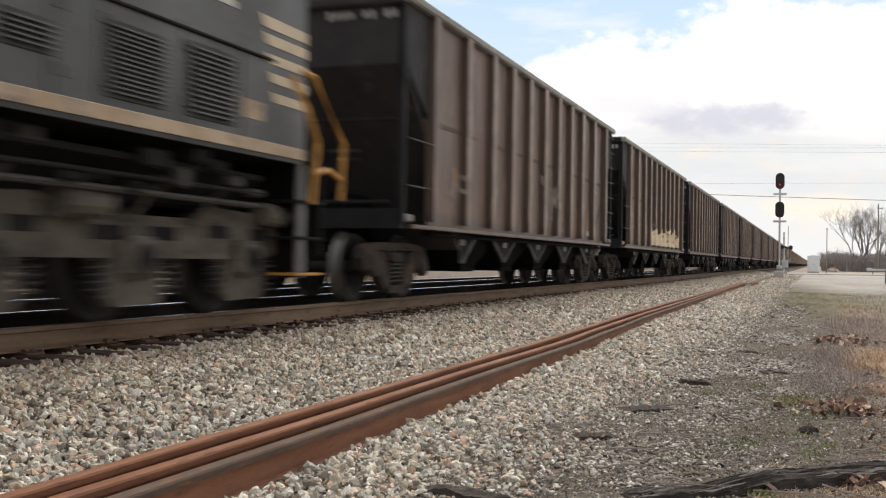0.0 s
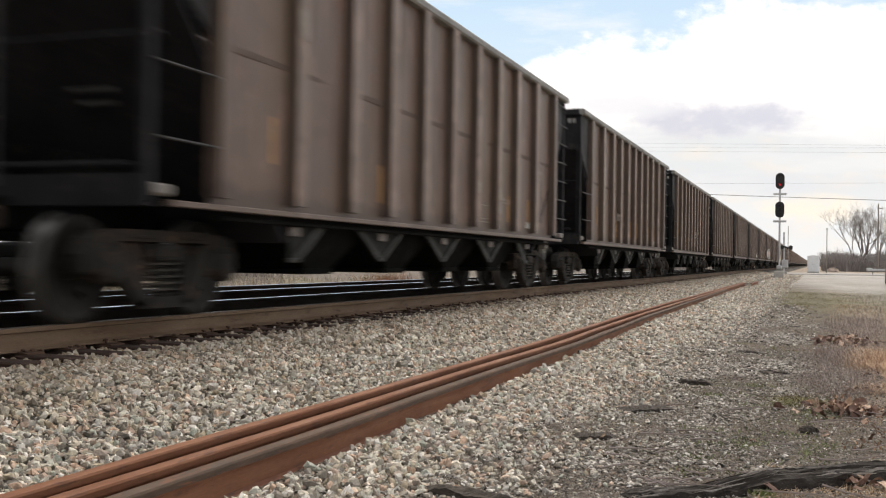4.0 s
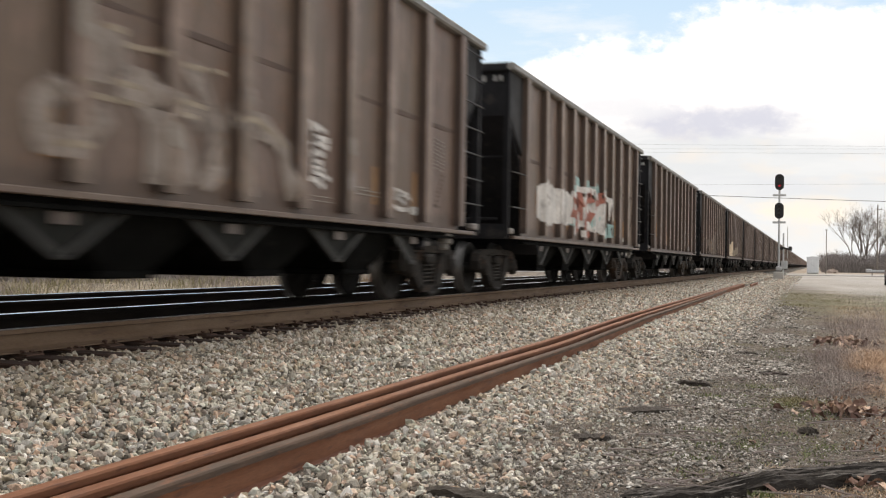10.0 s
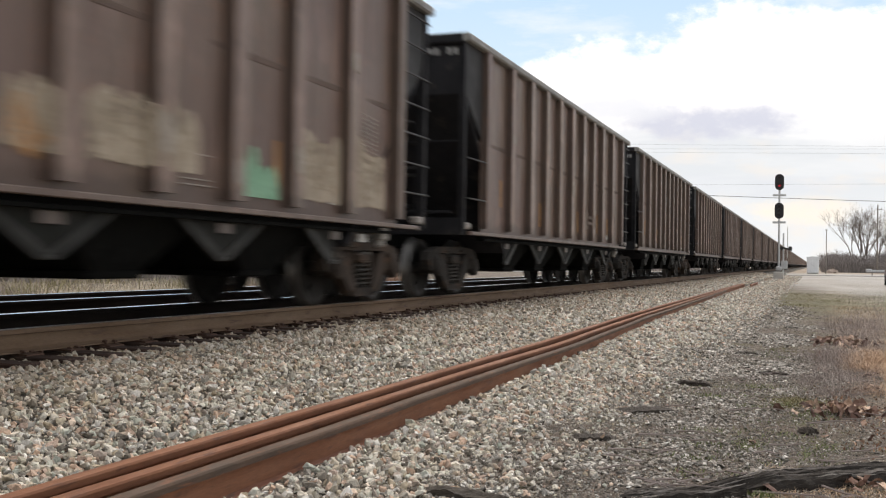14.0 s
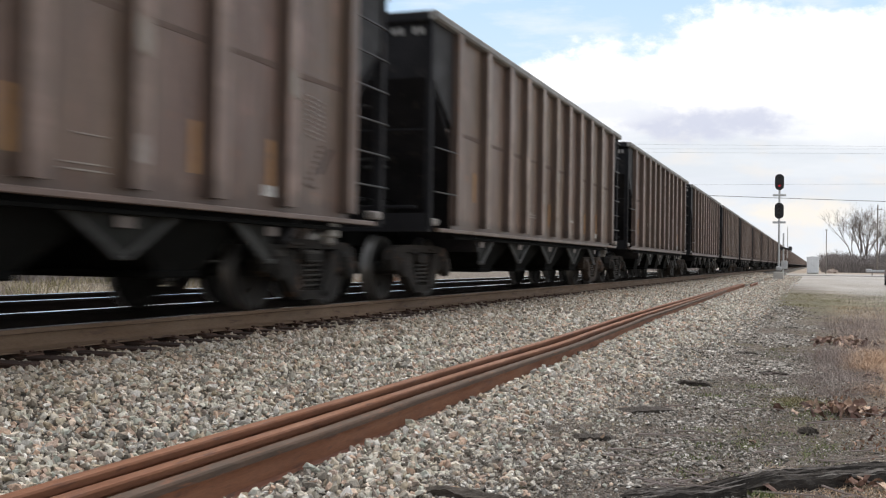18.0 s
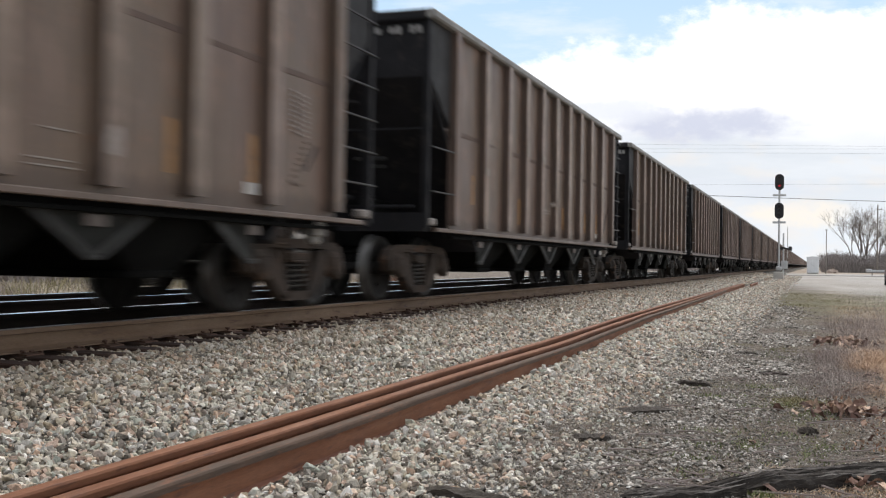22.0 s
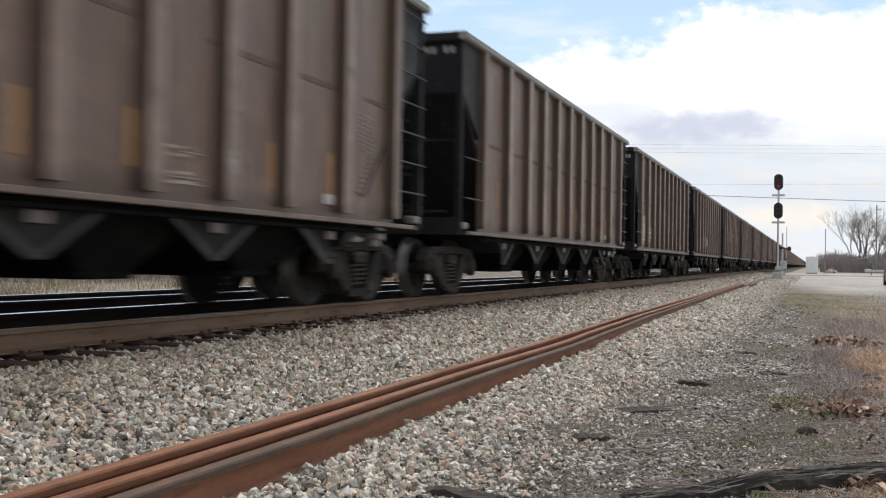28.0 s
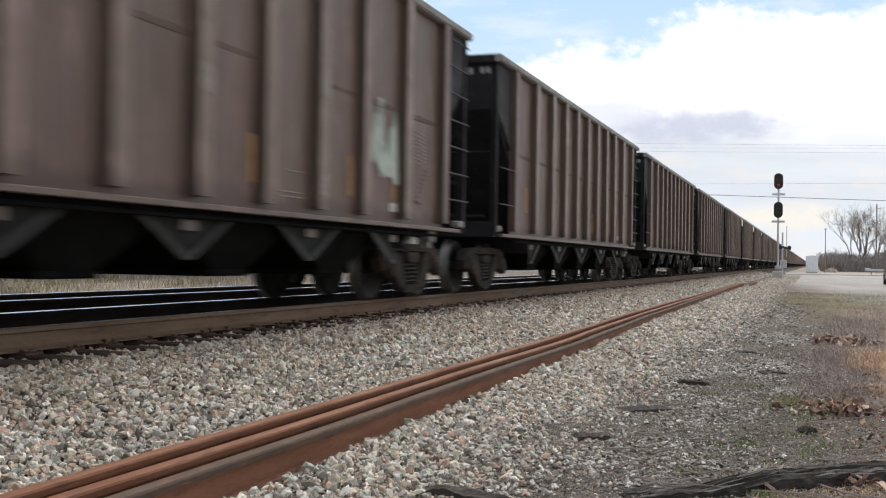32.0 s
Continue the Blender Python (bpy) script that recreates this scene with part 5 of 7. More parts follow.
spray(cars[10], M_GSILVER, [[(3.79, 1.81), (3.57, 1.62), (3.63, 1.39), (3.93, 1.39)], [(4.16, 2.3), (4.21, 1.88)], [(4.33, 2.32), (4.51, 1.98), (4.81, 1.96), (4.93, 1.82)], [(4.38, 1.89), (4.66, 1.89), (4.9, 1.67), (4.91, 1.16)], [(4.31, 1.68), (4.12, 1.48), (3.93, 1.21)], [(5.12, 2.2), (5.13, 1.85)], [(5.38, 2.23), (5.56, 2.06), (5.8, 1.74), (5.86, 1.38), (5.59, 1.21)], [(5.05, 1.83), (5.34, 1.88), (5.66, 1.72)], [(5.18, 1.66), (5.36, 1.44), (5.41, 1.19)], [(6.13, 2.12), (6.51, 1.99)], [(6.14, 1.86), (6.68, 1.85), (7.09, 1.67), (7.16, 1.32), (7.3, 1.1)], [(6.25, 1.79), (6.47, 1.44), (6.43, 1.16)]], 0.26, "thick silver letter outlines")
spray(cars[10], M_GTHIN, [[(3.85, 1.84), (4.11, 1.83)], [(4.04, 1.77), (4.74, 1.78)], [(3.75, 1.37), (4.06, 1.38), (4.18, 1.51)], [(4.37, 1.91), (4.7, 1.92), (4.82, 1.82)], [(4.51, 2.22), (4.96, 2.25)], [(4.26, 2.32), (4.5, 2.33)], [(5.21, 2.2), (5.93, 2.25)], [(5.05, 1.83), (5.22, 1.91), (5.61, 1.89)], [(5.1, 1.79), (5.48, 1.79)], [(6.09, 1.85), (6.51, 1.91), (6.91, 1.79), (7.09, 1.7)]], 0.06, "thin pale outline strokes", 2)
hatch(cars[10], 81, 7.48, 8.1, 1.35, 2.05, M_GWHITE, "white scrawl", 8, 0.07, -0.12, 2)
hatch(cars[10], 82, 9.75, 10.6, 1.24, 1.5, M_GWHITE, "white scrawl", 4, 0.06, -0.06, 2)
spray(cars[11], M_GWHITE, [[(1.0, 1.75), (2.5, 1.75), (4.5, 1.75), (6.5, 1.7), (7.6, 1.7)]], 0.9, "white letter ground")
spray(cars[11], M_GTEAL, [[(3.83, 2.15), (4.09, 2.15), (4.29, 2.16)], [(4.37, 2.34), (4.8, 2.38)], [(5.21, 2.45), (5.43, 2.34), (5.91, 2.41)], [(6.09, 2.28), (6.94, 2.41)], [(6.36, 2.17), (7.09, 2.38)], [(7.42, 2.5), (7.96, 2.3)], [(7.4, 1.51), (7.87, 1.32), (8.94, 1.47)], [(8.18, 1.47), (8.95, 1.31)], [(8.63, 2.19), (9.08, 1.86)], [(3.85, 1.52), (4.06, 1.39)], [(7.28, 1.78), (7.34, 1.65)], [(5.98, 1.53), (6.15, 1.53)]], 0.34, "pale teal letter shadows", 1)
spray(cars[11], M_GRED, [[(3.79, 1.94), (4.1, 1.98), (4.38, 2.14)], [(3.79, 1.7), (4.11, 1.65), (4.38, 1.87), (4.5, 2.1)], [(4.22, 1.45), (4.51, 1.77), (4.68, 2.1), (4.81, 2.21)], [(4.63, 1.75), (4.88, 2.01), (5.04, 2.15)], [(5.45, 1.97), (5.75, 2.17), (6.04, 2.27)], [(5.92, 2.24), (5.96, 2.01)], [(5.45, 1.7), (5.93, 1.71), (6.06, 1.63)], [(4.96, 1.46), (5.38, 1.51), (5.69, 1.61)], [(5.1, 1.34), (5.54, 1.29), (5.7, 1.16)], [(6.18, 1.95), (6.84, 2.1), (7.37, 2.24)], [(6.65, 1.91), (6.56, 1.59), (6.58, 1.23)], [(7.26, 2.22), (7.78, 2.16), (7.86, 1.61)], [(4.95, 1.97), (4.93, 1.54)], [(5.78, 1.27), (5.95, 1.13)], [(4.45, 1.6), (4.64, 1.29)]], 0.34, "brick red rounded letter shapes", 2)
spray(cars[11], M_GWHITE, [[(3.78, 2.09), (4.04, 2.05), (4.26, 2.07)], [(4.32, 2.26), (4.94, 2.25), (5.36, 2.21)], [(3.84, 1.8), (4.21, 1.79)], [(5.67, 2.29), (6, 2.33), (6.27, 2.16), (6.94, 2.22)], [(7.26, 2.33), (7.84, 2.25), (8.35, 2.21), (8.44, 1.67)], [(3.86, 1.29), (4.07, 1.22)], [(4.7, 1.64), (4.77, 1.35)], [(5.6, 1.86), (5.85, 1.82)], [(6.19, 1.77), (6.47, 1.63)], [(6.95, 1.9), (6.92, 1.47), (7.41, 1.29)], [(5.31, 1.5), (5.86, 1.46), (6.2, 1.35)], [(4.93, 1.24), (5.32, 1.25), (5.7, 1.12)], [(4.23, 1.35), (4.46, 1.34)]], 0.17, "white letter highlights", 3)
lobes(cars[13], 15, [(2.3, 3.1, 1.85, 1.9), (3.15, 3.85, 1.7, 1.9), (3.95, 5.05, 1.88, 1.97), (5.2, 5.75, 1.8, 1.95), (5.75, 7.2, 2.2, 2.18)], 1.14, M_GSMOKE, "silver grey letter shapes")
spray(cars[13], M_GTHIN, [[(3.3, 1.66), (3.62, 1.64)], [(3.95, 1.9), (4.3, 1.84), (4.5, 1.86)], [(4.95, 1.96), (5.2, 1.92)], [(4.1, 1.5), (4.35, 1.48)], [(4.5, 1.56), (4.85, 1.54)], [(5.1, 1.62), (5.35, 1.6)], [(4.8, 1.42), (5.3, 1.4)], [(5.6, 1.84), (5.9, 1.82)], [(6.2, 2.28), (6.5, 2.27)], [(6.75, 2.22), (7.1, 2.14)]], 0.04, "thin white highlights", 2)
hatch(cars[13], 38, 7.5, 8.0, 1.62, 2.0, M_GTHIN, "thin white scrawl", 5, 0.06, -0.05)
scribble(cars[13], 37, 3.4, 4.0, 1.5, 0.6, M_GORANGE, "thin orange smears", 0.08, 2)
lobes(cars[13], 16, [(8.62, 9.52, 2.0, 2.1), (9.74, 10.2, 1.96, 1.98), (10.2, 10.82, 2.04, 1.95), (11.05, 11.46, 1.98, 1.98), (11.46, 12.1, 1.8, 1.76)], 1.14, M_GCREAM, "cream block lettering shapes")
lobes(cars[13], 46, [(8.7, 9.45, 1.6, 1.8), (9.8, 10.7, 1.7, 1.5), (11.1, 12.0, 1.5, 1.6)], 1.14, M_GTHIN, "thin cream patches in the letters", True, 1)
block_row(cars[14], 18, 0.2, 3.6, 1.12, 2.2, M_GCREAM, "cream block letter shapes")
block_row(cars[14], 22, 0.4, 3.4, 1.12, 2.05, M_GCREAM, "cream block letter shapes", True, 1)
block_row(cars[14], 19, 3.7, 5.2, 1.12, 1.75, M_GTHIN, "thin cream block letter shapes", True)
lobes(cars[14], 47, [(5.65, 6.12, 1.75, 1.85), (6.48, 7.3, 1.85, 1.9), (7.4, 7.98, 1.98, 1.8)], 1.3, M_GTHIN, "thin cream letter shapes")
hatch(cars[14], 20, 6.5, 7.2, 1.3, 1.8, M_GTHIN, "thin cream scrawl", 5, 0.08, -0.05, 2)
scribble(cars[14], 83, 5.7, 6.1, 1.5, 0.5, M_GORANGE, "thin orange smears", 0.12, 2)
lobes(cars[14], 21, [(8.72, 9.0, 1.62, 1.66), (9.0, 9.4, 1.5, 1.45)], 1.14, M_GGREEN, "pale green letter shapes")
lobes(cars[14], 48, [(9.8, 10.25, 2.0, 1.9), (10.25, 10.82, 1.75, 2.0), (11.05, 11.5, 2.1, 2.0), (11.55, 12.1, 1.8, 1.9)], 1.2, M_GTHIN, "thin cream letter shapes")
hatch(cars[14], 49, 9.85, 10.7, 1.3, 1.9, M_GTHIN, "thin cream scrawl", 5, 0.08, -0.05, 2)
hatch(cars[14], 84, 11.2, 12.0, 1.25, 1.9, M_GTHIN, "thin cream scrawl", 5, 0.07, -0.05, 2)
hatch(cars[26], 22, 0.12, 0.5, 1.65, 2.0, M_GTHIN, "thin pale scrawl", 4, 0.08, -0.1)
hatch(cars[8], 85, 5.25, 5.9, 1.42, 1.92, M_GTHIN, "thin pale scrawl", 6, 0.10, -0.1)
spray(cars[28], M_GTHIN, [[(7.6, 1.50), (7.6, 1.20), (8.02, 1.22), (8.02, 1.52), (7.6, 1.50)], [(7.64, 1.28), (7.98, 1.30)], [(7.64, 1.43), (7.98, 1.45)]], 0.03, "thin white square outline", 0, False)
spray(cars[17], M_GWHITE, [[(7.72, 1.21), (8.24, 1.20)], [(7.74, 1.27), (8.22, 1.26)], [(7.8, 1.49), (8.2, 1.47)], [(7.9, 1.45), (7.9, 1.3)], [(8.1, 1.44), (8.1, 1.3)]], 0.02, "thin white stencil lines", 0, False)
hatch(cars[19], 42, 7.8, 8.15, 1.45, 1.52, M_GWHITE, "white scratches", 2, 0.02, -0.02)
hatch(cars[30], 24, 0.15, 1.3, 1.2, 2.15, M_GWHITE, "white letter strokes", 8, 0.05, -0.12)
block_row(cars[30], 28, 0.35, 1.2, 1.3, 2.2, M_GTHIN, "thin silver strokes", True)
hatch(cars[30], 25, 1.6, 2.6, 1.3, 1.8, M_GWHITE, "white scrawl", 4, 0.05, -0.08)
scribble(cars[31], 26, 4.6, 5.4, 1.75, 0.5, M_GTHIN, "thin pale scrawl", 0.09, 3)
scribble(cars[32], 27, 9.9, 10.9, 2.0, 1.1, M_GPALE, "pale grey-green spray patch", 0.12, 4)
for k in range(NEAR_CARS):
    if (k * 7) % 5 < 3:
        scribble(cars[k], 200 + k, 0.6 + (k * 3.7) % 8, 1.5 + (k * 3.7) % 8, 1.7, 0.6, M_GFAINT, "faint worn chalk scrawl", 0.07, 2)


M_RUSTRED = surface("dark red rust", (0.16, 0.064, 0.038), (0.265, 0.108, 0.06), 4.0, 0.8, spots=(0.07, 0.04, 0.03), stretch=(3, 0.5, 3))


for k, what in ((1, "cream block graffiti along its side"), (3, "faint grey graffiti"), (9, "faint silver graffiti"), (10, "large silver outlined graffiti"), (11, "brick red and teal graffiti"),
                (13, "cream and silver graffiti"), (14, "cream graffiti near its foot"), (26, "white spray drips"), (30, "white graffiti by its end"), (32, "a pale green spray patch")):
    tagged(cars[k], "weathered brown coal hopper car with " + what)


# ------------------------------------------------------------------ spare rails lying beside the line
LAY = (0.0, 4.0, 8.0, 12.6, 19.0, 26.0, 40.0, 60.0)      # along the line, where the loose rails bend


def lay_x(y, row):
    """Across the line: the middle of each of the three long loose rails."""
    return np.interp(y, LAY, ((-2.82, -2.855, -2.955, -3.055, -3.20, -3.26, -3.32, -3.38), (-2.63, -2.655, -2.735, -2.82, -2.98, -3.04, -3.14, -3.20), (-2.44, -2.46, -2.54, -2.62, -2.79, -2.86, -3.01, -3.12))[row])


def sunk(y):
    """How deep the loose rails have settled into the ballast."""
    return float(np.interp(y, (4.0, 8.0, 12.0, 30.0, 50.0), (-0.026, -0.048, -0.066, -0.060, -0.045)))


def spare_rail(row, y0, y1, z0, label, mats, seed, off=0.0):
    """A loose rail in its three rolled parts: head, web and foot."""
    ob = thing("spare_rail", label, "rail", group="spare rails beside the track")
    prof = rail_profile()
    half = len(prof) // 2
    ys = np.linspace(y0, y1, 90)
    for name, lo, hi, mat in (("rail_foot", 0, 3, mats[0]), ("rail_web", 3, 6, mats[1]), ("rail_head", 6, 9, mats[2])):
        ring = prof[lo:hi + 1] + prof[2 * half - 1 - hi:2 * half - lo]
        n = len(ring)
        g = Geo()
        g.v = [(float(lay_x(y, row)) + off + 0.006 * noise.noise((y * 0.4, seed, 0)) + px, y, z0 + sunk(y) + pz + 0.008 * noise.noise((y * 0.3, seed, 5))) for y in ys for px, pz in ring]
        for j in range(len(ys) - 1):
            g.f += [(j * n + i, j * n + (i + 1) % n, (j + 1) * n + (i + 1) % n, (j + 1) * n + i) for i in range(n)]
        g.f += [tuple(range(n))[::-1], tuple(range((len(ys) - 1) * n, len(ys) * n))]
        g.s = [0] * len(g.f)
        part(name, g, mat, ob)
    return ob


rails = [spare_rail(0, 1.2, 54.0, 0.0, "rusty orange-brown spare rail lying upright in ballast", (M_RUST, M_RUST, M_RUST), 1),
         spare_rail(1, 1.0, 53.0, 0.002, "rusty orange-brown spare rail beside another in ballast", (M_RUST, M_RUST, M_RUST), 2),
         spare_rail(2, 0.8, 39.0, 0.0, "rusty spare rail with a weathered grey head", (M_RUSTRED, M_RUST, M_RUSTGREY), 3)]
spare_rail(0, 50.0, 57.0, 0.03, "short rusty spare rail at the heap's far end", (M_RUST, M_RUST, M_RUST), 4, 0.62)
# old white paint marks across the loose rails
for ob, row, dx, z in ((rails[0], 0, 0.0, 0.107), (rails[1], 1, 0.0, 0.109), (rails[2], 2, 0.0, 0.107)):
    for y in (13.9, 14.4):
        part("paint_mark", Geo().box((float(lay_x(y, row)) + dx, y, z), (0.055, 0.10, 0.006)), M_SCRAPE, ob, "pale paint mark")


# ------------------------------------------------------------------ sky
def cloud_sky():
    """Broken bright cloud over pale blue, as a far backdrop; local units are 2500 m / 1813 a step."""
    n = Nodes("bright broken cloud")
    t = n.t
    m = n.m
    t.nodes.clear()
    out = t.nodes.new("ShaderNodeOutputMaterial")
    em = t.nodes.new("ShaderNodeEmission")
    t.links.new(em.outputs[0], out.inputs[0])
    k = 1813 / 2500
    v = n.coords((k, k, k))
    sep = n.node("ShaderNodeSeparateXYZ")
    n.link(v, sep.inputs[0])

    def math_(op, a, b, c=None):
        q = n.node("ShaderNodeMath", op=op)
        for i, x in enumerate((a, b, c)):
            if x is None:
                continue
            if isinstance(x, (int, float)):
                q.inputs[i].default_value = x
            else:
                n.link(x, q.inputs[i])
        return q.outputs[0]
    x, y = sep.outputs[0], sep.outputs[1]              # right, up from the view's middle
    warp = n.noise(n.coords((k / 150, k / 95, k / 150)), 1.0, 8, 0.62)
    puff = n.noise(n.coords((k / 45, k / 30, k / 45)), 1.0, 6, 0.6)
    # the cloud bank's upper edge rises to the right
    edge = math_("MULTIPLY_ADD", x, 0.26, 290.0)
    edge = math_("MINIMUM", edge, 436.0)
    d = math_("SUBTRACT", edge, y)
    d = math_("MULTIPLY_ADD", math_("SUBTRACT", warp, 0.5), 190.0, d)
    d = math_("MULTIPLY_ADD", math_("SUBTRACT", puff, 0.5), 60.0, d)
    bank = n.node("ShaderNodeMapRange")
    bank.interpolation_type = "SMOOTHSTEP"
    bank.inputs["From Min"].default_value, bank.inputs["From Max"].default_value = -14.0, 34.0
    n.link(d, bank.inputs["Value"])
    blue = n.ramp(math_("MULTIPLY_ADD", y, 1 / 700, 0.1), [(0.0, (0.86, 0.91, 0.97)), (0.45, (0.66, 0.83, 0.99)), (0.9, (0.46, 0.68, 0.97))])
    wisp = n.ramp(n.noise(n.coords((k / 260, k / 70, k / 260)), 1.0, 6, 0.6), [(0.5, 0.0), (0.72, 0.5)])
    blue = n.mix(wisp, blue, (0.97, 0.98, 1.0))
    white = n.ramp(n.noise(n.coords((k / 200, k / 80, k / 200)), 1.0, 6, 0.55), [(0.25, (1.0, 1.01, 1.05)), (0.5, (1.15, 1.15, 1.2))])
    grey = n.ramp(n.noise(n.coords((k / 330, k / 60, k / 330)), 1.0, 5, 0.55), [(0.40, 0.0), (0.58, 1.0)])
    low = n.node("ShaderNodeMapRange")
    low.inputs["From Min"].default_value, low.inputs["From Max"].default_value = 270.0, 170.0
    n.link(y, low.inputs["Value"])
    fade = n.node("ShaderNodeMapRange")
    fade.inputs["From Min"].default_value, fade.inputs["From Max"].default_value = 20.0, 120.0
    n.link(y, fade.inputs["Value"])
    gf = math_("MULTIPLY", grey, math_("MULTIPLY", low.outputs[0], fade.outputs[0]))
    white = n.mix(gf, white, (0.66, 0.71, 0.82))
    base = n.mix(math_("MULTIPLY", low.outputs[0], 0.85), white, (0.745, 0.80, 0.865))
    warm = n.ramp(n.noise(n.coords((k / 120, k / 50, k / 120)), 1.0, 3), [(0.5, 0.0), (0.75, 0.6)])
    base = n.mix(math_("MULTIPLY", warm, low.outputs[0]), base, (0.90, 0.84, 0.78))
    for cx, cy, rx, ry, tint, most in ((470, 222, 150, 34, (0.62, 0.66, 0.80), 0.9), (300, 250, 120, 26, (0.80, 0.84, 0.93), 0.8), (640, 66, 110, 26, (0.97, 0.90, 0.80), 0.8), (520, 110, 200, 22, (0.72, 0.77, 0.86), 0.5)):
        ex = math_("DIVIDE", math_("SUBTRACT", x, cx), rx)
        ey = math_("DIVIDE", math_("SUBTRACT", y, cy), ry)
        q = math_("ADD", math_("MULTIPLY", ex, ex), math_("MULTIPLY", ey, ey))
        q = math_("MULTIPLY_ADD", math_("SUBTRACT", warp, 0.5), 3.4, q)
        q = math_("MULTIPLY_ADD", math_("SUBTRACT", puff, 0.5), 1.6, q)
        mask = n.node("ShaderNodeMapRange")
        mask.interpolation_type = "SMOOTHSTEP"
        mask.inputs["From Min"].default_value, mask.inputs["From Max"].default_value = 1.3, 0.0
        mask.inputs["To Max"].default_value = most
        n.link(q, mask.inputs["Value"])
        base = n.mix(mask.outputs[0], base, tint)
    col = n.mix(bank.outputs[0], blue, base)
    n.link(col, em.inputs[0])
    em.inputs[1].default_value = 1.0
    return m


g = Geo().add([(-2600, -900, 0), (2600, -900, 0), (2600, 1300, 0), (-2600, 1300, 0)], [(0, 1, 2, 3)])
sky_sheet = thing("sky_backdrop", "pale blue sky with bright broken white cloud", "sky", kind="structure", data=g, material=cloud_sky())
SKY_POSE = view() @ Matrix.Translation((0, 0, -2500))
sky_sheet.matrix_basis = SKY_POSE


# ------------------------------------------------------------------ stones
def stone_shapes(n, rng, flat=0.62):
    """A few angular stones of 12 corners and 20 faces."""
    p = (1 + 5 ** 0.5) / 2
    v = np.array([(-1, p, 0), (1, p, 0), (-1, -p, 0), (1, -p, 0), (0, -1, p), (0, 1, p), (0, -1, -p), (0, 1, -p), (p, 0, -1), (p, 0, 1), (-p, 0, -1), (-p, 0, 1)], float)
    v /= np.linalg.norm(v[0])
    f = np.array([(0, 11, 5), (0, 5, 1), (0, 1, 7), (0, 7, 10), (0, 10, 11), (1, 5, 9), (5, 11, 4), (11, 10, 2), (10, 7, 6), (7, 1, 8), (3, 9, 4), (3, 4, 2), (3, 2, 6), (3, 6, 8), (3, 8, 9), (4, 9, 5), (2, 4, 11), (6, 2, 10), (8, 6, 7), (9, 8, 1)])
    out = []
    for _ in range(n):
        w = v * (0.72 + 0.5 * rng.random((12, 1))) * np.array([1.5, 0.95, flat]) * (0.85 + 0.3 * rng.random(3))
        # cut with a few planes, to give flat broken faces
        for _ in range(7):
            d = rng.normal(size=3)
            d /= np.linalg.norm(d)
            over = np.maximum(w @ d - rng.uniform(0.38, 0.62), 0)
            w = w - over[:, None] * d
        out.append(w)
    return out, f


def chip_shapes(n, rng, flat):
    """Small broken chips of 6 corners."""
    v = np.array([(1, 0, 0), (-1, 0, 0), (0, 1, 0), (0, -1, 0), (0, 0, 1), (0, 0, -1)], float)
    f = np.array([(0, 2, 4), (2, 1, 4), (1, 3, 4), (3, 0, 4), (2, 0, 5), (1, 2, 5), (3, 1, 5), (0, 3, 5)])
    return [v * np.array([1.2, 1.0, flat]) * (0.75 + 0.45 * rng.random((6, 1))) + rng.normal(0, 0.12, (6, 3)) * [1, 1, flat] for _ in range(n)], f


def pebble_shapes(n, rng, flat):
    """Worn bits of gravel: a six-sided top face over a wider six-sided foot."""
    a = np.arange(6) * math.pi / 3
    f = np.array([(0, 1, 2), (0, 2, 3), (0, 3, 4), (0, 4, 5)] + [q for i in range(6) for q in ((6 + i, 6 + (i + 1) % 6, (i + 1) % 6), (6 + i, (i + 1) % 6, i))])
    out = []
    for _ in range(n):
        r = 0.5 + 0.75 * rng.random(6)
        k = rng.uniform(0.45, 0.75)
        t = a + rng.normal(0, 0.2, 6)
        top = np.stack([1.2 * k * r * np.cos(t) + rng.normal(0, 0.1), k * r * np.sin(t) + rng.normal(0, 0.1), flat * (0.8 + 0.35 * rng.random(6))], 1)
        foot = np.stack([1.2 * r * np.cos(t), r * np.sin(t), flat * (-0.25 + 0.4 * rng.random(6))], 1)
        out.append(np.concatenate([top, foot]))
    return out, f


def turns(rng, n, tilt):
    """Random turns: any heading, limited tilt."""
    a, b, c = rng.uniform(0, 6.283, n), rng.normal(0, tilt, n), rng.normal(0, tilt, n)
    ca, sa, cb, sb, cc, sc = np.cos(a), np.sin(a), np.cos(b), np.sin(b), np.cos(c), np.sin(c)
    z = np.zeros(n)
    o = np.ones(n)
    rz = np.stack([ca, -sa, z, sa, ca, z, z, z, o], 1).reshape(n, 3, 3)
    rx = np.stack([o, z, z, z, cb, -sb, z, sb, cb], 1).reshape(n, 3, 3)
    ry = np.stack([cc, z, sc, z, o, z, -sc, z, cc], 1).reshape(n, 3, 3)
    return rz @ rx @ ry


def scatter_stones(name, label, xyz, size, material, seed, parent=None, tilt=0.7, flat=0.62, chips=None):
    rng = np.random.default_rng(seed)
    shapes, f = chips(14, rng, flat) if chips else stone_shapes(14, rng, flat)
    nv = len(shapes[0])
    n = len(xyz)
    pick = rng.integers(0, len(shapes), n)
    base = np.stack(shapes)[pick] * size[:, None, None]
    vs = np.einsum("nij,nkj->nki", turns(rng, n, tilt), base) + xyz[:, None, :]
    tris = (f[None] + (np.arange(n) * nv)[:, None, None]).reshape(-1, 3)
    me = bulk(name, vs.reshape(-1, 3), tris, material)
    ob = new(name, me)
    ob.parent = parent
    return tagged(ob, label, "" if parent else "gravel", kind="stuff")


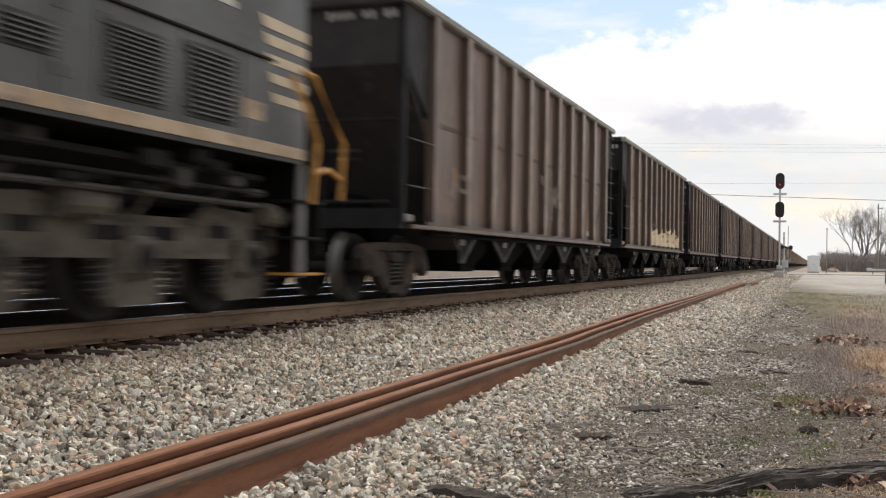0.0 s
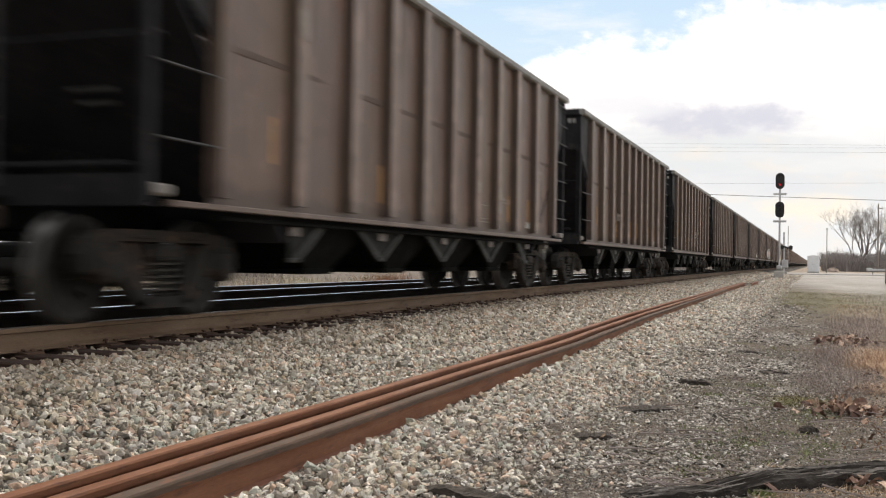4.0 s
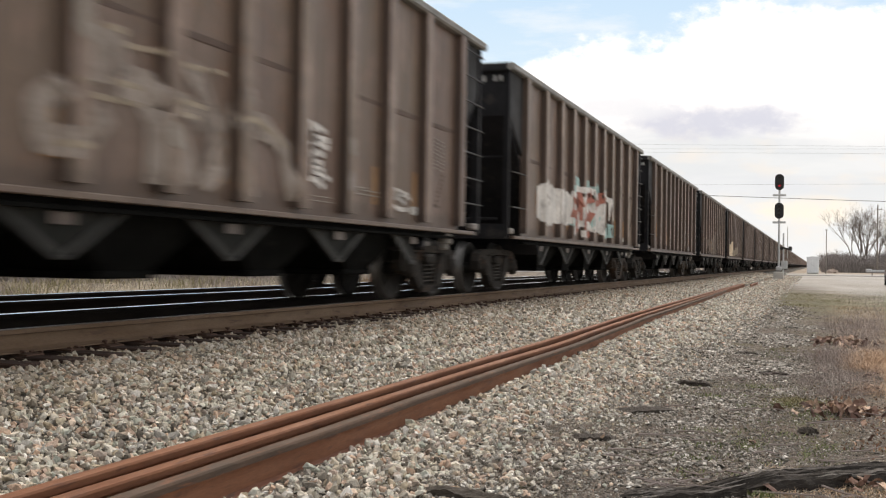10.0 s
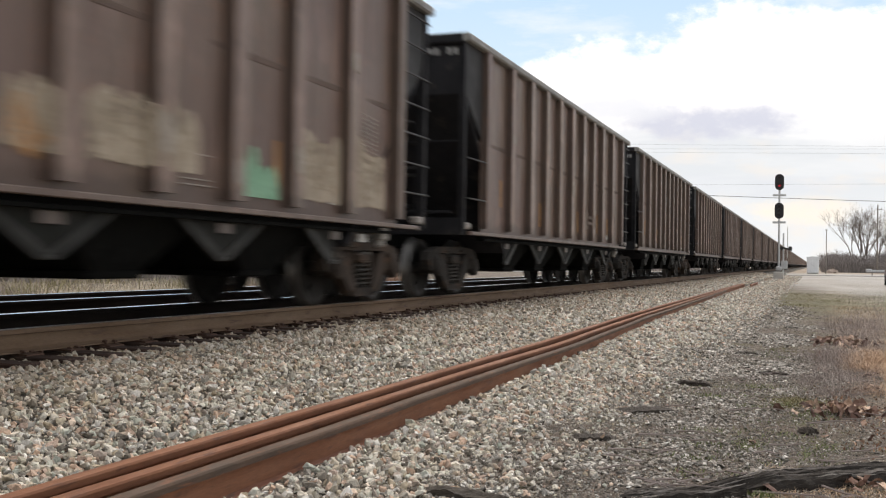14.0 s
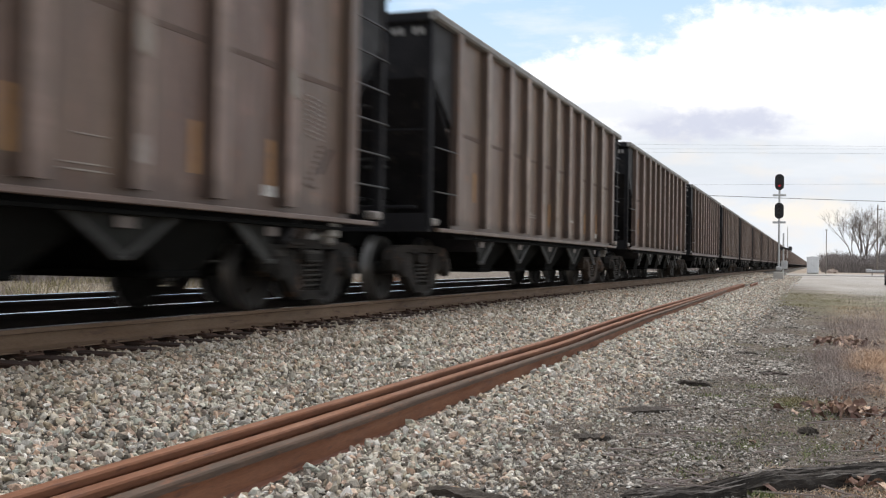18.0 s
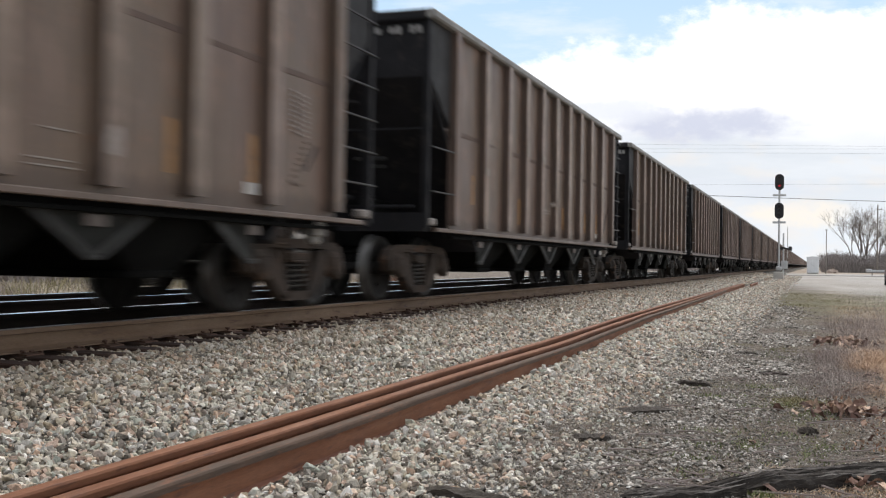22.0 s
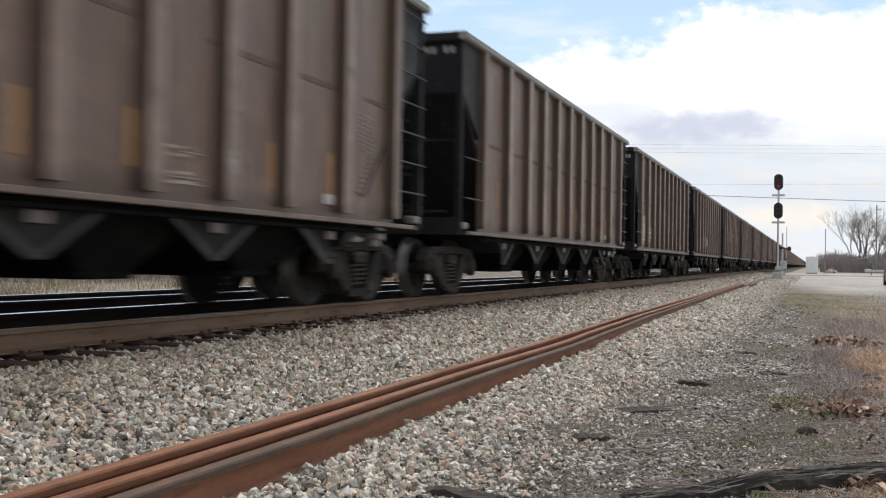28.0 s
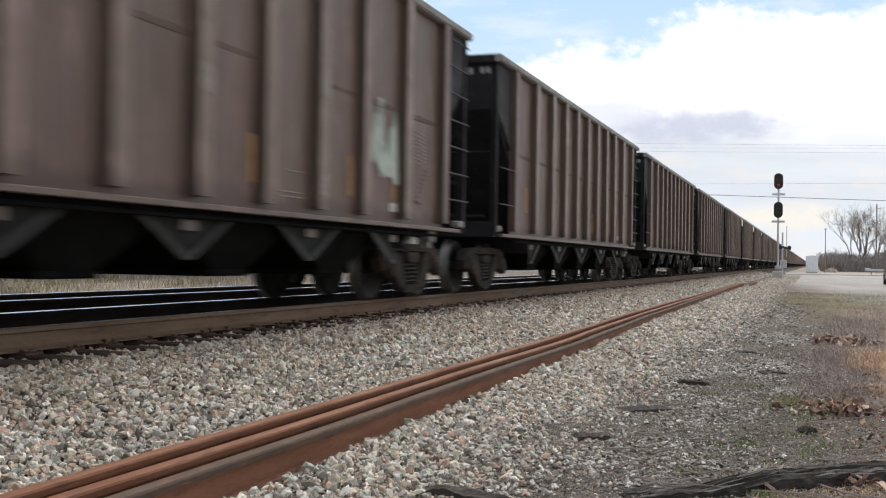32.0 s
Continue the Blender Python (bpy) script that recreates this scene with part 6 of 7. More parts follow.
BED_X = [TRACK + 0.6, TRACK + 1.45, TRACK + 1.9, TRACK + 2.35, TRACK + 2.8, TRACK + 3.2, 4.0]
BED_ZZ = [0.242, 0.242, 0.20, 0.122, 0.045, 0.0, 0.0]


def make_stones():
    rng = np.random.default_rng(3)
    pos, size = [], []
    for y0, y1, r, per in ((-9.0, 2.4, 0.040, 200), (2.4, 9.0, 0.0230, 1040), (9.0, 16.0, 0.029, 640), (16.0, 30.0, 0.030, 500), (30.0, 62.0, 0.029, 330), (62.0, 112.0, 0.05, 65)):
        n = int((y1 - y0) * 5.2 * per)
        x, y = rng.uniform(-6.0, -0.8, n), rng.uniform(y0, y1, n)
        keep = (x < -2.35) | (rng.random(n) < np.clip((-0.85 - x) / 1.0, 0, 1))
        keep &= ~((x > lay_x(y, 0) - 0.055) & (x < lay_x(y, 2) + 0.082) & (y > 0.9))
        ty = np.abs((y + 3.0) / 0.495 - np.round((y + 3.0) / 0.495)) * 0.495
        keep &= ~((x < -5.42) & (ty < 0.125))
        keep &= ~(x < -5.98)
        keep &= ~((x < -5.70) & (x > -5.99))
        x, y = x[keep], y[keep]
        z = np.interp(x, BED_X, BED_ZZ)
        s = r * (0.58 + 1.25 * rng.random(len(x)) ** 1.9)
        s = s * np.interp(x, [-2.3, -1.7, -0.9], [1.0, 0.85, 0.6])
        pos.append(np.stack([x, y, z - s * np.interp(x, [-2.3, -1.7, -1.0], [0.0, 0.15, 0.4]) + s * 0.18 + rng.uniform(-0.4, 0.3, len(x)) * s], 1))
        size.append(s)
    pos, size = np.concatenate(pos), np.concatenate(size)
    near = np.where((pos[:, 1] < 4.6) & (pos[:, 0] > -4.4) & (pos[:, 0] < -2.9) & (pos[:, 1] > 3.2))[0][:300]
    rest = np.ones(len(pos), bool)
    rest[near] = False
    far = rest & ((pos[:, 1] > 15.0) | (pos[:, 1] < 2.4))
    rest &= ~far
    scatter_stones("loose_ballast", "grey, tan and white crushed ballast stones", pos[rest], size[rest], M_STONE, 4, bed, 1.0)
    scatter_stones("loose_ballast", "grey, tan and white crushed ballast stones", pos[far], size[far] * 1.1, M_STONE, 14, bed, 1.0, 0.75, chip_shapes)
    shapes, f = stone_shapes(16, np.random.default_rng(8))
    meshes = [bulk("stone", w * 0.030, f, M_STONE_ONE) for w in shapes]
    rot = turns(np.random.default_rng(9), len(near), 0.7)
    for j, i in enumerate(near):
        part("stone", meshes[j % 16], None, bed, at=Matrix.Translation(pos[i]) @ Matrix(rot[j].tolist()).to_4x4())
    # finer grey gravel over the trodden ground, thin on the patches of bare dirt
    for name, n, y0, y1, lo, hi, shape, seed in (("loose_gravel", 52000, 3.7, 9.0, 0.0045, 0.0165, pebble_shapes, 5), ("loose_gravel", 64000, 9.0, 21.0, 0.011, 0.017, chip_shapes, 6), ("loose_gravel", 22000, 21.0, 42.0, 0.02, 0.022, chip_shapes, 7)):
        x, y = rng.uniform(-2.45, 1.2, n), y0 + (y1 - y0) * rng.random(n)
        bare = np.array([noise.noise((a * 1.1, b * 0.6, 2.0)) + 0.6 * noise.noise((a * 3.4, b * 1.9, 7.0)) for a, b in zip(x, y)])
        keep = rng.random(n) < np.clip(0.46 - 0.62 * (x + 0.85) + 2.0 * bare + np.interp(y, (5.0, 6.5, 8.5, 12.0, 16.0), (-0.28, -0.12, 0.15, 0.18, 0.0))
                                        - 0.8 * np.exp(-((x + 0.1) / 0.5) ** 2 - ((y - 6.2) / 1.2) ** 2) - 0.5 * np.exp(-((x + 0.78) / 0.22) ** 2 - ((y - 5.8) / 0.3) ** 2), 0.02, 1.0)
        keep &= x > lay_x(y, 2) + 0.09
        keep &= (rng.random(n) < np.clip((34 - y + (-x - 0.8) * 9) / 8, 0, 1))
        keep &= ~((x < -1.75) & (rng.random(n) < 0.7))
        keep &= ~((x > 0.2) & (rng.random(n) < np.clip((x - 0.15) * 1.6, 0, 0.95)))
        x, y = x[keep], y[keep]
        s = lo + hi * rng.random(len(x)) ** 2.6
        z = np.array([noise.noise((a * 0.8, b * 0.5, 0.0)) * 0.022 + noise.noise((a * 3.1, b * 3.1, 4.0)) * 0.014 for a, b in zip(x, y)])
        scatter_stones(name, "fine grey gravel trodden into cinder dirt", np.stack([x, y, z - 0.006 + s * 0.1], 1), s, M_GRIT, seed, ground, 0.35, 0.4, shape)


def make_grit():
    """Fine grit and cinder crumbs over the bare dirt."""
    rng = np.random.default_rng(41)
    n = 17000
    x, y = rng.uniform(-1.7, 0.7, n), 4.4 + 9.0 * rng.random(n) ** 1.5
    s = 0.0025 + 0.0055 * rng.random(n) ** 2 + 0.0003 * y
    z = np.array([noise.noise((a * 0.8, b * 0.5, 0.0)) * 0.022 + noise.noise((a * 3.1, b * 3.1, 4.0)) * 0.014 for a, b in zip(x, y)])
    scatter_stones("fine_grit", "fine grit and cinder crumbs on bare dirt", np.stack([x, y, z], 1), s, M_GRIT, 42, ground, 0.5, 0.6, chip_shapes)


def one_stone():
    n = Nodes("single ballast stone", 0.9)
    info = n.node("ShaderNodeObjectInfo")
    v = n.coords((1, 1, 1), jitter=True)
    col = n.ramp(info.outputs["Random"], STONES)
    n.color(n.mix(0.5, col, n.ramp(n.noise(v, 60, 4), [(0.25, 0.55), (0.75, 1.35)]), "MULTIPLY"))
    n.bump(n.noise(v, 90, 4), 0.3, 0.003)
    return n.m


M_STONE_ONE = one_stone()


# ------------------------------------------------------------------ weeds, leaves and wood on the ground
def blade_material(name, stops):
    n = Nodes(name, 0.85)
    gnode = n.node("ShaderNodeNewGeometry")
    n.color(n.ramp(gnode.outputs["Random Per Island"], stops))
    return n.m


M_STRAW = blade_material("dry straw", [(0.0, (0.34, 0.22, 0.13)), (0.5, (0.54, 0.38, 0.25)), (1.0, (0.70, 0.56, 0.41))])
M_STEM = blade_material("grey-brown weed stems", [(0.0, (0.17, 0.135, 0.12)), (0.5, (0.32, 0.265, 0.245)), (1.0, (0.50, 0.43, 0.40))])
M_GREEN = blade_material("young green weeds", [(0.0, (0.13, 0.16, 0.06)), (0.6, (0.20, 0.245, 0.10)), (1.0, (0.30, 0.29, 0.15))])
M_LEAF = blade_material("dead brown leaves", [(0.0, (0.16, 0.075, 0.045)), (0.5, (0.30, 0.15, 0.09)), (1.0, (0.46, 0.29, 0.18))])
M_OLDWOOD = surface("rotten grey-black timber", (0.022, 0.018, 0.015), (0.10, 0.085, 0.07), 5.0, 0.95, spots=(0.17, 0.15, 0.13), bump=0.9, stretch=(0.5, 7, 7))
M_PALEGRASS = blade_material("bleached dry grass", [(0.0, (0.42, 0.34, 0.24)), (0.5, (0.62, 0.53, 0.40)), (1.0, (0.80, 0.72, 0.58))])
M_TAN = blade_material("rusty tan grass", [(0.0, (0.38, 0.245, 0.16)), (0.5, (0.58, 0.41, 0.28)), (1.0, (0.74, 0.565, 0.42))])
M_OLIVE = blade_material("olive grass", [(0.0, (0.17, 0.15, 0.075)), (0.6, (0.24, 0.22, 0.11)), (1.0, (0.38, 0.31, 0.19))])


def splinter_wood():
    n = Nodes("weathered splinter wood", 0.95)
    info = n.node("ShaderNodeObjectInfo")
    v = n.coords((1, 1, 1), jitter=True)
    col = n.ramp(info.outputs["Random"], [(0.0, (0.03, 0.025, 0.021)), (0.4, (0.10, 0.086, 0.075)), (0.75, (0.22, 0.195, 0.175)), (1.0, (0.44, 0.40, 0.365))])
    n.color(n.mix(0.6, col, n.ramp(n.noise(v, 90, 4), [(0.3, 0.4), (0.7, 1.3)]), "MULTIPLY"))
    n.bump(n.noise(v, 120, 3), 0.5, 0.002)
    return n.m


M_SPLINTER = splinter_wood()
M_CHUNK = surface("damp dark rotten wood", (0.03, 0.024, 0.02), (0.085, 0.07, 0.058), 8.0, 0.95, spots=(0.14, 0.12, 0.10), bump=1.0, stretch=(2, 7, 7))
M_ROT = surface("black rotten heartwood", (0.010, 0.008, 0.007), (0.055, 0.046, 0.039), 16.0, 0.97, spots=(0.10, 0.085, 0.072), bump=1.0, stretch=(1, 1, 5))


def blades(name, label, xy, height, width, lean, material, seed, parent_z=0.0):
    """Grass or stems: bent slips of three faces, one island each."""
    rng = np.random.default_rng(seed)
    n = len(xy)
    h = height * (0.45 + 0.75 * rng.random(n))
    a = rng.uniform(0, 6.283, n)
    d = np.stack([np.cos(a), np.sin(a), np.zeros(n)], 1)
    w = np.stack([-np.sin(a + 0.6), np.cos(a + 0.6), np.zeros(n)], 1) * (width * (0.6 + 0.8 * rng.random(n)))[:, None]
    b = np.stack([xy[:, 0], xy[:, 1], np.full(n, parent_z - 0.02)], 1)
    l = lean * rng.random(n) * h
    up = np.array([0, 0, 1.0])
    m1 = b + up * (h * 0.55)[:, None] + d * (l * 0.35)[:, None]
    tip = b + up * h[:, None] + d * l[:, None]
    vs = np.stack([b - w, b + w, m1 - w * 0.7, m1 + w * 0.7, tip], 1).reshape(-1, 3)
    f = np.array([(0, 1, 3), (0, 3, 2), (2, 3, 4)])
    tris = (f[None] + (np.arange(n) * 5)[:, None, None]).reshape(-1, 3)
    return thing(name, label, "grass", kind="stuff", data=bulk(name, vs, tris, material))


def clumped(rng, n, x0, x1, y0, y1, clumps, spread):
    c = np.stack([rng.uniform(x0, x1, clumps), rng.uniform(y0, y1, clumps)], 1)
    p = c[rng.integers(0, clumps, n)] + rng.normal(0, spread, (n, 2))
    return p[(p[:, 0] > x0 - 0.15)]


def make_weeds():
    rng = np.random.default_rng(11)
    blades("dry_grass", "wispy tan dry grass along the verge", clumped(rng, 4200, 0.60, 2.8, 9.0, 30, 90, 0.24), 0.09, 0.0018, 2.8, M_STRAW, 1)
    blades("dry_grass", "matted dry straw at the verge's edge", clumped(rng, 9000, 0.35, 2.2, 7.0, 30, 190, 0.26), 0.05, 0.0022, 2.8, M_STRAW, 2)
    blades("weed_stems", "leafless grey-brown weed stems", clumped(rng, 1600, 0.45, 2.4, 10.5, 28, 60, 0.22), 0.20, 0.0013, 1.6, M_STEM, 3)
    blades("low_weeds", "sparse young green weeds in gravel", clumped(rng, 1900, -0.75, 0.15, 5.0, 9.6, 26, 0.07), 0.032, 0.004, 1.6, M_GREEN, 4)
    blades("low_weeds", "tiny scattered green weeds in gravel", clumped(rng, 3000, -0.8, 0.3, 5.0, 17, 26, 0.22), 0.018, 0.0035, 1.6, M_GREEN, 14)
    blades("low_weeds", "thin green grass by the gravel lot", clumped(rng, 4200, -0.7, 1.2, 27, 44, 22, 0.7), 0.03, 0.009, 2.6, M_OLIVE, 5)
    blades("low_weeds", "bright green weed tuft beside the old timber", np.stack([rng.normal(-0.20, 0.03, 80), rng.normal(4.99, 0.03, 80)], 1), 0.042, 0.006, 1.6, M_GREEN, 6)
    blades("dry_grass", "pale dry grass across the tracks", clumped(rng, 4200, -22.0, -14.2, 6, 40, 90, 0.45), 0.24, 0.007, 1.8, M_PALEGRASS, 7)
    blades("weed_stems", "grey-brown weeds across the tracks", clumped(rng, 2600, -26.0, -15.0, 6, 40, 60, 0.6), 0.55, 0.006, 0.9, M_STEM, 8)
    blades("low_weeds", "dull green scrub across the tracks", clumped(rng, 2600, -27.0, -17.0, 8, 42, 30, 0.6), 0.40, 0.010, 1.4, M_OLIVE, 16)
    blades("dry_grass", "tuft of rusty orange grass across the tracks", np.stack([rng.normal(-15.2, 0.35, 700), rng.normal(36.0, 1.0, 700)], 1), 0.6, 0.007, 1.3, M_LEAF, 17)
    blades("weed_stems", "thin dry weeds beside the gravel lot", clumped(rng, 1300, 0.9, 3.4, 18, 40, 40, 0.4), 0.26, 0.0022, 1.8, M_STEM, 9)
    blades("weed_stems", "tangled grey-brown brush at the verge", clumped(rng, 7000, 0.25, 1.7, 12.5, 22, 46, 0.22), 0.15, 0.0016, 2.6, M_STEM, 10)
    blades("weed_stems", "thin upright weed stalks at the verge", clumped(rng, 260, 0.3, 1.8, 11, 24, 30, 0.15), 0.32, 0.0016, 0.5, M_STEM, 18)
    blades("weed_stems", "low tangled grey weeds at the gravel's edge", clumped(rng, 6500, -0.02, 0.55, 8.9, 13.5, 60, 0.14), 0.12, 0.0011, 2.4, M_STEM, 15)
    blades("dry_grass", "rusty tan dry grass among dead leaves", clumped(rng, 9000, 0.46, 1.2, 8.8, 13.8, 44, 0.11), 0.085, 0.0022, 2.8, M_TAN, 12)
    blades("dry_grass", "thick clump of matted tan grass", clumped(rng, 9000, 0.45, 1.3, 11.2, 13.6, 26, 0.12), 0.13, 0.0026, 2.2, M_TAN, 22)
    blades("leaf_litter", "small brown leaf and stem litter", clumped(rng, 3400, 0.12, 1.2, 5.3, 16, 80, 0.16), 0.03, 0.009, 2.5, M_LEAF, 13)
    # green tufts and moss in the trodden dirt
    for i, (x, y, sx, sy, n) in enumerate(((-0.345, 6.32, 0.05, 0.07, 130), (-0.20, 5.84, 0.04, 0.05, 60), (0.05, 6.50, 0.06, 0.08, 90), (-0.48, 7.6, 0.06, 0.12, 90), (-0.59, 5.45, 0.05, 0.05, 90), (-0.36, 5.5, 0.05, 0.04, 60), (-0.02, 7.7, 0.06, 0.14, 80), (-0.30, 6.9, 0.2, 0.3, 120), (-1.0, 9.3, 0.2, 0.25, 120), (-0.7, 8.1, 0.15, 0.3, 90))):
        blades("low_weeds", "small green weed tuft in trodden dirt", np.stack([rng.normal(x, sx, n), rng.normal(y, sy, n)], 1), 0.026, 0.0042, 1.9, M_GREEN, 50 + i)
    blades("moss", "low olive moss and grass on the dirt", np.stack([rng.normal(-0.10, 0.13, 2600), rng.normal(8.55, 0.22, 2600)], 1), 0.020, 0.0045, 2.2, M_OLIVE, 71)
    blades("moss", "low olive moss and grass on the dirt", np.stack([rng.normal(-0.10, 0.28, 1800), rng.normal(14.6, 0.5, 1800)], 1), 0.018, 0.006, 2.2, M_OLIVE, 72)
    blades("dry_grass", "tan straw litter beside the old timber", np.stack([rng.uniform(-0.25, 0.6, 4200), rng.uniform(4.7, 5.75, 4200)], 1), 0.034, 0.0026, 3.0, M_STRAW, 73)
    # dead leaves
    leaf = []
    for k in range(5):
        r = random.Random(k)
        out_ = []
        for i in range(12):
            a = 6.283 * i / 12
            rad = 0.024 * (1.0 + 0.5 * abs(math.cos(a))) * (0.88 if i % 2 else 1.06) * r.uniform(0.85, 1.15)
            out_.append((rad * math.cos(a), rad * math.sin(a) * 0.75))
        top = [(x, y, 0.02 * math.sin(x * 60 + k) * 0.6 + 0.5 * y * y * 14) for x, y in out_]
        q = Geo().add([(0, 0, 0.004)] + top, [(0, i + 1, (i + 1) % 12 + 1) for i in range(12)])
        q.add([(0, 0, 0.001)] + [(x, y, z - 0.003) for x, y, z in top], [(0, (i + 1) % 12 + 1, i + 1) for i in range(12)])
        leaf.append(q.mesh("dead_leaf", M_LEAF1))
    r = random.Random(77)
    spots = [(0.45, 8.0, 0.18, 16), (0.45, 6.9, 0.25, 14), (0.30, 5.35, 0.10, 14), (-0.2, 5.3, 0.5, 5), (0.48, 9.6, 0.16, 22), (0.62, 10.6, 0.2, 14), (0.7, 13.9, 0.25, 14), (-1.1, 6.4, 0.7, 3)]
    for x, y, s, n in spots:
        for _ in range(n):
            o = thing("dead_leaf", "curled dead brown leaf lying on gravel", "leaf", group="fallen leaves",
                      at=pose(x + r.gauss(0, s), y + r.gauss(0, s), 0.022 + r.random() * 0.02, r.uniform(-35, 35), r.uniform(-35, 35), r.uniform(0, 360)), data=leaf[r.randrange(5)])
            k = r.uniform(0.4, 1.05)
            o.scale = (k, k, k)
    # two drifts of larger leaves against the brush
    for x, y, sx, sy, n, top, k0, k1 in ((0.20, 8.05, 0.15, 0.15, 70, 0.075, 0.6, 1.7), (0.42, 14.95, 0.22, 0.30, 44, 0.10, 1.1, 2.3)):
        for _ in range(n):
            u, v = r.gauss(0, 1), r.gauss(0, 1)
            z = 0.022 + top * r.random() * math.exp(-0.5 * (u * u + v * v))
            o = thing("dead_leaf", "curled dead brown leaf in a leaf drift", "leaf", group="fallen leaves",
                      at=pose(x + sx * u, y + sy * v, z, r.uniform(-55, 55), r.uniform(-55, 55), r.uniform(0, 360)), data=leaf[r.randrange(5)])
            k = r.uniform(k0, k1)
            o.scale = (k, k, k)
    thing("weed_stalk", "single dry leafless weed stalk", "weed", data=Geo().tube([(0.30, 9.2, -0.02), (0.305, 9.22, 0.14), (0.275, 9.2, 0.29)], 0.004, 5, r2=0.002), material=M_STEM)


def leaf_material():
    n = Nodes("curled dead leaf", 0.8)
    info = n.node("ShaderNodeObjectInfo")
    v = n.coords((1, 1, 1), jitter=True)
    col = n.ramp(info.outputs["Random"], [(0.0, (0.10, 0.055, 0.045)), (0.45, (0.24, 0.14, 0.105)), (0.75, (0.46, 0.31, 0.235)), (1.0, (0.80, 0.60, 0.46))])
    n.color(n.mix(0.5, col, n.ramp(n.noise(v, 70, 3), [(0.3, 0.5), (0.7, 1.2)]), "MULTIPLY"))
    return n.m


M_LEAF1 = leaf_material()


def timber(name, label, category, a, b, w, h, seed, splits=5):
    """A rotten timber: long split strips of uneven height, one above the other."""
    a, b = Vector(a), Vector(b)
    d = b - a
    n = 36
    g = Geo()
    side = Vector((-d.y, d.x, 0)).normalized()
    prof = []
    for s in range(splits + 1):
        prof.append(-w / 2 + w * s / splits)
    rows = []
    for i in range(n + 1):
        t = i / n
        c = a + d * t
        row = [c + side * (-w / 2) + Vector((0, 0, -0.03))]
        for s, off in enumerate(prof):
            ragged = 0.35 * h * noise.noise((t * 5, s * 3.7, seed)) + 0.25 * h * noise.noise((t * 22, s * 9.1, seed + 3))
            groove = -0.3 * h if s % 2 else 0.0
            edge = (-0.35 * h if s in (0, splits) else 0.0) - h * max(0, 1 - 5 * min(t, 1 - t))
            row.append(c + side * (off + 0.02 * noise.noise((t * 7, s, seed + 8))) + Vector((0, 0, h + ragged + groove + edge)))
        row.append(c + side * (w / 2) + Vector((0, 0, -0.03)))
        rows.append(row)
    m = len(rows[0])
    for r in rows:
        g.v += [tuple(p) for p in r]
    for i in range(n):
        g.f += [(i * m + j, i * m + j + 1, (i + 1) * m + j + 1, (i + 1) * m + j) for j in range(m - 1)]
    g.f += [tuple(range(m)), tuple(range(n * m, n * m + m))[::-1]]
    g.s = [0] * len(g.f)
    return thing(name, label, category, data=g, material=M_OLDWOOD if name == "wood_scrap" else M_CHUNK)


make_weeds()


def old_tie():
    """Half-buried rotten tie: a dark broken core under long split splinters."""
    a, b = Vector((-0.78, 4.70, 0.0)), Vector((1.27, 6.44, 0.0))
    way = (b - a).normalized()
    side = Vector((-way.y, way.x, 0))
    length = (b - a).length
    o = thing("old_tie", "rotten split grey-black railway tie sunk in dirt", "tie")

    def high(t):
        """The top's height along the tie: broken low at the open end."""
        return 0.006 + 0.052 * min(1.0, max(0.0, (t - 0.13) / 0.17)) + 0.012 * noise.noise((t * 9, 1.0, 0))
    g = Geo()
    n, cols = 150, (-0.10, -0.095, -0.09, -0.055, -0.02, 0.025, 0.06, 0.09, 0.095)
    for i in range(n + 1):
        t = i / n
        for j, off in enumerate(cols):
            z = -0.05 if j in (0, 8) else 0.02 if j in (1,) else high(t) - 0.012
            w = Vector((noise.noise((t * 34, j * 2.3, 4)), noise.noise((t * 30, j * 2.3, 9)), noise.noise((t * 44, j * 3.1, 2)))) * 0.018
            g.v.append(tuple(a + way * (length * t) + side * off + Vector((0, 0, z)) + w))
    m = len(cols)
    for i in range(n):
        g.f += [(i * m + j, i * m + j + 1, (i + 1) * m + j + 1, (i + 1) * m + j)[::-1] for j in range(m - 1)]
    g.f += [tuple(range(m)), tuple(range(n * m, n * m + m))[::-1]]
    g.s = [0] * len(g.f)
    part("core", g, M_ROT, o, "black rotten core")
    r = random.Random(21)
    for k in range(240):
        t0 = r.uniform(-0.02, 0.9)
        l = r.uniform(0.07, 0.36)
        off = r.triangular(-0.098, 0.095, 0.06)
        w, h = r.uniform(0.002, 0.0055), r.uniform(0.002, 0.008)
        turn = r.gauss(0, 0.07)
        g = Geo()
        q = 7
        lift = r.uniform(0.0, 0.016)
        for i in range(q + 1):
            u = i / q
            t = t0 + l * u / length
            taper = min(1.0, 0.12 + 3.0 * min(u, 1 - u))
            c = a + way * (length * t) + side * (off + turn * l * u + 0.006 * noise.noise((u * 3, k, 1))) + Vector((0, 0, high(min(max(t, 0), 1)) - 0.006 + lift * (1 if off > -0.1 else -2) + 0.008 * noise.noise((u * 4, k, 5))))
            for dx, dz in ((-1, -0.6), (-0.5, 1.0), (0.6, 0.8), (1, -0.6)):
                g.v.append(tuple(c + side * (dx * w * taper) + Vector((0, 0, dz * h * taper))))
        for i in range(q):
            g.f += [(i * 4 + j, (i + 1) * 4 + j, (i + 1) * 4 + (j + 1) % 4, i * 4 + (j + 1) % 4) for j in range(4)]
        g.f += [(0, 1, 2, 3), (q * 4 + 3, q * 4 + 2, q * 4 + 1, q * 4)]
        g.s = [0] * len(g.f)
        part("splinter", g, M_SPLINTER, o)


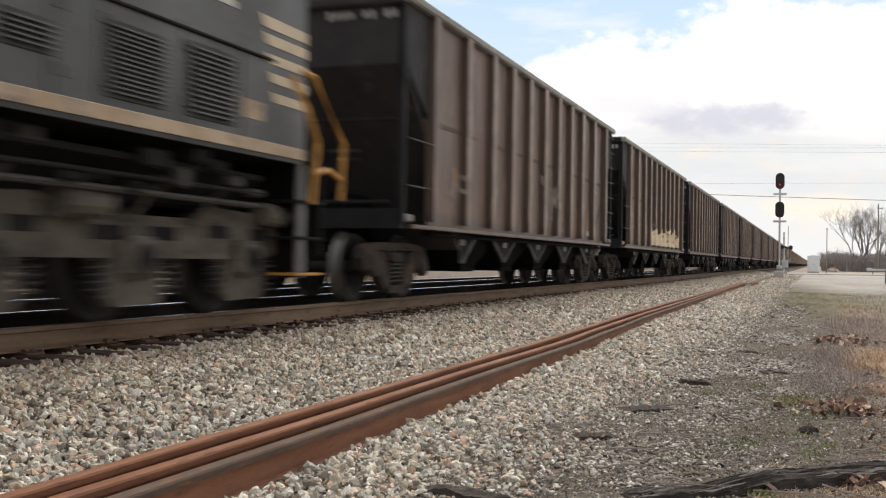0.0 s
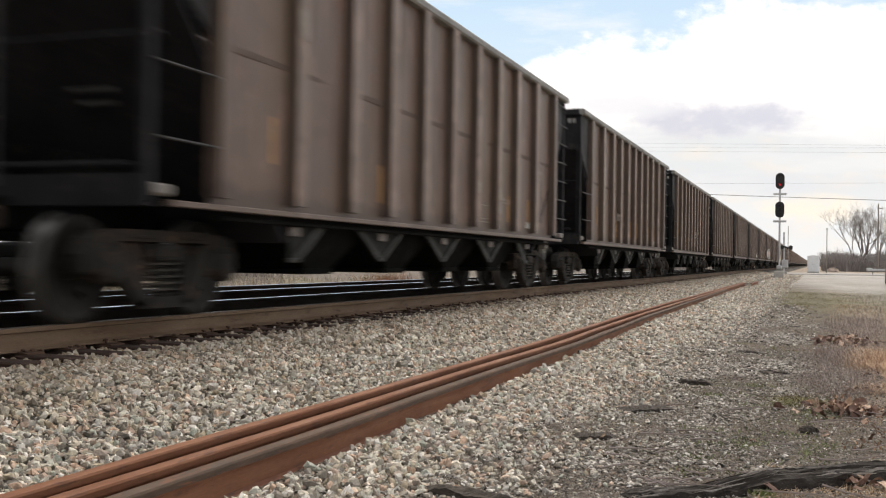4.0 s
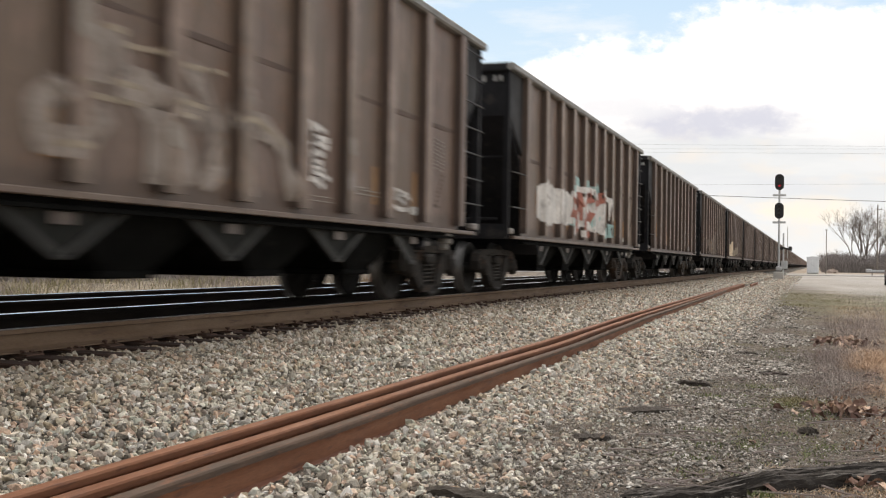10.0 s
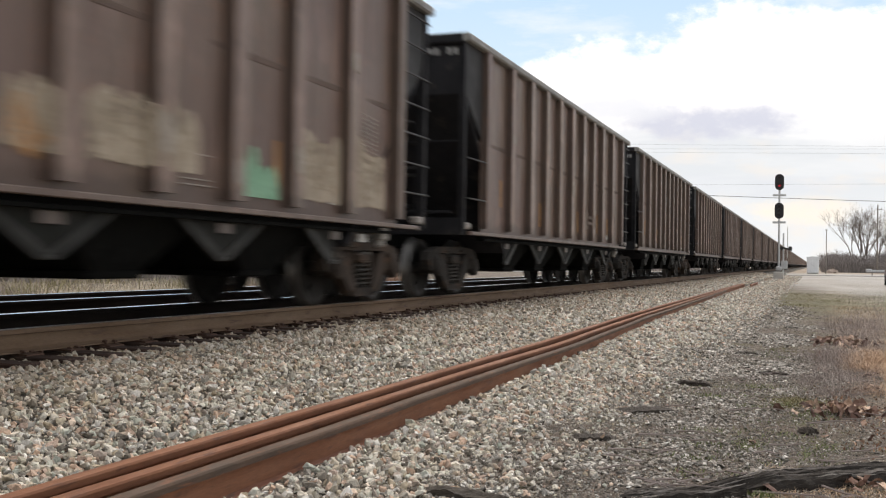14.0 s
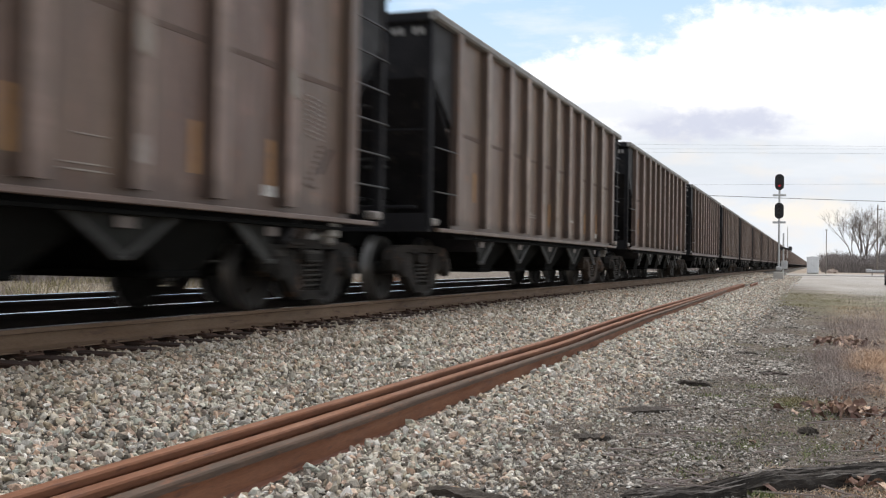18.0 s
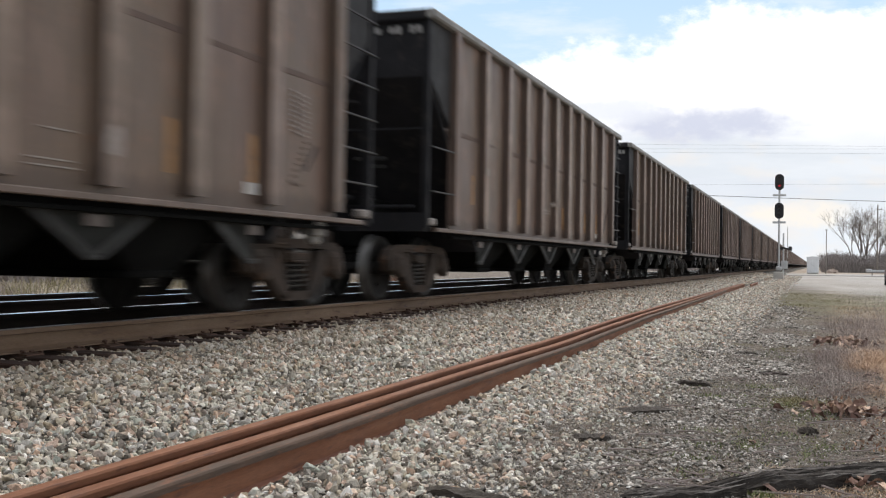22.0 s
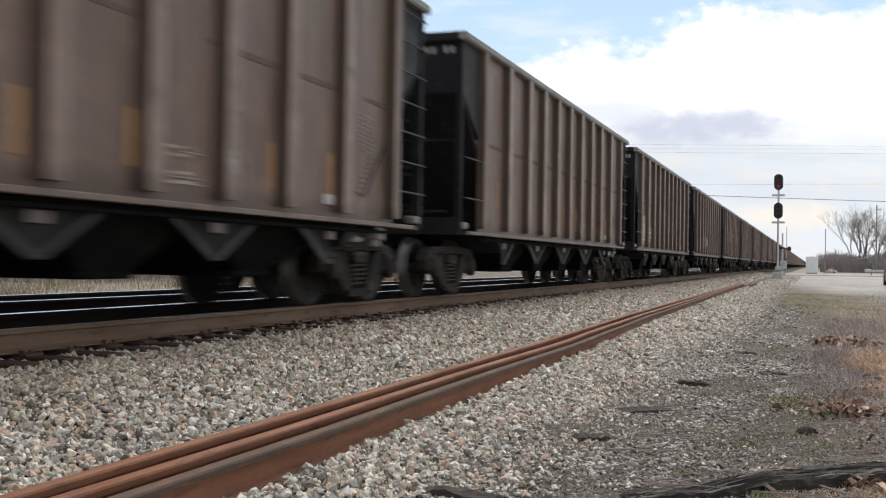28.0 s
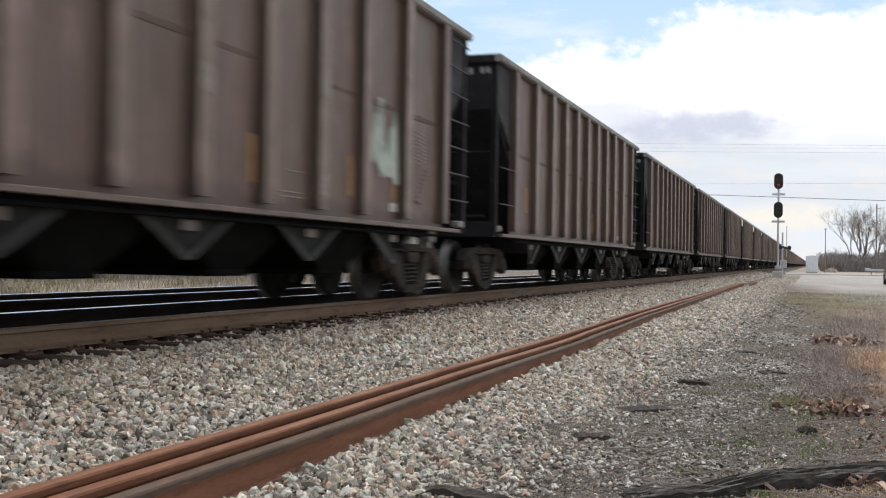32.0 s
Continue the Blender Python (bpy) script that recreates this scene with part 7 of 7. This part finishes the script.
old_tie()
timber("wood_scrap", "weathered grey splintered board on gravel", "wood scrap", (-1.72, 4.50, 0.0), (-1.12, 4.28, 0.0), 0.10, 0.035, 9, 4)
for i, (x, y, l, w, turn) in enumerate(((-1.90, 11.95, 0.36, 0.12, -20), (-1.12, 7.52, 0.46, 0.2, 35), (-1.9, 12.7, 0.3, 0.1, -10), (-0.75, 12.9, 0.3, 0.14, 20), (-1.0, 9.4, 0.34, 0.06, 10), (-0.02, 7.05, 0.10, 0.09, 50), (0.55, 12.9, 0.5, 0.12, 0), (-0.35, 10.6, 0.3, 0.09, 5), (-1.25, 6.2, 0.3, 0.14, 25))):
    c, s = math.cos(radians(turn)) * l / 2, math.sin(radians(turn)) * l / 2
    timber("bark_chunk", "dark broken chunk of rotten wood on gravel", "wood chunk", (x - c, y - s, 0), (x + c, y + s, 0), w, 0.028, 20 + i, 4)
rs = random.Random(4)
for i in range(48):
    x, y, a, l = rs.uniform(-1.1, 0.6), 4.9 + 6.0 * rs.random() ** 1.6, rs.uniform(-0.5, 0.7), rs.uniform(0.15, 0.5)
    pts = [(x + math.cos(a) * l * t, y + math.sin(a) * l * t, 0.02 + 0.012 * math.sin(t * 5 + i)) for t in (0, 0.35, 0.7, 1.0)]
    thing("twig", "thin dry grey twig on the ground", "twig", group="twigs", data=Geo().tube(pts, 0.006, 5, r2=0.002), material=M_STEM)
make_stones()
make_grit()


# ------------------------------------------------------------------ by the crossing
M_ASPHALT = surface("pale worn road", (0.34, 0.33, 0.32), (0.46, 0.45, 0.44), 0.6, 0.9, fine=12)
M_SILVER = surface("weathered aluminium", (0.45, 0.46, 0.47), (0.62, 0.63, 0.64), 1.5, 0.45, 0.5)
M_SIGBLACK = surface("matt black signal paint", (0.010, 0.010, 0.011), (0.022, 0.022, 0.024), 3.0, 0.6)
M_CABINET = surface("white painted cabinet", (0.78, 0.80, 0.82), (0.88, 0.90, 0.92), 1.2, 0.5)
M_POLE = surface("weathered grey pole", (0.20, 0.18, 0.16), (0.32, 0.29, 0.26), 2.0, 0.9, stretch=(3, 3, 0.4))
M_CONCRETE = surface("concrete", (0.40, 0.39, 0.37), (0.55, 0.53, 0.50), 2.0, 0.9)
M_BARK = surface("grey bark", (0.17, 0.145, 0.13), (0.28, 0.245, 0.22), 3.0, 0.95)
M_WIRE = surface("dark cable", (0.10, 0.10, 0.11), (0.16, 0.16, 0.17), 3.0, 0.6)
M_REDPILE = surface("dull clay heap", (0.27, 0.19, 0.15), (0.50, 0.43, 0.37), 2.0, 0.95)


def glow(name, c, strength):
    m = bpy.data.materials.new(name)
    m.use_nodes = True
    b = m.node_tree.nodes["Principled BSDF"]
    b.inputs["Base Color"].default_value = rgb(c)
    b.inputs["Emission Color"].default_value = rgb(c)
    b.inputs["Emission Strength"].default_value = strength
    return m


M_RED = glow("red signal lens", (0.7, 0.03, 0.06), 0.22)
M_LENS_OFF = surface("unlit signal lens", (0.03, 0.02, 0.02), (0.05, 0.04, 0.04), 3, 0.2)

g = Geo()
rows = []
for x in np.linspace(-90, 120, 43):
    rows += [(x, 117.5 + 0.62 * (x + 6.2) * (1 if x > -30 else 1), 0), (x, 124.5 + 0.62 * (x + 6.2), 0)]
g.add([(x, y, 0.05) for x, y, _ in rows] + [(x, y, -0.25) for x, y, _ in rows],
      [(2 * i, 2 * i + 2, 2 * i + 3, 2 * i + 1) for i in range(42)] + [(2 * i, 86 + 2 * i, 88 + 2 * i, 2 * i + 2) for i in range(42)])
thing("road", "pale worn road that crosses the tracks", "road", kind="structure", data=g, material=M_ASPHALT)


def signal():
    s = thing("railway_signal", "tall silver signal mast with two black heads, upper lit red", "signal", at=(-2.42, 81.0, 0.0))
    part("base", Geo().box((0, 0, 0.28), (0.72, 0.7, 0.62), 0.05), M_CONCRETE, s, "concrete base")
    part("collar", Geo().lathe([(0.0, 0.0), (0.16, 0.0)], n=6).box((0, 0, 0.85), (0.42, 0.42, 0.3), 0.06), M_SILVER, s)
    part("mast", Geo().tube([(0, 0, 0.7), (0, 0, 7.3)], 0.075, 14), M_SILVER, s, "silver mast")
    for z, lit in ((7.33, True), (5.18, False)):
        prof = [(0.30 * math.cos(a), 0.0 + 0.30 * math.sin(a)) for a in np.linspace(0, math.pi, 12)]
        poly = [(x * 1.08, 0.30 + y) for x, y in prof] + [(-x * 1.08, -0.30 - y) for x, y in prof]
        head = part("signal_head", Geo().prism([(x, z + zz) for x, zz in poly], -0.30, -0.27), M_SIGBLACK, s, "black signal head")
        part("housing", Geo().box((0, -0.18, z), (0.34, 0.2, 0.8), 0.05), M_SIGBLACK, head)
        for zz in ((0.30, 0.0, -0.30) if not lit else (0.32, -0.28)):
            on = lit and zz < 0
            part("lens", Geo().lathe([(0.0, 0.0), (0.085, 0.0), (0.085, 0.03)], n=16).mesh("lens", M_RED if on else M_LENS_OFF), None, head, "glowing red lens" if on else "unlit lens",
                 at=pose(0, -0.315, z + zz, 0, 0, 90) @ pose(0, 0, 0, 0, 0, 180))
            hood = Geo()
            vs = []
            for yy in (-0.30, -0.55):
                vs += [(0.13 * math.cos(a), yy, z + zz + 0.13 * math.sin(a)) for a in np.linspace(-0.3, 3.44, 10)]
            hood.add(vs, [(i, i + 1, 11 + i, 10 + i) for i in range(9)])
            part("visor", hood, M_SIGBLACK, head)
    for z in (6.37, 4.32):
        arm = part("bracket", Geo().box((0, 0, z), (0.95, 0.14, 0.17), 0.03), M_SILVER, s, "silver bracket")
    return s


signal()


def crossing_mast():
    s = thing("crossing_signal", "silver level crossing mast with raised gate arms", "crossing signal", at=(-3.05, 118.0, 0.0))
    part("mast", Geo().tube([(0, 0, 0), (0, 0, 4.6)], 0.09, 10), M_SILVER, s)
    part("gate_arm", Geo().box((0.42, 0.1, 3.6), (0.08, 0.05, 3.4), 0.01), M_WHITE, s, "raised white gate arm")
    part("gate_box", Geo().box((0.1, 0, 1.15), (0.7, 0.5, 0.9), 0.06), M_SILVER, s, "silver gate machine box")
    part("crossbuck", Geo().box((0.4, -0.1, 2.9), (1.0, 0.05, 0.18), 0.01, Matrix.Rotation(0.3, 3, "Y")), M_SIGBLACK, s)
    for sx in (-0.2, 0.7):
        part("flasher", Geo().lathe([(0, -0.1), (0.22, -0.1), (0.22, 0.0), (0, 0.0)], (0, 0, 0), 12).mesh("flasher", M_SIGBLACK), None, s, at=pose(sx, -0.2, 2.95, 0, 0, 90))
    part("foot", Geo().box((0, 0, 0.15), (0.7, 0.7, 0.35), 0.04), M_CONCRETE, s)
    return s


crossing_mast()

cab = thing("relay_cabinet", "white steel relay cabinet beside the crossing", "cabinet", at=(-0.02, 150.0, 0.0))
part("body", Geo().box((0, 0, 1.15), (1.55, 1.2, 2.1), 0.03), M_CABINET, cab)
part("roof", Geo().prism([(-0.86, 2.2), (0.86, 2.2), (0.86, 2.27), (0, 2.42), (-0.86, 2.27)], -0.7, 0.7), M_CABINET, cab)
part("plinth", Geo().box((0, 0, 0.06), (1.5, 1.3, 0.2), 0.02), M_CONCRETE, cab)
for sx in (-0.34, 0.34):
    dr = part("door", Geo().box((sx, -0.61, 1.15), (0.62, 0.03, 1.9), 0.01), M_CABINET, cab)
    part("handle", Geo().box((sx * 0.3, -0.64, 1.15), (0.04, 0.04, 0.2), 0.01), M_SILVER, dr)


def utility_pole(x, y, h, arm, label, cap=False):
    p = thing("utility_pole", label, "utility pole", at=(x, y, 0))
    part("shaft", Geo().tube([(0, 0, -0.3), (0, 0, h)], 0.14 if arm else 0.065, 10, r2=0.10 if arm else 0.055), M_POLE, p)
    if arm:
        part("crossarm", Geo().box((0.25, 0, h - 0.8), (0.9, 0.10, 0.12), 0.02), M_POLE, p)
        for sx in (-0.12, 0.62):
            part("insulator", Geo().tube([(sx, 0, h - 0.72), (sx, 0, h - 0.5)], 0.06, 8), M_SILVER, p)
    if cap:
        part("lamp_head", Geo().box((0.0, -0.2, h), (0.3, 0.6, 0.16), 0.04), M_SILVER, p)
    return p


utility_pole(1.70, 150.0, 6.05, False, "slender pale grey pole behind the cabinet", True)
utility_pole(10.35, 190.0, 11.7, True, "weathered wooden utility pole by bare trees")


def cable(a, b, sag, r):
    a, b = Vector(a), Vector(b)
    pts = []
    for i in range(25):
        t = i / 24
        p = a.lerp(b, t)
        pts.append((p.x, p.y, p.z - sag * 4 * t * (1 - t)))
    thing("power_cable", "thin dark overhead cable against the sky", "cable", group="overhead cables", data=Geo().tube(pts, r, 5), material=M_WIRE)


cable((-72.0, 135, 12.95), (68.0, 135, 7.15), 0.6, 0.035)
for z0, z1 in ((20.12, 19.09), (19.42, 18.68), (18.89, 18.02)):
    s = (z1 - z0) / 31.2
    cable((-110, 160, z0 - s * 83), (90, 160, z1 + s * 85), 0.5, 0.010)
cable((-60, 150, 13.0), (70, 150, 12.2), 0.3, 0.010)

rail_guard = thing("guard_rail", "galvanised roadside guard rail", "guard rail", at=(6.2, 135.0, -0.12))
part("beam", Geo().prism([(0, 0.55), (0.04, 0.62), (0, 0.69), (0.04, 0.76), (0, 0.83), (-0.03, 0.69)], 0, 14, "x").mesh("beam", M_SILVER), None, rail_guard, at=pose(0, 0, 0, 0, 0, 0))
for i in range(6):
    part("post", Geo().box((0.6 + i * 2.5, 0.1, 0.4), (0.12, 0.15, 0.85), 0.02), M_POLE, rail_guard)
part("end_terminal", Geo().box((0.2, -0.05, 0.75), (0.7, 0.2, 0.36), 0.06), M_SILVER, rail_guard, "pale guard rail end")

pile = Geo()
rows = []
for j in range(9):
    for i in range(16):
        a, r = 6.283 * i / 16, 1 - j / 8
        rows.append((2.9 + 1.1 * r * math.cos(a), 175 + 1.2 * r * math.sin(a), 0.7 * (1 - r) ** 0.6 + 0.3 * noise.noise((i * 0.9, j * 0.8, 2))))
pile.add(rows, [(j * 16 + i, j * 16 + (i + 1) % 16, (j + 1) * 16 + (i + 1) % 16, (j + 1) * 16 + i) for j in range(8) for i in range(16)])
thing("clay_heap", "reddish heap of clay and rubble by the thicket", "heap", data=pile, material=M_REDPILE)


# ------------------------------------------------------------------ bare trees and thicket
def bare_tree(x, y, h, seed, label, spread=0.55, levels=5, trunks=1, lean_=0.16, thick=0.016):
    rng = random.Random(seed)
    trunk, limbs, twigs = Geo(), Geo(), Geo()

    def grow(p, d, l, r, lev):
        q = p
        pts = [p]
        for _ in range(3):
            d = (d + Vector((rng.gauss(0, 0.10), rng.gauss(0, 0.10), rng.gauss(0.04, 0.06)))).normalized()
            q = q + d * (l / 3)
            pts.append(q)
        geo = trunk if lev == 0 else (limbs if lev < 3 else twigs)
        geo.tube(pts, r, 7 if lev < 2 else (5 if lev < 3 else 3), r2=r * 0.62)
        if lev >= levels:
            return
        for _ in range(rng.choice((2, 3, 3)) if lev else 4):
            k = rng.uniform(0.35, 1.0) if lev else rng.uniform(0.5, 1.0)
            at = pts[0].lerp(pts[-1], k)
            ax = d.orthogonal().normalized()
            ax.rotate(Matrix.Rotation(rng.uniform(0, 6.283), 3, d))
            nd = d.copy()
            nd.rotate(Matrix.Rotation(rng.uniform(0.3, spread + 0.25), 3, ax))
            nd.z += 0.12
            grow(at, nd.normalized(), l * rng.uniform(0.55, 0.8), max(r * 0.5, 0.010), lev + 1)

    for i in range(trunks):
        lean = Vector((rng.gauss(0, lean_ if trunks > 1 else 0.05), rng.gauss(0, 0.1), 1)).normalized()
        grow(Vector((rng.gauss(0, 0.3) if trunks > 1 else 0, 0, -0.2)), lean, h * 0.36, h * thick, 0)
    t = thing("bare_tree", label, "tree", at=(x, y, 0), group="bare trees")
    part("trunk", trunk, M_BARK, t)
    tagged(part("branch_work", limbs, M_BARK, t), kind="stuff")
    tagged(part("crown", twigs, M_BARK, t, "fine bare twigs"), kind="stuff")


bare_tree(8.4, 200, 15.6, 3, "leafless tree with many upright stems above a brown thicket", 0.34, 5, 6, 0.22, 0.008)
bare_tree(11.6, 204, 12.5, 8, "leafless tree beside the utility pole", 0.42, 5, 4, 0.2, 0.009)
bare_tree(14.2, 206, 9.5, 12, "leafless tree at the thicket's edge", 0.55, 6, 1)
bare_tree(4.2, 204, 6.5, 15, "small leafless tree in the thicket", 0.6, 4, 2)


def thicket(name, label, x0, x1, y0, y1, n, h, seed):
    rng = np.random.default_rng(seed)
    xy = np.stack([rng.uniform(x0, x1, n), rng.uniform(y0, y1, n)], 1)
    hh = h * (0.78 + 0.55 * np.array([noise.noise((a * 0.25, b * 0.1, seed)) for a, b in xy]))
    vs, tris = [], []
    a = rng.uniform(0, 6.283, n)
    l = rng.uniform(0.1, 0.5, n) * hh
    for i in range(n):
        b = np.array([xy[i, 0], xy[i, 1], -0.1])
        tip = b + np.array([math.cos(a[i]) * l[i], math.sin(a[i]) * l[i], hh[i] * rng.uniform(0.35, 1.2)])
        w = np.array([0.045, 0, 0]) * rng.uniform(0.5, 1.6)
        k = len(vs)
        vs += [b - w, b + w, tip]
        tris.append((k, k + 1, k + 2))
        for _ in range(3):
            t = rng.uniform(0.3, 0.9)
            s = b + (tip - b) * t
            e = s + np.array([rng.normal(0, 0.5), rng.normal(0, 0.4), rng.uniform(0.2, 0.8)])
            e[2] = min(e[2], hh[i] * 1.25)
            k = len(vs)
            vs += [s - w * 0.7, s + w * 0.7, e]
            tris.append((k, k + 1, k + 2))
    thing(name, label, "bushes", kind="stuff", data=bulk(name, np.array(vs), np.array(tris), M_THICKET))


# brush tones paled and cooled: haze over the distance put into the colour
M_THICKET = blade_material("brown leafless brush", [(0.0, (0.19, 0.168, 0.165)), (0.5, (0.30, 0.27, 0.262)), (0.85, (0.42, 0.38, 0.37)), (1.0, (0.32, 0.30, 0.27))])
thicket("thicket", "dense brown leafless brush along the field's edge", 1.6, 40, 196, 210, 15000, 3.7, 2)
thicket("thicket", "dense brown leafless brush along the field's edge", 30, 160, 200, 240, 4000, 4.0, 5)
thicket("thicket", "far brown treeline beyond the tracks", -120, -16, 150, 190, 5000, 3.0, 6)
thicket("thicket", "brown brush beyond the far track", -48, -27, 10, 50, 5000, 1.9, 7)


# ------------------------------------------------------------------ parked car at the lot's edge
def parked_car(x, y):
    red = surface("dark red car paint", (0.10, 0.012, 0.014), (0.13, 0.018, 0.02), 1.0, 0.3, bump=0.02)
    glass = surface("tinted car glass", (0.01, 0.012, 0.014), (0.02, 0.022, 0.025), 1.0, 0.08, bump=0.0)
    c = thing("parked_car", "dark red sedan parked on pale gravel", "car", at=pose(x, y, 0))
    body = Geo().prism([(-2.2, 0.32), (2.2, 0.32), (2.28, 0.55), (2.2, 0.82), (1.2, 0.92), (-1.5, 0.95), (-2.2, 0.86), (-2.28, 0.55)], -0.86, 0.86, "x")
    part("body", body, red, c)
    cabin = part("cabin", Geo().prism([(1.1, 0.92), (0.45, 1.38), (-0.95, 1.42), (-1.6, 0.95)], -0.70, 0.70, "x"), red, c)
    for sx in (-1, 1):
        part("window", Geo().prism([(0.9, 0.97), (0.42, 1.32), (-0.85, 1.35), (-1.25, 0.98)], sx * 0.705 - 0.006, sx * 0.705 + 0.006, "x"), glass, cabin)
        for yy in (-1.35, 1.38):
            wh = part("wheel", Geo().lathe([(0.2, 0.1), (0.3, 0.1), (0.32, 0.06), (0.32, -0.06), (0.3, -0.1), (0.2, -0.1)], n=18), M_SIGBLACK, c, at=(sx * 0.80, yy, 0.32))
            part("rim", Geo().lathe([(0.0, 0.09), (0.2, 0.10), (0.2, -0.10), (0.0, -0.09)], n=14), M_SILVER, wh)
        part("tail_lamp", Geo().box((sx * 0.66, -2.24, 0.72), (0.34, 0.06, 0.14), 0.02), M_LENS_OFF, c)
    part("bumper", Geo().box((0, -2.26, 0.46), (1.7, 0.12, 0.22), 0.04), red, c)


parked_car(4.86, 64.0)


# ------------------------------------------------------------------ what moves
def car_rows(y_start):
    return [(t, pose(TRACK, y_start - run(t), RAIL_Z)) for t in range(0, 33, 2)]


def spin_rows(y, radius):
    """Wheels roll as the train runs; one row for each frame."""
    rows = []
    for i in range(0, 32 * FPS + 1):
        t = i / FPS
        rows.append((t, Matrix.Translation((0, y, radius)) @ Matrix.Rotation(run(t) / radius, 4, "X")))
    return rows


def share(first, others):
    """Wheels that sit at the same place in their trucks roll by the same keys."""
    for w in others:
        w.rotation_mode = "QUATERNION"
        keys = w.animation_data_create()
        keys.action = first.animation_data.action
        keys.action_slot = first.animation_data.action_slot


def motions():
    for k, car in enumerate(cars):
        walk(car, car_rows(START + k * PITCH_M + ([0.0] + [d for first, d in SHIFT if k >= first])[-1]))
    walk(loco, car_rows(LOCO_START))
    for w, y in LOCO_WHEELS:
        walk(w, spin_rows(y, LOCO_R))
    walk(sky_sheet, [(0, SKY_POSE @ Matrix.Translation((28, 8, 0))), (16, SKY_POSE), (32, SKY_POSE @ Matrix.Translation((-42, -12, 0)))])
    for s in (1, -1):
        walk(WHEELS[s][0], spin_rows(s * 0.889, WHEEL_R))
        share(WHEELS[s][0], WHEELS[s][1:])


motions()
